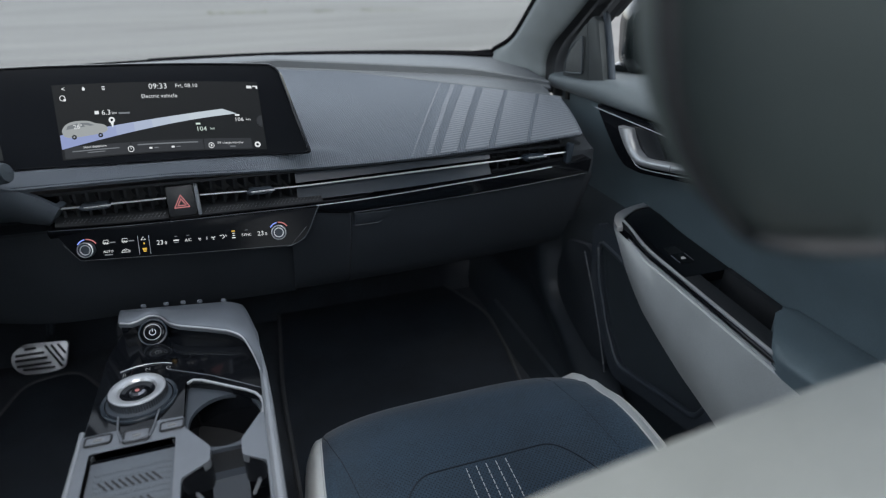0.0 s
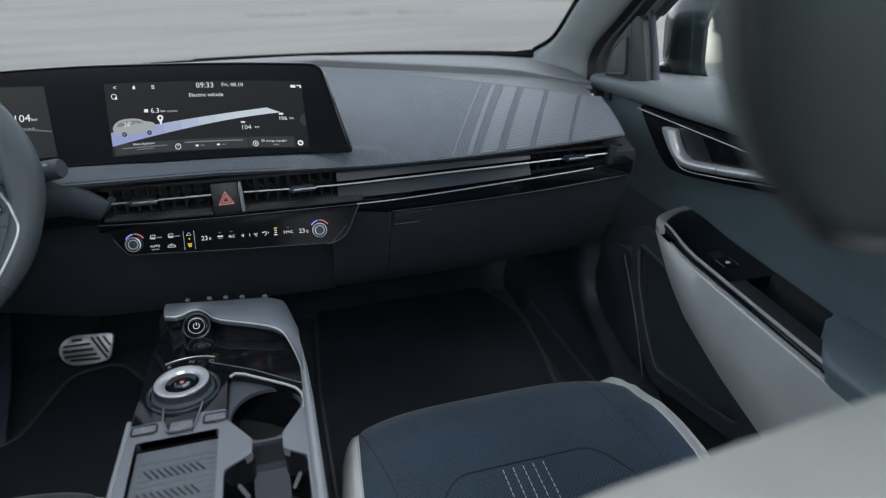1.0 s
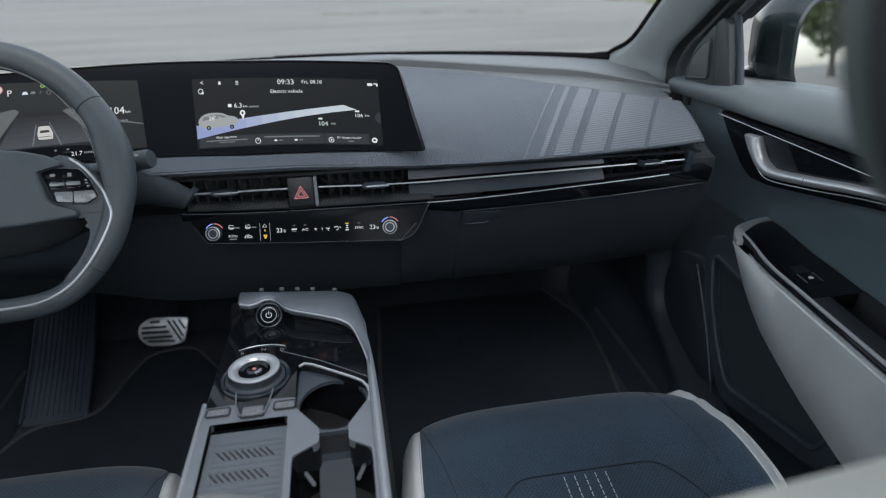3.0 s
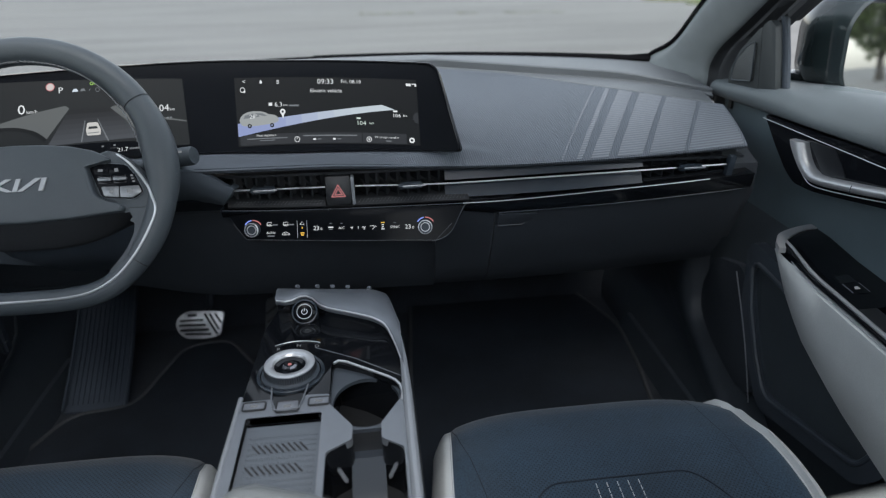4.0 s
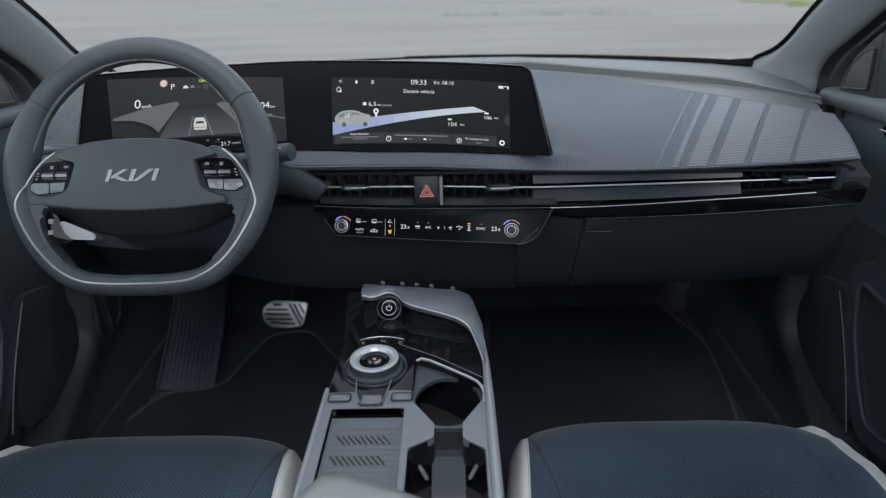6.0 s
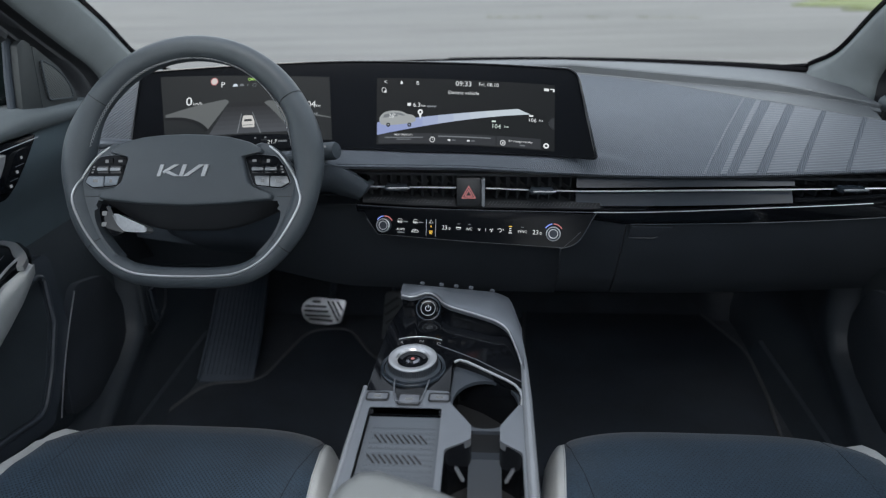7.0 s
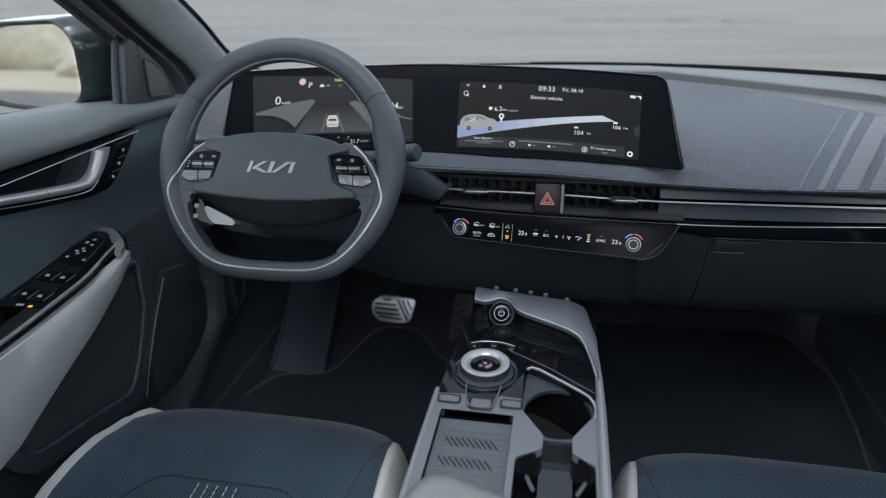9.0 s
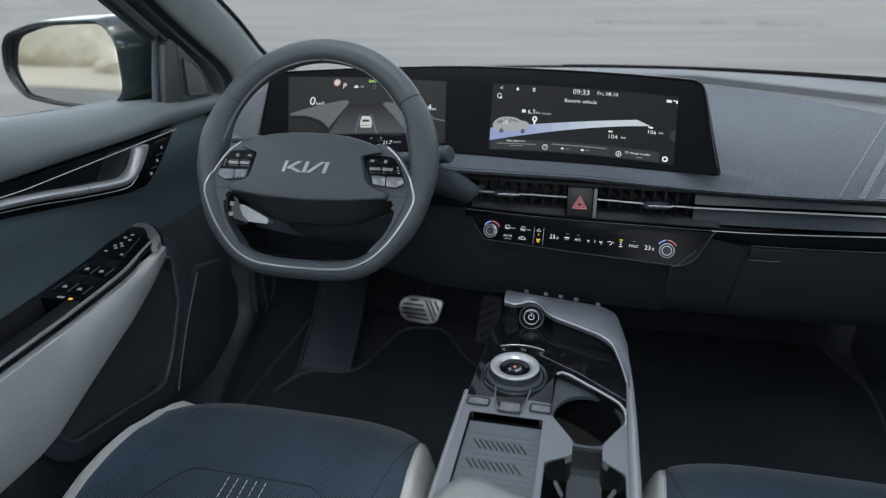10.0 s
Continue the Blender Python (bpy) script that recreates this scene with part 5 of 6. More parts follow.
        for u, v, w, mt in ((0.7115, 0.6375, 0.0060, DIM), (0.6935, 0.6355, 0.0030, AMBER)):
            part("lock_mark", plate(rounded(rect(u - w, u + w, v - 0.0018, v + 0.0022), 0.001), on_top, -0.001, 0.0008), mt, door)
        # seat memory buttons ahead of the pull handle
        pm = part("memory_buttons", plate(rounded([(0.918, 0.977), (0.887, 0.976), (0.862, 0.950), (0.838, 0.926), (0.858, 0.921), (0.884, 0.939)], 0.004), lambda u, v, w: Vector(P(w - 0.08 * (v - 0.95), u, v)), 0.70, 0.6945, bevel=0.001), GLOSS, door, "black seat memory buttons")
        for y, z in ((0.896, 0.9655), (0.879, 0.9475), (0.858, 0.9315)):
            part("button_mark", box(P(0.6935, y, z), (0.001, 0.0046, 0.0042)), DIM, pm)
        for y, z in ((0.888, 0.9555), (0.868, 0.9385)):
            part("button_gap", box(P(0.6937, y, z), (0.001, 0.018, 0.0006)), BUTTON, pm)
    # sail panel in two faces, with its speaker grille
    turn = lambda u, w, v: w - 0.12 * (v - 1.03) + 0.30 * max(0.0, 0.972 - u)
    sail = rounded([(1.066, 1.006), (0.9725, 1.020), (0.9725, 1.1235), (0.994, 1.107), (1.031, 1.079), (1.060, 1.040)], 0.006)
    part("sail_panel", plate(sail, lambda u, v, w: Vector(P(turn(u, w, v), u, v)), 0.708, 0.690, bevel=0.003), SAIL, door, "dark triangular mirror panel")
    post = rounded([(0.9715, 1.019), (0.938, 1.021), (0.949, 1.126), (0.959, 1.134), (0.9715, 1.124)], 0.003)
    part("sail_post", plate(post, lambda u, v, w: Vector(P(turn(u, w, v), u, v)), 0.702, 0.690, bevel=0.0025), SAIL, door, "rear face of the mirror panel")
    sp = rounded([(1.050, 1.026), (0.987, 1.035), (0.982, 1.100), (1.006, 1.088), (1.031, 1.068), (1.045, 1.048)], 0.007)
    part("speaker_grille", plate(sp, lambda u, v, w: Vector(P(w - 0.12 * (v - 1.03), u, v)), 0.694, 0.6865, bevel=0.001), MESHM, door, "perforated metal tweeter grille")
    part("speaker_rim", tube([P(0.6865 - 0.12 * (v - 1.03), u, v) for u, v in sp], 0.0014, 6, closed=True), SOFT, door)
    part("window_channel", tube([P(0.716, 0.935, 1.026), P(0.710, 0.943, 1.08), P(0.700, 0.951, 1.140)], 0.0062, 10), LOWER, door, "black window channel")
    part("window_seal", tube([P(0.754, y, sill_z(y) - 0.003) for y in (0.92 - 1.2 * k / 20 for k in range(21))], 0.0026, 6), RUBBER, door, "black seal along the window foot")
    g = part("window_pane", sheet([[P(0.752, y, sill_z(y)), P(0.735, y, 1.20), P(0.66, y - 0.1, 1.43)] for y in (0.90, 0.5, 0.1, -0.34)], 0.004), PANE, door, "clear side window")
    g.visible_shadow = False
    return door


# smooth door plastic, tinted paler and bluer for the pocket rim's highlight
POCKET = material("smooth_highlit_plastic", (0.056, 0.069, 0.086), 0.36, 0, 0.10, 900, 0.2, 0.06)
MESHM = perforate(material("perforated_metal", (0.13, 0.14, 0.14), 0.45, 0.3, 0.05, 1500, 0, 0.05), 0.0036, 0.36, 0.22, (radians(45), 0, 0), (0.0001, 1, 1))
SAIL = material("dark_sail_plastic", (0.038, 0.044, 0.046), 0.5, 0, 0.12, 900, 0.25, 0.06)
car_door(1)
car_door(-1)


def side_mirror(s):
    """Outside mirror: dark housing, dark inner rim and a real mirror glass."""
    t = thing("side_mirror", "dark gloss outside mirror with black rim", "side mirror", "outside mirrors", at=(0, 0, 0 if s > 0 else 0.012))
    P = lambda x, y, z: (s * x, y, z)
    cx, cz, cy = (0.925, 1.086, 0.95) if s > 0 else (0.898, 1.093, 0.95)
    corners = [(-0.118, 0.036), (-0.096, 0.066), (0.03, 0.061), (0.105, 0.040), (0.120, -0.018), (0.096, -0.056), (0.03, -0.066), (-0.075, -0.067), (-0.112, -0.040)]
    if s < 0:
        corners = [(u * 1.06, v * 0.96) for u, v in corners]
    ring = rounded(corners, 0.030, 6)
    rows = []
    for d, k in ((0.004, 1.12), (-0.006, 1.15), (-0.004, 1.19), (0.012, 1.23), (0.05, 1.26), (0.09, 1.14), (0.12, 0.86), (0.14, 0.40)):
        rows.append([P(cx + u * k - (0.20 if s > 0 else 0.50) * d, cy + d + 0.18 * u, cz + v * k) for u, v in ring])
    part("housing", loft(rows, ring=True, caps=False), HOUSING, t, "dark painted housing")
    part("back_cover", loft([rows[-1], [P(cx - (0.028 if s > 0 else 0.071) + u * 0.02, cy + 0.142, cz + v * 0.02) for u, v in ring]], ring=True), HOUSING, t)
    part("rim", tube([P(cx + u * 1.145, cy - 0.001 + 0.18 * u, cz + v * 1.13) for u, v in ring], 0.0040, 8, closed=True), GLOSS, t, "gloss black rim")
    part("mirror_glass", plate([(u * 1.14, v * 1.12) for u, v in ring], lambda u, v, w: Vector(P(cx + u, cy + w + 0.18 * u + (0.12 if s > 0 else 0.075) * v, cz + v)), 0.012, 0.004), MIRROR, t, "clear mirror glass")
    part("arm", tube([P(0.79, 1.02, 1.02), P(0.83, 1.03, 1.04), P(0.90, 1.03, 1.06)], [0.035, 0.03, 0.03], 12, flat=0.6), HOUSING, t, "dark mirror arm")


side_mirror(1)
side_mirror(-1)


# ---- centre console ----
TOP = 0.782
console = thing("centre_console", "gloss black and silver console with rotary gear dial and cup holders", "centre console")
body = rounded([(-0.108, 0.30), (0.085, 0.30), (0.085, 0.70), (0.066, 0.82), (-0.085, 0.84), (-0.104, 0.74)], 0.02)
cup_hole = rounded([(-0.006, 0.656), (0.030, 0.637), (0.074, 0.602), (0.074, 0.575), (0.050, 0.533), (0.050, 0.512), (0.073, 0.496), (0.073, 0.36), (-0.008, 0.36), (-0.008, 0.498), (0.019, 0.514), (0.019, 0.535), (-0.008, 0.575)], 0.008)
tray_hole = rounded([(-0.098, 0.562), (-0.015, 0.562), (-0.015, 0.38), (-0.098, 0.38)], 0.004)
flat = lambda u, v, w: Vector((u, v, w))
part("base", plate([(u * 0.86 - 0.002, 0.30 + (v - 0.30) * 0.93) for u, v in body], flat, FLOOR - 0.02, 0.690, bevel=0.01), LOWER, console, "black console base on the floor")
rows = []
for z, k in ((TOP - 0.006, 1.0), (TOP - 0.03, 1.0), (0.72, 0.95), (0.68, 0.86)):
    rows.append([(u * k, 0.30 + (v - 0.30) * (0.96 + 0.04 * k), z) for u, v in body])
part("side_skin", loft(rows, ring=True), LOWER, console, "dark console sides")
# silver frame round tray and cup holders
part("silver_surround", plate(rounded([(-0.110, 0.30), (0.080, 0.30), (0.080, 0.600), (0.074, 0.602), (0.074, 0.575), (0.050, 0.535), (0.050, 0.512), (0.073, 0.496), (0.073, 0.36), (-0.008, 0.36), (-0.008, 0.498), (0.019, 0.514), (0.019, 0.535), (-0.008, 0.575), (-0.008, 0.592), (-0.036, 0.594), (-0.040, 0.575), (-0.068, 0.575), (-0.073, 0.591), (-0.110, 0.590)], 0.003), flat, TOP - 0.008, TOP + 0.002, holes=[tray_hole[::-1]]), SILVER, console, "satin silver frame of the console")
part("gloss_top", plate(rounded([(-0.108, 0.591), (-0.074, 0.592), (-0.069, 0.577), (-0.039, 0.577), (-0.035, 0.595), (-0.0085, 0.594), (-0.0085, 0.656), (0.030, 0.638), (0.076, 0.604), (0.081, 0.604), (0.081, 0.70), (0.062, 0.82), (-0.082, 0.83), (-0.102, 0.74)], 0.003), flat, TOP - 0.010, TOP, bevel=0.001), GLOSS, console, "gloss black console top")
# cup holder well
rows = [[(u + (0.031 - u) * k, v + (0.50 - v) * k * 0.4, z) for u, v in cup_hole] for z, k in ((TOP, 0), (TOP - 0.02, 0.02), (TOP - 0.065, 0.06))]
well = part("cup_holder", loft(rows, ring=True), GLOSS, console, "dark cup holder well")
part("cup_floor", plate([(u + (0.031 - u) * 0.02, v) for u, v in cup_hole], flat, TOP - 0.075, TOP - 0.064), RUBBER, well, "black cup holder floor")
circle = [(0.0335 + 0.0385 * math.cos(2 * math.pi * k / 28), 0.583 + 0.0430 * math.sin(2 * math.pi * k / 28)) for k in range(28)]
part("cup_ledge", plate(rounded([(-0.006, 0.656), (0.030, 0.637), (0.074, 0.602), (0.074, 0.575), (0.054, 0.537), (0.015, 0.537), (-0.008, 0.575)], 0.006), flat, TOP - 0.012, TOP - 0.007, holes=[circle[::-1]]), DIVIDER, well, "smooth dark ledge round the cup holder")
part("top_line", tube([(-0.030, 0.690, TOP + 0.0008), (0.02, 0.660, TOP + 0.0008), (0.080, 0.613, TOP + 0.0008)], 0.0006, 5), BUTTON, console)
part("cup_rim", tube([(-0.006, 0.652, TOP + 0.001), (0.0, 0.6565, TOP + 0.001), (0.010, 0.653, TOP + 0.001), (0.039, 0.632, TOP + 0.001), (0.060, 0.6165, TOP + 0.001), (0.069, 0.608, TOP + 0.001), (0.0745, 0.597, TOP + 0.001), (0.0765, 0.584, TOP + 0.001), (0.074, 0.570, TOP + 0.001)], 0.0018, 8), SATIN, well, "bright rim of the cup holder")
for x in (0.008, 0.060):
    part("cup_clip", box((x, 0.488, TOP - 0.022), (0.0036, 0.006, 0.018), 0.0014, Matrix.Rotation(radians(-25), 3, "X") @ Matrix.Rotation(radians(30 if x > 0.03 else -30), 3, "Y")), SILVER, well, "small grey cup clip")
part("cup_divider", sheet([[(x, y, z) for x in (0.016, 0.034, 0.052)] for y, z in ((0.550, TOP - 0.058), (0.535, TOP - 0.036), (0.52, TOP - 0.032), (0.485, TOP - 0.045), (0.462, TOP - 0.056), (0.455, TOP - 0.064))], 0.01), DIVIDER, well, "dark bridge between the cup holders")
# tray with a hatched grip mat
tray = part("charging_tray", loft([[(u, v, z) for u, v in tray_hole] for z in (TOP + 0.001, TOP - 0.016)], ring=True), GLOSS, console, "recessed phone charging tray")
part("tray_mat", plate([(u, min(v, 0.556)) for u, v in tray_hole], flat, TOP - 0.022, TOP - 0.007, bevel=0.001), GREYMAT, tray, "grey rubber mat of the tray")
for r, y0 in enumerate((0.520, 0.490)):
    for k in range(9):
        x = -0.082 + 0.0062 * k - 0.003 * r
        part("grip_rib", box((x, y0, TOP - 0.0066), (0.0017, 0.0155, 0.0014), 0.0004, Matrix.Rotation(radians(36), 3, "Z")), RUBBER, tray)
bm = bmesh.new()
for k in range(30):
    for r in range(16):
        x, y = -0.090 + 0.0024 * k, 0.420 + 0.0078 * r
        tube([(x - 0.001, y + 0.002, TOP - 0.0068), (x + 0.001, y - 0.002, TOP - 0.0068)], 0.0004, 4, bm=bm)
tagged(part("mat_relief", bm, GREYMAT, tray), kind="stuff")
# three push buttons under the dial
for x0, x1, y0, y1 in ((-0.104, -0.079, 0.573, 0.586), (-0.0665, -0.0415, 0.566, 0.584), (-0.031, -0.0075, 0.573, 0.586)):
    b = part("push_button", plate(rounded([(x0, y0), (x1, y0), (x1, y1), (x0, y1)], 0.003), flat, TOP, TOP + 0.0035, bevel=0.0008), BUTTON, console, "grey push button")
    part("button_gap", tube([(u, v, TOP + 0.0032) for u, v in rounded([(x0, y0), (x1, y0), (x1, y1), (x0, y1)], 0.003)], 0.0012, 6, closed=True), VENT, b)
    part("button_mark", plate([((x0 + x1) / 2 - 0.004, (y0 + y1) / 2 - 0.0018), ((x0 + x1) / 2 + 0.004, (y0 + y1) / 2 - 0.0018), ((x0 + x1) / 2 + 0.004, (y0 + y1) / 2 + 0.0018), ((x0 + x1) / 2 - 0.004, (y0 + y1) / 2 + 0.0018)], flat, TOP + 0.003, TOP + 0.0039), DIM, b)
# rotary gear selector
DM = Matrix.Translation((-0.0570, 0.6405, TOP)) @ Matrix.Rotation(radians(-1), 4, "X") @ Matrix.Scale(0.97, 4)
dial = part("gear_dial", lathe([(0.036, 0.0), (0.036, 0.003), (0.0335, 0.004), (0.0320, 0.006), (0.0315, 0.0140), (0.030, 0.0146), (0.019, 0.0095)], DM, 48), LOWER, console, "round rotary gear dial with silver ring")
part("dial_collar", lathe([(0.0422, -0.002), (0.0422, 0.0020), (0.0410, 0.0030), (0.0375, 0.0020)], DM, 48, ring=True), STRIP, dial, "dark glossy collar of the dial")
part("dial_ring", lathe([(0.0306, 0.0142), (0.0312, 0.0148), (0.0308, 0.0158), (0.0270, 0.0164), (0.0215, 0.0150), (0.0195, 0.0125), (0.0195, 0.0110)], DM, 48, ring=True), SATIN, dial, "brushed silver dial ring")
part("dial_face", lathe([(0.0195, 0.0100), (0.0190, 0.0118), (0.0140, 0.0100), (0.009, 0.0098), (0.002, 0.0098)], DM, 32), GLOSS, dial, "gloss black dial face")
part("dial_jewel", lathe([(0.0095, 0.0095), (0.0092, 0.0120), (0.0060, 0.0136), (0.002, 0.0136)], DM, 9), JEWEL, dial, "small faceted parking button", angle=5)
part("parking_mark", lathe([(0.0026, 0.0134), (0.0024, 0.0140), (0.001, 0.0141)], DM, 12), RED, dial, "small red lit mark")
bm = bmesh.new()
for k in range(70):
    a = 2 * math.pi * k / 70
    tube([DM @ Vector((0.0317 * math.cos(a), 0.0317 * math.sin(a), h)) for h in (0.0055, 0.0140)], 0.0007, 5, bm=bm)
tagged(part("dial_knurl", bm, RUBBER, dial), kind="stuff")
part("dial_fork", tube([(-0.076, 0.612, TOP + 0.003), (-0.0735, 0.588, TOP + 0.004), (-0.069, 0.570, TOP + 0.004), (-0.055, 0.567, TOP + 0.004), (-0.041, 0.570, TOP + 0.004), (-0.037, 0.588, TOP + 0.004), (-0.034, 0.612, TOP + 0.003)], 0.0010, 6), BUTTON, console, "silver bracket under the dial")
part("gear_scale", tube([(-0.0545 + 0.062 * math.cos(a), 0.6465 + 0.062 * math.sin(a), TOP + 0.0008) for a in (radians(118 - 56 * k / 10) for k in range(11))], 0.0007, 5), SATIN, console, "curved line of the gear scale")
for letter, x, y in (("R", -0.078, 0.6935), ("N", -0.0525, 0.698), ("D", -0.029, 0.6935)):
    part("gear_letter", text_mesh(letter, 0.0082, lambda u, v: Vector((x + u, y + v, TOP + 0.0008))), DIM, console)
# silver bridge at the head of the console, with the power button in its bay
def bridge_front(x):
    """Where the bridge's rear edge runs: a bay for the button, then a slant towards the rail."""
    return lerp_rows(((-0.092, 0.792), (-0.078, 0.786), (-0.068, 0.789), (-0.058, 0.798), (-0.048, 0.797), (-0.039, 0.789), (-0.029, 0.771), (-0.018, 0.761), (-0.01, 0.7565), (0.018, 0.742), (0.05, 0.7235), (0.0595, 0.7172), (0.0640, 0.708), (0.0676, 0.695), (0.0742, 0.666), (0.0795, 0.632), (0.086, 0.60)), x)
rows = []
for k in range(45):
    x = -0.092 + 0.1725 * k / 44
    y0 = bridge_front(x)
    y1 = 0.826 - 0.17 * (x + 0.092) - 20.0 * max(0, x - 0.058) ** 2
    y1 = max(y1 - 0.075 * smooth01(0.064, 0.086, x), y0 + 0.012)
    z = 0.803 - 0.010 * smooth01(0.04, 0.08, x)
    rows.append([(x, y0 + 0.004, z - 0.014), (x, y0 - 0.001, z - 0.008), (x, y0, z - 0.002), (x, y0 + 0.005, z), (x, (y0 + y1) / 2, z + 0.002), (x, y1 - 0.004, z - 0.001), (x, y1, z - 0.006), (x, y1 - 0.004, z - 0.030)])
part("silver_bridge", loft(rows, ring=True, caps=True), SILVER, console, "silver cover at the head of the console", angle=60)
part("bridge_edge", tube([(x, bridge_front(x) - 0.0005, 0.7995 - 0.010 * smooth01(0.04, 0.08, x)) for x in (-0.090 + 0.168 * k / 40 for k in range(41))], 0.0015, 8), SATIN, console, "bright edge of the bridge")
rows = [[(x, bridge_front(x) + a, z - 0.010 * smooth01(0.03, 0.07, x)) for x in (-0.090 + 0.160 * k / 30 for k in range(31))] for a, z in ((0.003, 0.796), (0.001, 0.791), (0.0005, TOP + 0.0005))]
part("bridge_face", sheet(rows, 0.003), GLOSS, console, "gloss black slope under the bridge")
part("side_rail", tube([(0.0735, 0.745, 0.787), (0.0745, 0.725, 0.7895), (0.0765, 0.705, 0.7905), (0.0792, 0.670, 0.7900), (0.0808, 0.64, 0.7868), (0.0815, 0.58, 0.785), (0.0815, 0.45, 0.784), (0.0815, 0.31, 0.784)], [0.0026, 0.0028, 0.0031, 0.0036, 0.0044, 0.0056, 0.0058, 0.0058], 10), RAIL, console, "satin silver side rail")
part("side_rail", tube([(-0.1095, 0.598, 0.783), (-0.111, 0.50, 0.783), (-0.112, 0.31, 0.783)], 0.0028, 8), RAIL, console, "satin silver side rail")
PM = Matrix.Translation((-0.0495, 0.766, 0.792)) @ Matrix.Rotation(radians(46), 4, "X") @ Matrix.Scale(0.9, 4)
power = part("power_button", lathe([(0.0205, -0.02), (0.0205, 0.0), (0.0195, 0.003), (0.0175, 0.0035), (0.0168, 0.0015), (0.0168, -0.02)], PM, 40, ring=True), STRIP, console, "round start button with silver ring")
part("button_face", lathe([(0.017, -0.004), (0.017, 0.001), (0.0135, 0.0032), (0.012, 0.003), (0.0, 0.0025)], PM, 40), GLOSS, power, "dark button face")
part("inner_ring", lathe([(0.0118, 0.002), (0.0118, 0.0042), (0.0110, 0.0045), (0.0108, 0.002)], PM, 40, ring=True), SATIN, power)
part("power_mark", tube([PM @ Vector((0.0043 * math.cos(a), 0.0043 * math.sin(a), 0.0036)) for a in (radians(125 + 290 * k / 14) for k in range(15))], 0.00045, 5), PALEUI, power)
part("power_mark", tube([PM @ Vector((0, h, 0.0036)) for h in (0.0005, 0.0055)], 0.00045, 5), PALEUI, power)
for x, y in ((-0.063, 0.8205), (-0.034, 0.817), (-0.012, 0.813), (0.010, 0.8085), (0.041, 0.800)):
    part("bridge_switch", box((x, y, 0.8035), (0.0065, 0.0040, 0.0050), 0.001, Matrix.Rotation(radians(-10), 3, "Z")), BUTTON, console, "small pale switch on the bridge")
# padded lid behind the tray
rows = []
for k in range(11):
    t = k / 10
    y_back = 0.10
    row = []
    for j in range(24):
        a = 2 * math.pi * j / 24
        u, v = math.copysign(abs(math.cos(a)) ** 0.5, math.cos(a)), math.copysign(abs(math.sin(a)) ** 0.5, math.sin(a))
        r = math.sin(math.pi / 2 * min(1, (1 - t) * 1.0) ** 0.5) if t > 0.6 else 1
        y = y_back + (0.432 - y_back) * (0.5 + 0.5 * v * (1 - 0.3 * max(0, t - 0.5)))
        x = -0.012 + 0.096 * u * (1 - 0.3 * max(0, t - 0.5))
        row.append((x, y - 0.42 * max(0, x + 0.075) * max(0, v), 0.788 + 0.052 * math.sin(t * math.pi / 2)))
    rows.append(row)
part("armrest_lid", loft(rows, ring=True, caps=True), LID, console, "pale grey padded console lid", angle=60)


# ---- steering wheel ----
TAU = radians(29)
WC = Vector((-0.3685, 0.795, 0.9965))
WA, WB = Vector((1, 0, 0)), Vector((0, math.sin(TAU), math.cos(TAU)))
WN = Vector((0, -math.cos(TAU), math.sin(TAU)))


def wheel_at(a, b, w=0.0):
    return WC + WA * a + WB * b + WN * w


def hub_at(a, b, w=0.0):
    return wheel_at(a, b - 0.007, w)


wheel = thing("steering_wheel", "dark leather steering wheel with flattened foot and silver inlay", "steering wheel")
# centre line of the rim: round above, straight slants and a flat foot below
HALF_RIM = [(0.0, 0.1625), (0.062, 0.1505), (0.115, 0.1150), (0.1505, 0.0620), (0.1632, 0.0), (0.1600, -0.036), (0.1490, -0.072), (0.1310, -0.104), (0.1075, -0.130), (0.0800, -0.1460), (0.0430, -0.1525)]
rim_line = [(q.x, q.y) for q in spline([(a, b, 0) for a, b in HALF_RIM] + [(0.0, -0.1535, 0)] + [(-a, b, 0) for a, b in HALF_RIM[:0:-1]], 6, closed=True)]


def rim_radius(a, b):
    grip = math.exp(-((abs(a) - 0.158) / 0.03) ** 2 - ((b - 0.025) / 0.04) ** 2)
    return 0.0172 + 0.0042 * grip - 0.0030 * smooth01(-0.07, -0.13, b)


part("rim", tube([wheel_at(a, b) for a, b in rim_line], [rim_radius(a, b) for a, b in rim_line], 18, closed=True, up=WN), LEATHER, wheel, "smooth dark leather rim", angle=60)
half = [(0.103, 0.0262, 0.0085), (0.112, 0.0225, 0.009), (0.127, 0.0105, 0.0105), (0.142, -0.0095, 0.012), (0.1530, -0.0310, 0.0145), (0.1572, -0.050, 0.0155), (0.1475, -0.0745, 0.0152), (0.1285, -0.1050, 0.0145), (0.1035, -0.1310, 0.0142), (0.0740, -0.1465, 0.0142), (0.040, -0.1512, 0.0142)]


def on_rim(a, b, w):
    """Just proud of the rim's face, or at height w where the spoke is higher."""
    q = min(rim_line, key=lambda p: math.hypot(p[0] - a, p[1] - b))
    r, d = rim_radius(*q), math.hypot(q[0] - a, q[1] - b)
    return wheel_at(a, b, max(w, math.sqrt(max(0.0, r * r - d * d)) + 0.0003))


inlay = [on_rim(q.x, q.y, min(q.z, 0.0112)) for q in spline([Vector(p) for p in half] + [Vector((0, -0.152, 0.0142))] + [Vector((-a, b, w)) for a, b, w in half[::-1]], 6)]
part("silver_inlay", tube(inlay, 0.0016, 8, up=WN), SATIN, wheel, "satin silver inlay along the lower rim")
# pale crossed stitches along the upper inner rim
for s in (1, -1):
    bm = bmesh.new()
    for k in range(40):
        t = math.pi / 2 + s * (0.012 + 1.36 * k / 39)
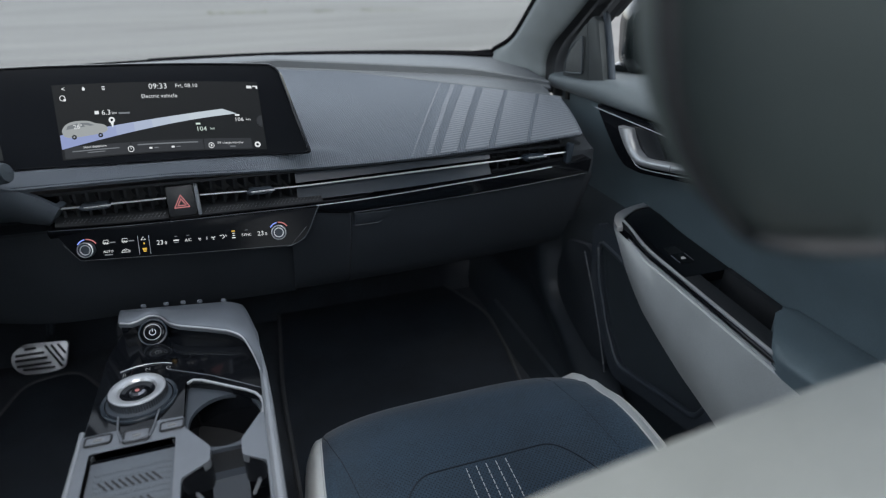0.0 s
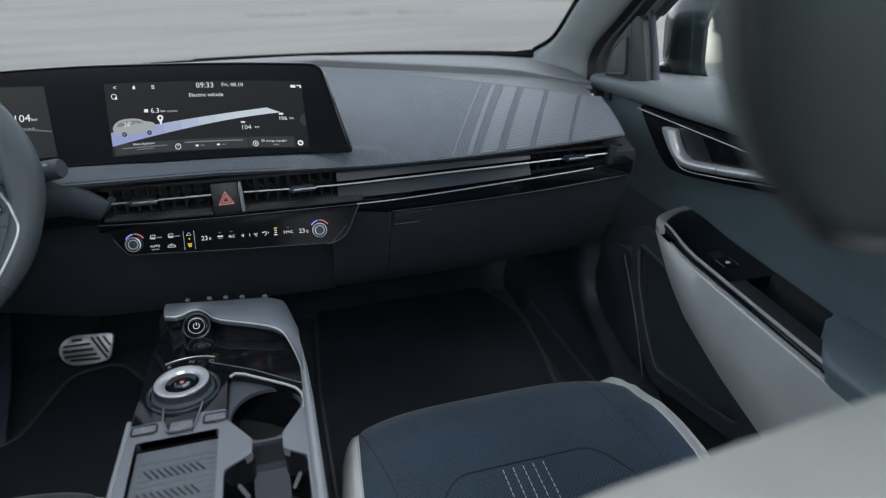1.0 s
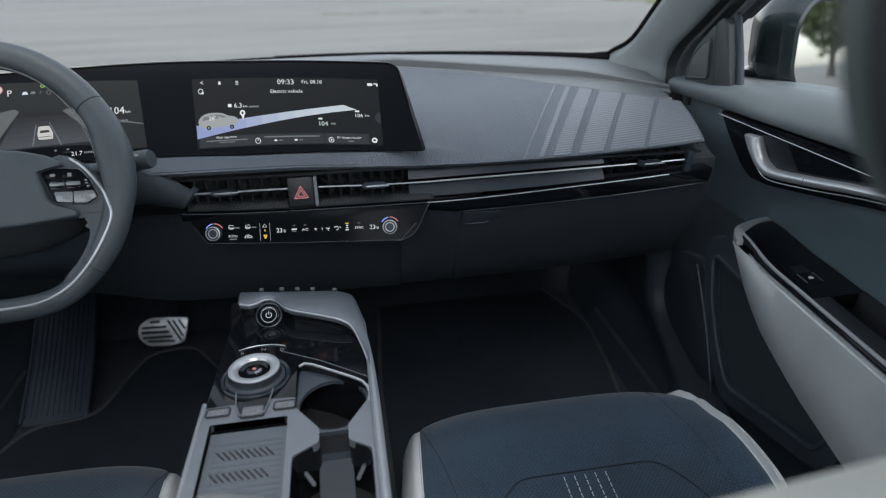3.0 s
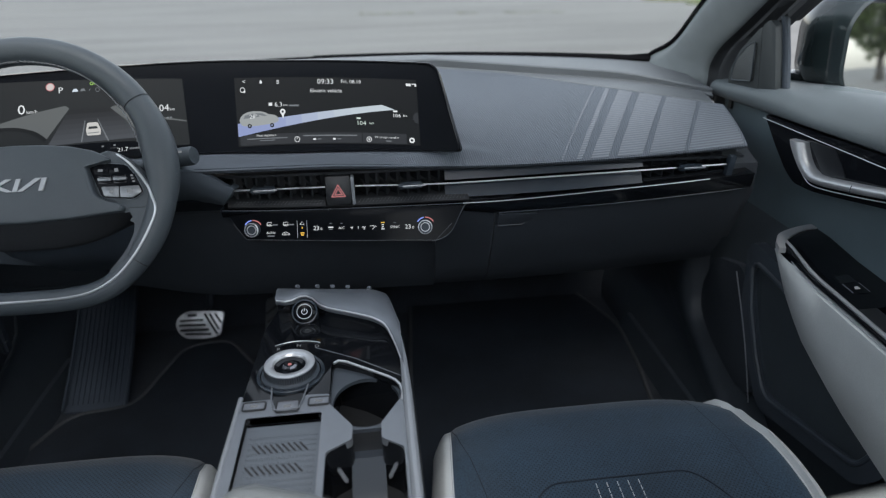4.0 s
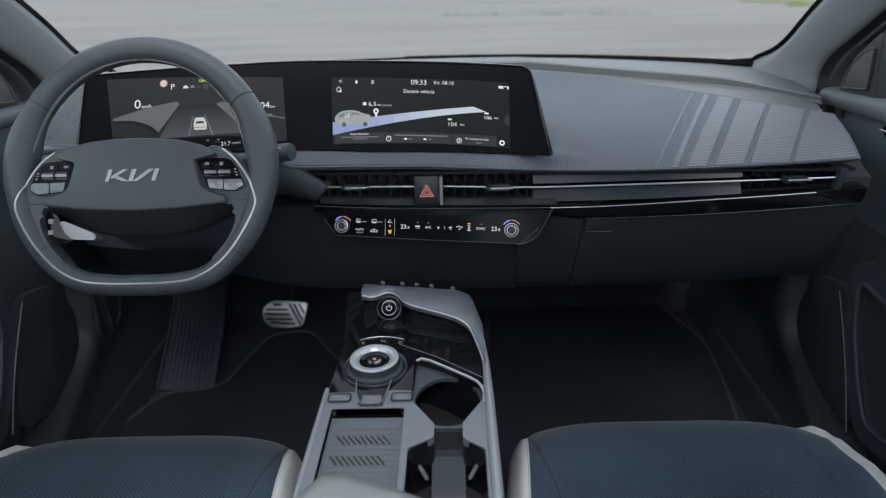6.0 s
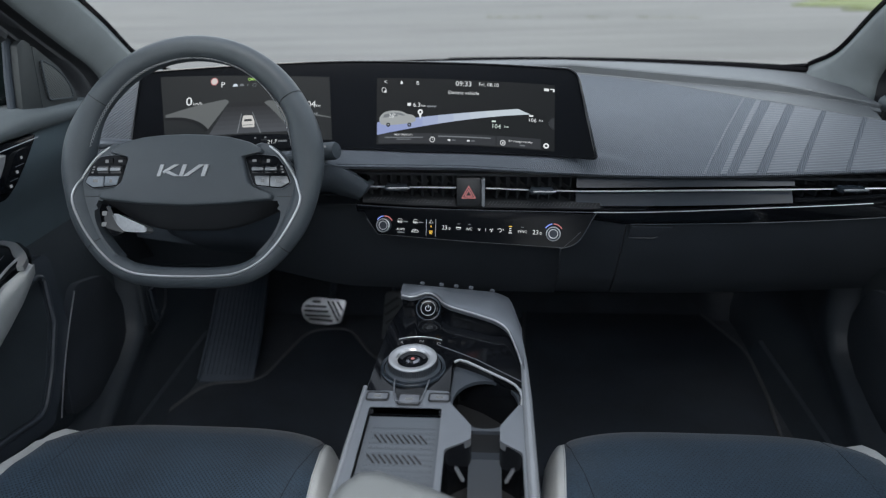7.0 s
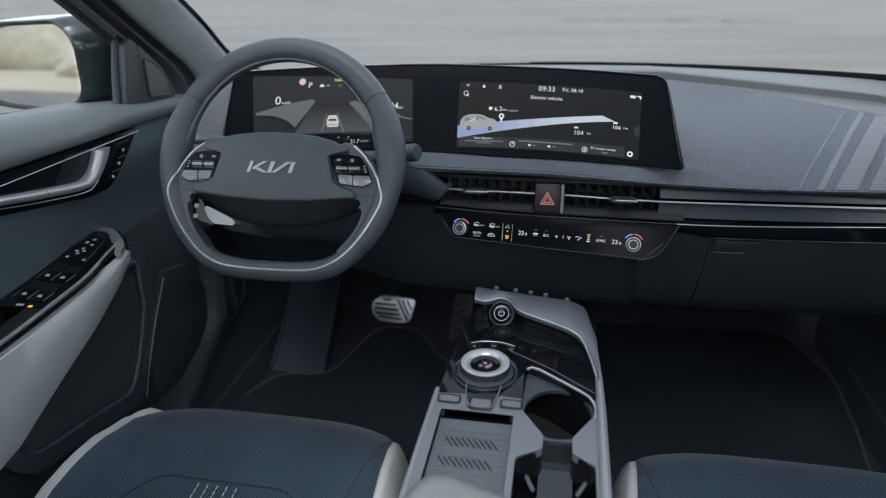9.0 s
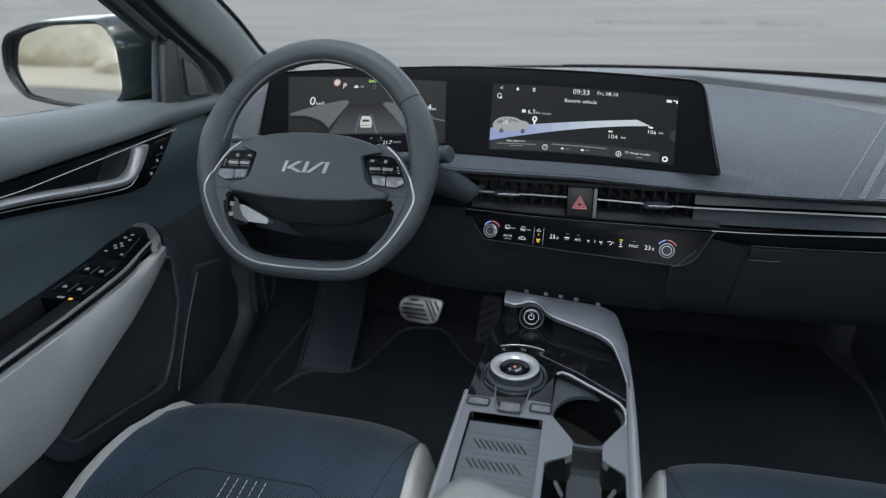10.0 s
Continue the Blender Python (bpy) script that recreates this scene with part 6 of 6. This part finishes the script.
        r = 0.1462 - 0.0034 * smooth01(0.4, 1.2, abs(t - math.pi / 2))
        for d in (1, -1):
            tube([wheel_at(r * math.cos(t), r * math.sin(t), 0.0078 + 0.0026 * d), wheel_at((r - 0.0004) * math.cos(t + s * 0.029), (r - 0.0004) * math.sin(t + s * 0.029), 0.0078 - 0.0026 * d)], 0.00055, 4, bm=bm)
    tagged(part("stitching", bm, THREAD, wheel, "pale cross stitching on the rim"), kind="stuff")
for t in (34, 146, -40, -140):
    a = radians(t)
    q = min(rim_line, key=lambda p: abs(math.atan2(p[1], p[0]) - a))
    nrm, rr = Vector((math.cos(a), math.sin(a))), rim_radius(*q) + 0.0002
    part("rim_seam", tube([wheel_at(q[0] + nrm.x * rr * math.cos(h), q[1] + nrm.y * rr * math.cos(h), rr * math.sin(h)) for h in (2 * math.pi * j / 20 for j in range(20))], 0.0006, 4, closed=True), RUBBER, wheel)


def hub_skin(outline, levels, f=hub_at):
    rows = [[f(a * k, (b + 0.005) * k - 0.005, w) for a, b in outline] for w, k in levels]
    return loft(rows, ring=True, caps=True)


def low_crease(a):
    return -0.0575 + 0.9 * max(0, abs(a) - 0.02) ** 2


def low_foot(a):
    return -0.0895 + 3.3 * max(0, abs(a) - 0.02) ** 2


rows = []
for t, w in ((0.0, 0.0190), (0.06, 0.0165), (0.5, 0.002), (0.9, -0.010), (1.0, -0.016), (0.96, -0.024), (0.5, -0.05)):
    rows.append([wheel_at(a, low_crease(a) + 0.001 + (low_foot(a) - low_crease(a)) * t, w - 0.006 * (a / 0.12) ** 2) for a in (-0.1195 + 0.239 * k / 30 for k in range(31))])
part("lower_hub", sheet(rows, 0.003), RUBBER, wheel, "dark lower lip of the hub", angle=50)
side = [(0.030, 0.0372), (0.060, 0.0342), (0.088, 0.0272), (0.104, 0.0180), (0.1055, 0.0140), (0.079, 0.0072), (0.0815, -0.005), (0.088, -0.0275), (0.098, -0.0350), (0.1200, -0.0425), (0.1185, -0.0495), (0.060, -0.0560)]
crown = rounded([(0.0, 0.0382)] + side + [(0.0, -0.0585)] + [(-a, b) for a, b in side[::-1]], 0.0045, 4)
dome = lambda a, b: 0.0206 + 0.0040 * max(0, 1 - (a / 0.118) ** 2) * max(0, 1 - ((b + 0.010) / 0.058) ** 2)
rows = []
for k, drop in ((1.0, 0.019), (1.0, 0.0048), (0.993, 0.0024), (0.982, 0.0010), (0.965, 0.0003), (0.94, 0.0), (0.90, 0.0), (0.8, 0.0), (0.65, 0.0), (0.5, 0.0), (0.35, 0.0), (0.2, 0.0), (0.05, 0.0)):
    rows.append([wheel_at(a * k, (b + 0.005) * k - 0.005, dome(a * k, (b + 0.005) * k - 0.005) - drop) for a, b in crown])
part("airbag_cover", loft(rows, ring=True, caps=True), LEATHER, wheel, "dark padded airbag cover", angle=70)
SWITCH = material("grey_switch", (0.15, 0.17, 0.19), 0.32, 0.3, 0.03, 1500, 0, 0.03)
CLEAR = material("pale_silver_switch", (0.24, 0.25, 0.26), 0.3, 0.4, 0.1, 300, 0, 0.3)
for s in (1, -1):
    # leather spoke, wide at the hub and running down along the rim
    outer = [(0.098, 0.0285), (0.114, 0.0245), (0.130, 0.0110), (0.1455, -0.009), (0.156, -0.0310), (0.160, -0.050), (0.150, -0.0755), (0.131, -0.1065), (0.1055, -0.1325)]
    inner = [(0.094, -0.1245), (0.1140, -0.1020), (0.1265, -0.0795), (0.1290, -0.0640), (0.1255, -0.0530), (0.1180, -0.0450), (0.086, -0.0400), (0.074, 0.0), (0.080, 0.022)]
    arm = [(q.x * s, q.y) for q in spline([(a, b, 0) for a, b in outer], 3)] + [(q.x * s, q.y) for q in spline([(a, b, 0) for a, b in inner], 3)]
    spoke = part("spoke", plate(arm, wheel_at, -0.014, 0.0105, bevel=0.0045, seg=3), LEATHER, wheel, "dark leather spoke", angle=60)
    part("spoke_seam", tube([wheel_at(s * a, -0.0445 - 0.02 * (a - 0.124), 0.0107) for a in (0.124, 0.140, 0.155)], 0.0004, 4), RUBBER, spoke)
    blk = rounded([(s * 0.0790, 0.0105), (s * 0.1040, 0.0112), (s * 0.1235, 0.0090), (s * 0.135, -0.0070), (s * 0.1435, -0.0262), (s * 0.131, -0.0345), (s * 0.0935, -0.0305), (s * 0.0835, -0.004)], 0.003)
    block = part("switch_block", plate(blk, wheel_at, 0.006, 0.0135, bevel=0.0012), GLASS_BLACK, wheel, "gloss black switch block")
    part("block_edge", tube([wheel_at(u, v, 0.0128) for u, v in blk], 0.0006, 6, closed=True), BUTTON, block)
    for poly, h, mt in ((((0.0835, 0.0070), (0.1020, 0.0075), (0.1020, -0.0010), (0.0855, -0.0010)), 0.0008, GLASS_BLACK), (((0.1035, 0.0075), (0.1200, 0.0060), (0.1255, -0.0010), (0.1035, -0.0010)), 0.0008, GLASS_BLACK),
                        (((0.0865, -0.0025), (0.1330, -0.0025), (0.1375, -0.0155), (0.0895, -0.0155)), 0.0006, GLASS_BLACK),
                        (((0.0935, -0.0175), (0.1140, -0.0180), (0.1140, -0.0312), (0.0965, -0.0290)), 0.0014, SWITCH if s < 0 else CLEAR), (((0.1155, -0.0180), (0.1375, -0.0180), (0.1410, -0.0262), (0.1300, -0.0325), (0.1155, -0.0314)), 0.0014, SWITCH if s < 0 else CLEAR)):
        part("switch", plate(rounded([(s * u, v) for u, v in poly], 0.0012), wheel_at, 0.013, 0.0135 + h, bevel=0.0004), mt, block)
    for u0, u1 in ((0.0905, 0.1060), (0.1085, 0.1240)):
        for v0, v1, h, mt in ((-0.0062, -0.0038, 0.0010, GLOSS), (-0.0105, -0.0066, 0.0030, CLEAR), (-0.0140, -0.0112, 0.0012, GLOSS)):
            part("roller", plate(rounded([(s * u0, v0), (s * u1, v0), (s * u1, v1), (s * u0, v1)], 0.0008), wheel_at, 0.0135, 0.0142 + h, bevel=0.0005), mt, block, "silver thumb roller" if mt is CLEAR else "")
    for u, v, w, h in ((0.093, 0.003, 0.0028, 0.0016), (0.112, 0.0027, 0.0022, 0.0022), (0.105, -0.0240, 0.0018, 0.0022), (0.127, -0.0240, 0.0034, 0.0020), (0.130, -0.0050, 0.0014, 0.0010), (0.1308, -0.0086, 0.0016, 0.0006), (0.132, -0.0125, 0.0014, 0.0010)):
        part("switch_mark", plate([(s * (u - w), v - h), (s * (u + w), v - h), (s * (u + w), v + h), (s * (u - w), v + h)], wheel_at, 0.0138, 0.0152 if v < -0.015 else 0.01465), DIM, block)
mode = part("mode_switch", plate(rounded([(-0.1320, -0.0500), (-0.1130, -0.0590), (-0.1080, -0.0690), (-0.0900, -0.0910), (-0.1060, -0.0980), (-0.1245, -0.0820)], 0.003), wheel_at, -0.015, 0.0, bevel=0.001), GLOSS, wheel, "gloss black mode switch")
part("drive_mode_lever", plate(rounded([(-0.1085, -0.0680), (-0.1010, -0.0672), (-0.0590, -0.0850), (-0.0572, -0.0905), (-0.0620, -0.0930), (-0.0900, -0.0915), (-0.1000, -0.0830)], 0.0025), wheel_at, -0.012, 0.004, bevel=0.0028), CLEAR, wheel, "pale silver drive mode button")
for v in (-0.0665, -0.0815):
    part("mode_mark", plate(rounded([(-0.1245, v - 0.003), (-0.1185, v - 0.003), (-0.1175, v + 0.003), (-0.1245, v + 0.003)], 0.001), wheel_at, 0.0, 0.0008), DIM, mode)
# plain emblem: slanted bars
for poly in (((-0.0350, -0.0197), (-0.0300, -0.0197), (-0.0250, -0.0042), (-0.0300, -0.0042)), ((-0.0275, -0.0135), (-0.0115, -0.0042), (-0.0045, -0.0042), (-0.0255, -0.0160)), ((-0.0235, -0.0150), (-0.0185, -0.0125), (-0.0035, -0.0197), (-0.0115, -0.0197)),
             ((-0.0045, -0.0197), (0.0010, -0.0197), (0.0062, -0.0042), (0.0008, -0.0042)), ((0.0010, -0.0197), (0.0075, -0.0197), (0.0300, -0.0042), (0.0225, -0.0042)), ((0.0255, -0.0197), (0.0308, -0.0197), (0.0360, -0.0042), (0.0300, -0.0042))):
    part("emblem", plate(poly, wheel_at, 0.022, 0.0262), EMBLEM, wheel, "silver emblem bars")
column = part("column_shroud", hub_skin(rounded([(-0.075, 0.045), (0.075, 0.045), (0.085, -0.03), (0.05, -0.085), (-0.05, -0.085), (-0.085, -0.03)], 0.02), ((-0.03, 0.9), (-0.05, 1.05), (-0.13, 1.15), (-0.20, 1.2))), LOWER, wheel, "black steering column shroud")
st = tube([WC + Vector((0.05, 0.075, -0.03)), WC + Vector((0.145, 0.090, -0.012)), WC + Vector((0.165, 0.093, -0.008))], [0.008, 0.009, 0.011], 12)
stalk = part("gear_stalk", st, SOFT, wheel, "dark stalk beside the wheel")
part("stalk_knob", lathe([(0.009, -0.004), (0.0125, 0.0), (0.0132, 0.006), (0.0132, 0.030), (0.0115, 0.034), (0.0, 0.035)], Matrix.Translation(WC + Vector((0.150, 0.090, -0.010))) @ Matrix.Rotation(radians(-18), 4, "Z") @ Matrix.Rotation(radians(80), 4, "Y"), 28), SOFT, wheel, "round end of the stalk")
for du, dw, a, b in ((0.0, 0.0, 0.0028, 0.0016), (0.009, -0.0024, 0.0034, 0.0010)):
    part("stalk_mark", box((-0.2026 + du, 0.868, 1.0004 + dw), (a * 2, 0.001, b * 2), 0.0004), DIM, stalk)
part("left_stalk", tube([WC + Vector((-0.05, 0.07, 0.004)), WC + Vector((-0.145, 0.075, 0.009)), WC + Vector((-0.182, 0.075, 0.010))], [0.0065, 0.008, 0.0085], 12), SILVER, wheel, "satin grey indicator stalk")


# ---- seats ----
SEAT_LINE = ((0.0, 0.715, 0.42), (0.10, 0.728, 0.54), (0.17, 0.724, 0.600), (0.23, 0.706, 0.634), (0.30, 0.670, 0.650), (0.40, 0.605, 0.653), (0.55, 0.500, 0.640), (0.75, 0.350, 0.600), (1.0, 0.170, 0.58))


def seat_point(cx, dz, a, b, lift=0.0):
    """The cushion's skin: a across (-1..1), b from the front foot (0) over the top to the back (1)."""
    y = lerp_rows(tuple((t, p) for t, p, _ in SEAT_LINE), b)
    z = lerp_rows(tuple((t, q) for t, _, q in SEAT_LINE), b)
    hw = 0.222 + 0.018 * smooth01(0.15, 0.60, b)
    e = abs(a)
    x = cx + hw * a
    rise = 0.020 * smooth01(0.55, 0.9, e) * smooth01(0.25, 0.5, b)
    drop = 0.0 if e < 0.90 else 0.16 * ((e - 0.90) / 0.22) ** 2
    back = 0.045 * e ** 4 * (1 - smooth01(0.25, 0.6, b))
    if a * cx > 0:      # the bolster towards the door is a little narrower
        x -= math.copysign(0.010 * smooth01(0.6, 1.0, e) * smooth01(0.15, 0.4, b), a)
    if e > 1.0:
        x -= math.copysign(hw * 0.7 * (e - 1.0), a)
    crease = -0.004 * math.exp(-((e - (0.925 if a * cx > 0 else 0.885)) / 0.02) ** 2)
    return Vector((x, y - back, z + dz + rise - drop + crease + lift))


def front_seat(cx, dz, passenger):
    seat = thing("front_seat", "navy suede front seat with pale grey leather bolsters" + ("" if passenger else " at the wheel"), "car seat", "front seats")
    bs = [k / 40 for k in range(41)]
    def lim(s, b):
        """Where suede meets leather: the pale bolster tapers away over the front edge."""
        return 0.925 - 0.16 * smooth01(0.29, 0.11, b) if s * cx > 0 else 0.885 - 0.09 * smooth01(0.24, 0.10, b)

    rows = [[seat_point(cx, dz, -lim(-1, b) + (lim(1, b) + lim(-1, b)) * j / 44, b) for j in range(45)] for b in bs]
    part("cushion", sheet(rows, 0.01), SUEDE, seat, "navy perforated suede cushion", angle=60)
    for s in (1, -1):
        rows = [[seat_point(cx, dz, s * (lim(s, b) + (1.12 - lim(s, b)) * j / 14), b) for j in range(15)] for b in bs]
        part("bolster", sheet(rows, 0.01), SEATLIGHT, seat, "pale grey leather side bolster", angle=60)
        part("piping", tube([seat_point(cx, dz, s * lim(s, b), b, 0.0005) for b in (0.16 + 0.8 * k / 40 for k in range(41))], 0.0012, 6), SEATLIGHT, seat)
    # seams: a broad arch, a side seam each, and four rows of pale stitches
    arch = [seat_point(cx, dz, a, 0.475 + 0.16 * smooth01(0.30, 0.72, abs(a)) ** 1.5, 0.0006) for a in (-0.70 + 1.4 * k / 40 for k in range(41))]
    part("seam", tube(arch, 0.0011, 6), SEAM, seat)
    for s in (1, -1):
        inner_side = s * cx < 0
        part("seam", tube([seat_point(cx, dz, s * ((0.87 - 0.19 * smooth01(0.22, 0.60, b)) if inner_side else (0.66 + 0.08 * smooth01(0.2, 0.7, b))), b, 0.0001) for b in (0.24 + 0.5 * k / 24 for k in range(25))], 0.0006 if inner_side else 0.0004, 6), SEAM, seat)
    for j in range(5):
        bm = bmesh.new()
        a0 = -0.135 + 0.057 * j
        for k in range(34):
            b = 0.485 + 0.012 * k
            tube([seat_point(cx, dz, a0, b, 0.0012), seat_point(cx, dz, a0, b + 0.0085, 0.0010)], 0.00058, 4, bm=bm)
        part("stitch_row", bm, STITCH, seat, "row of pale stitches")
    # seat base and backrest with headrest
    part("seat_base", box((cx, 0.40, 0.48), (0.40, 0.50, 0.16), 0.03), LOWER, seat, "black seat base")
    s, y1 = (1, 0.17) if passenger else (-1, 0.065)
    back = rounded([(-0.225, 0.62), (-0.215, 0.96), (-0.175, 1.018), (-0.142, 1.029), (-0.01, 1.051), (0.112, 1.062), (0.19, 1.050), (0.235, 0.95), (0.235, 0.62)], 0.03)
    part("backrest", plate(back, lambda u, v, w: Vector((cx + s * u, y1 - w + 0.12 * (1.03 - v) * (1 - w / 0.1), v + dz)), 0.0, 0.10, bevel=0.03, seg=4), BACKSHADE, seat, "pale grey leather backrest with shade in its colour", angle=70)
    rows = []
    for k in range(13):
        t = k / 12
        h = math.sin(math.pi * (0.08 + 0.84 * t)) ** 0.35
        row = []
        for j in range(28):
            a = 2 * math.pi * j / 28
            u = math.copysign(abs(math.cos(a)) ** 0.6, math.cos(a))
            v = math.copysign(abs(math.sin(a)) ** 0.6, math.sin(a))
            row.append((cx + 0.003 + 0.130 * h * u, (0.140 if passenger else 0.04) - 0.005 * t + 0.032 * h * v + 0.012 * u * u, 1.156 + 0.204 * t + dz))
        rows.append(row)
    part("headrest", loft(rows, ring=True, caps=True), HEAD, seat, "dark leather headrest", angle=60)
    # skin over the front half, coloured paler to stand for light falling on it
    front = [[(cx + 0.003 + (x - cx - 0.003) * 1.012, y + 0.0012, z) for x, y, z in row[0:15]] for row in rows[1:]]
    part("headrest_front", sheet(front, 0.002), HEADLIT, seat, "front of the headrest, windscreen light put into its colour", angle=60)
    part("headrest_seam", tube([row[14] for row in rows[::-1]] + [rows[0][j] for j in range(15, 28)] + [row[0] for row in rows], 0.0035, 6), RUBBER, seat)
    for s in (1, -1):
        part("headrest_post", tube([(cx + 0.072 + 0.015 * s, 0.13 if passenger else 0.035, 1.02 + dz), (cx + 0.072 + 0.015 * s, 0.135 if passenger else 0.04, 1.17 + dz)], 0.006, 8), CHROME, seat)
    return seat


front_seat(0.338, 0.0, True)
front_seat(-0.393, -0.014, False)


# ---- footwells ----
def floor_mat(name_label, outline):
    t = thing("floor_mat", name_label, "floor mat", "floor mats")
    part("mat", plate(rounded(outline, 0.04), flat, FLOOR - 0.002, FLOOR + 0.010, bevel=0.003), MAT, t, "black carpet mat")
    part("binding", tube([(u, v, FLOOR + 0.009) for u, v in rounded(outline, 0.04)], 0.0045, 6, closed=True), MATEDGE, t, "dark stitched edge")
    return t


MATEDGE = material("mat_edge", (0.070, 0.076, 0.084), 0.8, 0, 0.3, 400, 0.4, 0.1)
floor_mat("black carpet floor mat under the pedals", [(-0.68, 0.45), (-0.17, 0.45), (-0.17, 1.15), (-0.235, 1.20), (-0.318, 1.324), (-0.418, 1.305), (-0.47, 1.10), (-0.59, 1.086), (-0.66, 0.92)])
floor_mat("black carpet floor mat on the passenger side", [(0.105, 0.45), (0.60, 0.45), (0.588, 0.962), (0.610, 1.08), (0.626, 1.249), (0.55, 1.47), (0.13, 1.47), (0.105, 1.10)])
rest = thing("foot_rest", "black ribbed rubber foot rest", "foot rest")
rows = [[(x + dx, y, z) for x, dx in ((-0.612, -0.045 * t), (-0.55, -0.045 * t), (-0.490, -0.045 * t))] for t, y, z in ((0, 1.10, FLOOR + 0.006), (0.4, 1.24, 0.45), (1, 1.42, 0.53))]
FOOT = material("foot_rest_rubber", (0.055, 0.072, 0.098), 0.55, 0, 0.1, 600, 0.2, 0.1)
part("foot_plate", sheet(rows, 0.014), FOOT, rest, "dark rubber foot plate")
for x in (-0.612, -0.488):
    part("side_rim", tube([(x - 0.045 * t, y, z + 0.003) for t, y, z in ((0.0, 1.10, FLOOR + 0.008), (0.4, 1.24, 0.452), (1, 1.42, 0.532))], 0.0035, 6), FOOT, rest, "raised edge of the foot plate")
for k in range(12):
    x = -0.607 + 0.0103 * k
    part("rib", tube([(x - 0.045 * t, y, z + 0.002) for t, y, z in ((0.05, 1.115, FLOOR + 0.010), (0.4, 1.24, 0.452), (0.95, 1.405, 0.525))], 0.0013, 5), FOOT, rest)


def pedal(name, label, outline, origin, tilt, bars, group, face=SATIN, face_label="brushed metal pedal plate"):
    t = thing(name, label, "pedal", group)
    rot = Matrix.Translation(origin) @ Matrix.Rotation(radians(tilt), 4, "X")
    f = lambda u, v, w: rot @ Vector((u, v, w))
    part("pedal_plate", plate(rounded(outline, 0.010), f, -0.008, 0.0, bevel=0.002), face, t, face_label)
    for a, b in bars:
        part("rubber_bar", tube([f(*a, 0.0015), f(*b, 0.0015)], 0.0026, 6), RUBBER, t)
    part("pedal_arm", tube([f(0, 0.02, -0.01), f(0.0, 0.05, -0.06), f(0.0, 0.20, -0.10)], 0.009, 8), LOWER, t, "black pedal arm")


pedal("brake_pedal", "brushed metal brake pedal with black rubber bars", [(-0.0636, 0.0119), (-0.0589, 0.0268), (-0.0380, 0.0421), (0.0484, 0.0357), (0.0351, -0.0204), (0.0047, -0.0246), (-0.0437, -0.0217), (-0.0589, -0.0055)], (-0.361, 1.292, 0.456), 62,
      [((-0.0351, 0.0314), (-0.0152, 0.0310)), ((-0.0532, 0.0204), (-0.0009, 0.0191)), ((-0.0551, 0.0098), (0.0038, 0.0072)), ((-0.0532, -0.0021), (0.0095, -0.0043)), ((-0.0427, -0.0106), (0.0152, -0.0153)), ((0.0029, 0.0332), (0.0294, -0.0162)), ((0.0142, 0.0323), (0.0333, -0.0055)), ((0.0266, 0.0323), (0.0389, 0.0098))], "pedals")
pedal("accelerator_pedal", "dark metal accelerator pedal with slanted rubber bars", [(-0.032, -0.075), (0.026, -0.06), (0.030, 0.065), (-0.016, 0.065)], (-0.200, 1.30, 0.445), 78,
      [((-0.018, -0.058 + 0.022 * k), (0.016, -0.034 + 0.022 * k)) for k in range(5)], "pedals", KNURL, "dark metal pedal plate")
def kick_rear(h):
    """Rear edge of the kick panel: upright, then sweeping back along the door step."""
    return lerp_rows(((0.0, 0.52), (0.12, 0.66), (0.22, 0.80), (0.30, 0.90), (0.38, 0.975), (0.47, 1.02), (0.74, 1.05), (1.0, 1.06)), h)


def kick_x(y, h):
    d = y - kick_rear(h)
    return 0.637 + 0.063 * smooth01(0, 0.35, h) - (0.018 * smooth01(0.22, 0.06, d) - 0.065 * smooth01(0.05, -0.005, d)) * smooth01(0.02, 0.25, h)


for s in (1, -1):
    rows = []
    for k in range(31):
        u = k / 30
        rows.append([(s * kick_x(y, h), y, FLOOR + 0.36 * h) for h, y in ((j / 16, 1.62 + (kick_rear(j / 16) - 1.62) * (1 - (1 - u) ** 1.6)) for j in range(17))])
    k = part("kick_panel", sheet(rows, 0.008), KICK, angle=60)
    tagged(k, "dark plastic kick panel beside the footwell", "kick panel", "kick panels", kind="structure")
    rows = [[(s * x, y, z) for x, z in ((0.62, FLOOR), (0.645, 0.43), (0.69, 0.44), (0.74, 0.42))] for y in (1.25, 1.0, 0.6, 0.0, -0.5)]
    k = part("door_step", sheet(rows, 0.008), LOWER)
    tagged(k, "black door step trim", "door step", kind="structure")
release = thing("bonnet_release", "dark bonnet release lever on the kick panel", "lever")
scoop = [(1.092, 0.665), (1.080, 0.61), (1.072, 0.56), (1.078, 0.530), (1.105, 0.520), (1.145, 0.526), (1.178, 0.546), (1.193, 0.585), (1.195, 0.665)]
on_kick = lambda y, z, off=0.0: (-kick_x(y, (z - FLOOR) / 0.36) + off, y, z)
part("recess_rim", tube([on_kick(y, z, 0.001) for y, z in scoop], 0.0045, 8), SOFT, release, "rounded rim of the lever recess")
part("lever", box(on_kick(1.112, 0.588, 0.004), (0.014, 0.026, 0.085), 0.006), LOWER, release)
part("lever_mark", box(on_kick(1.106, 0.574, 0.0115), (0.001, 0.008, 0.003)), BUTTON, release)
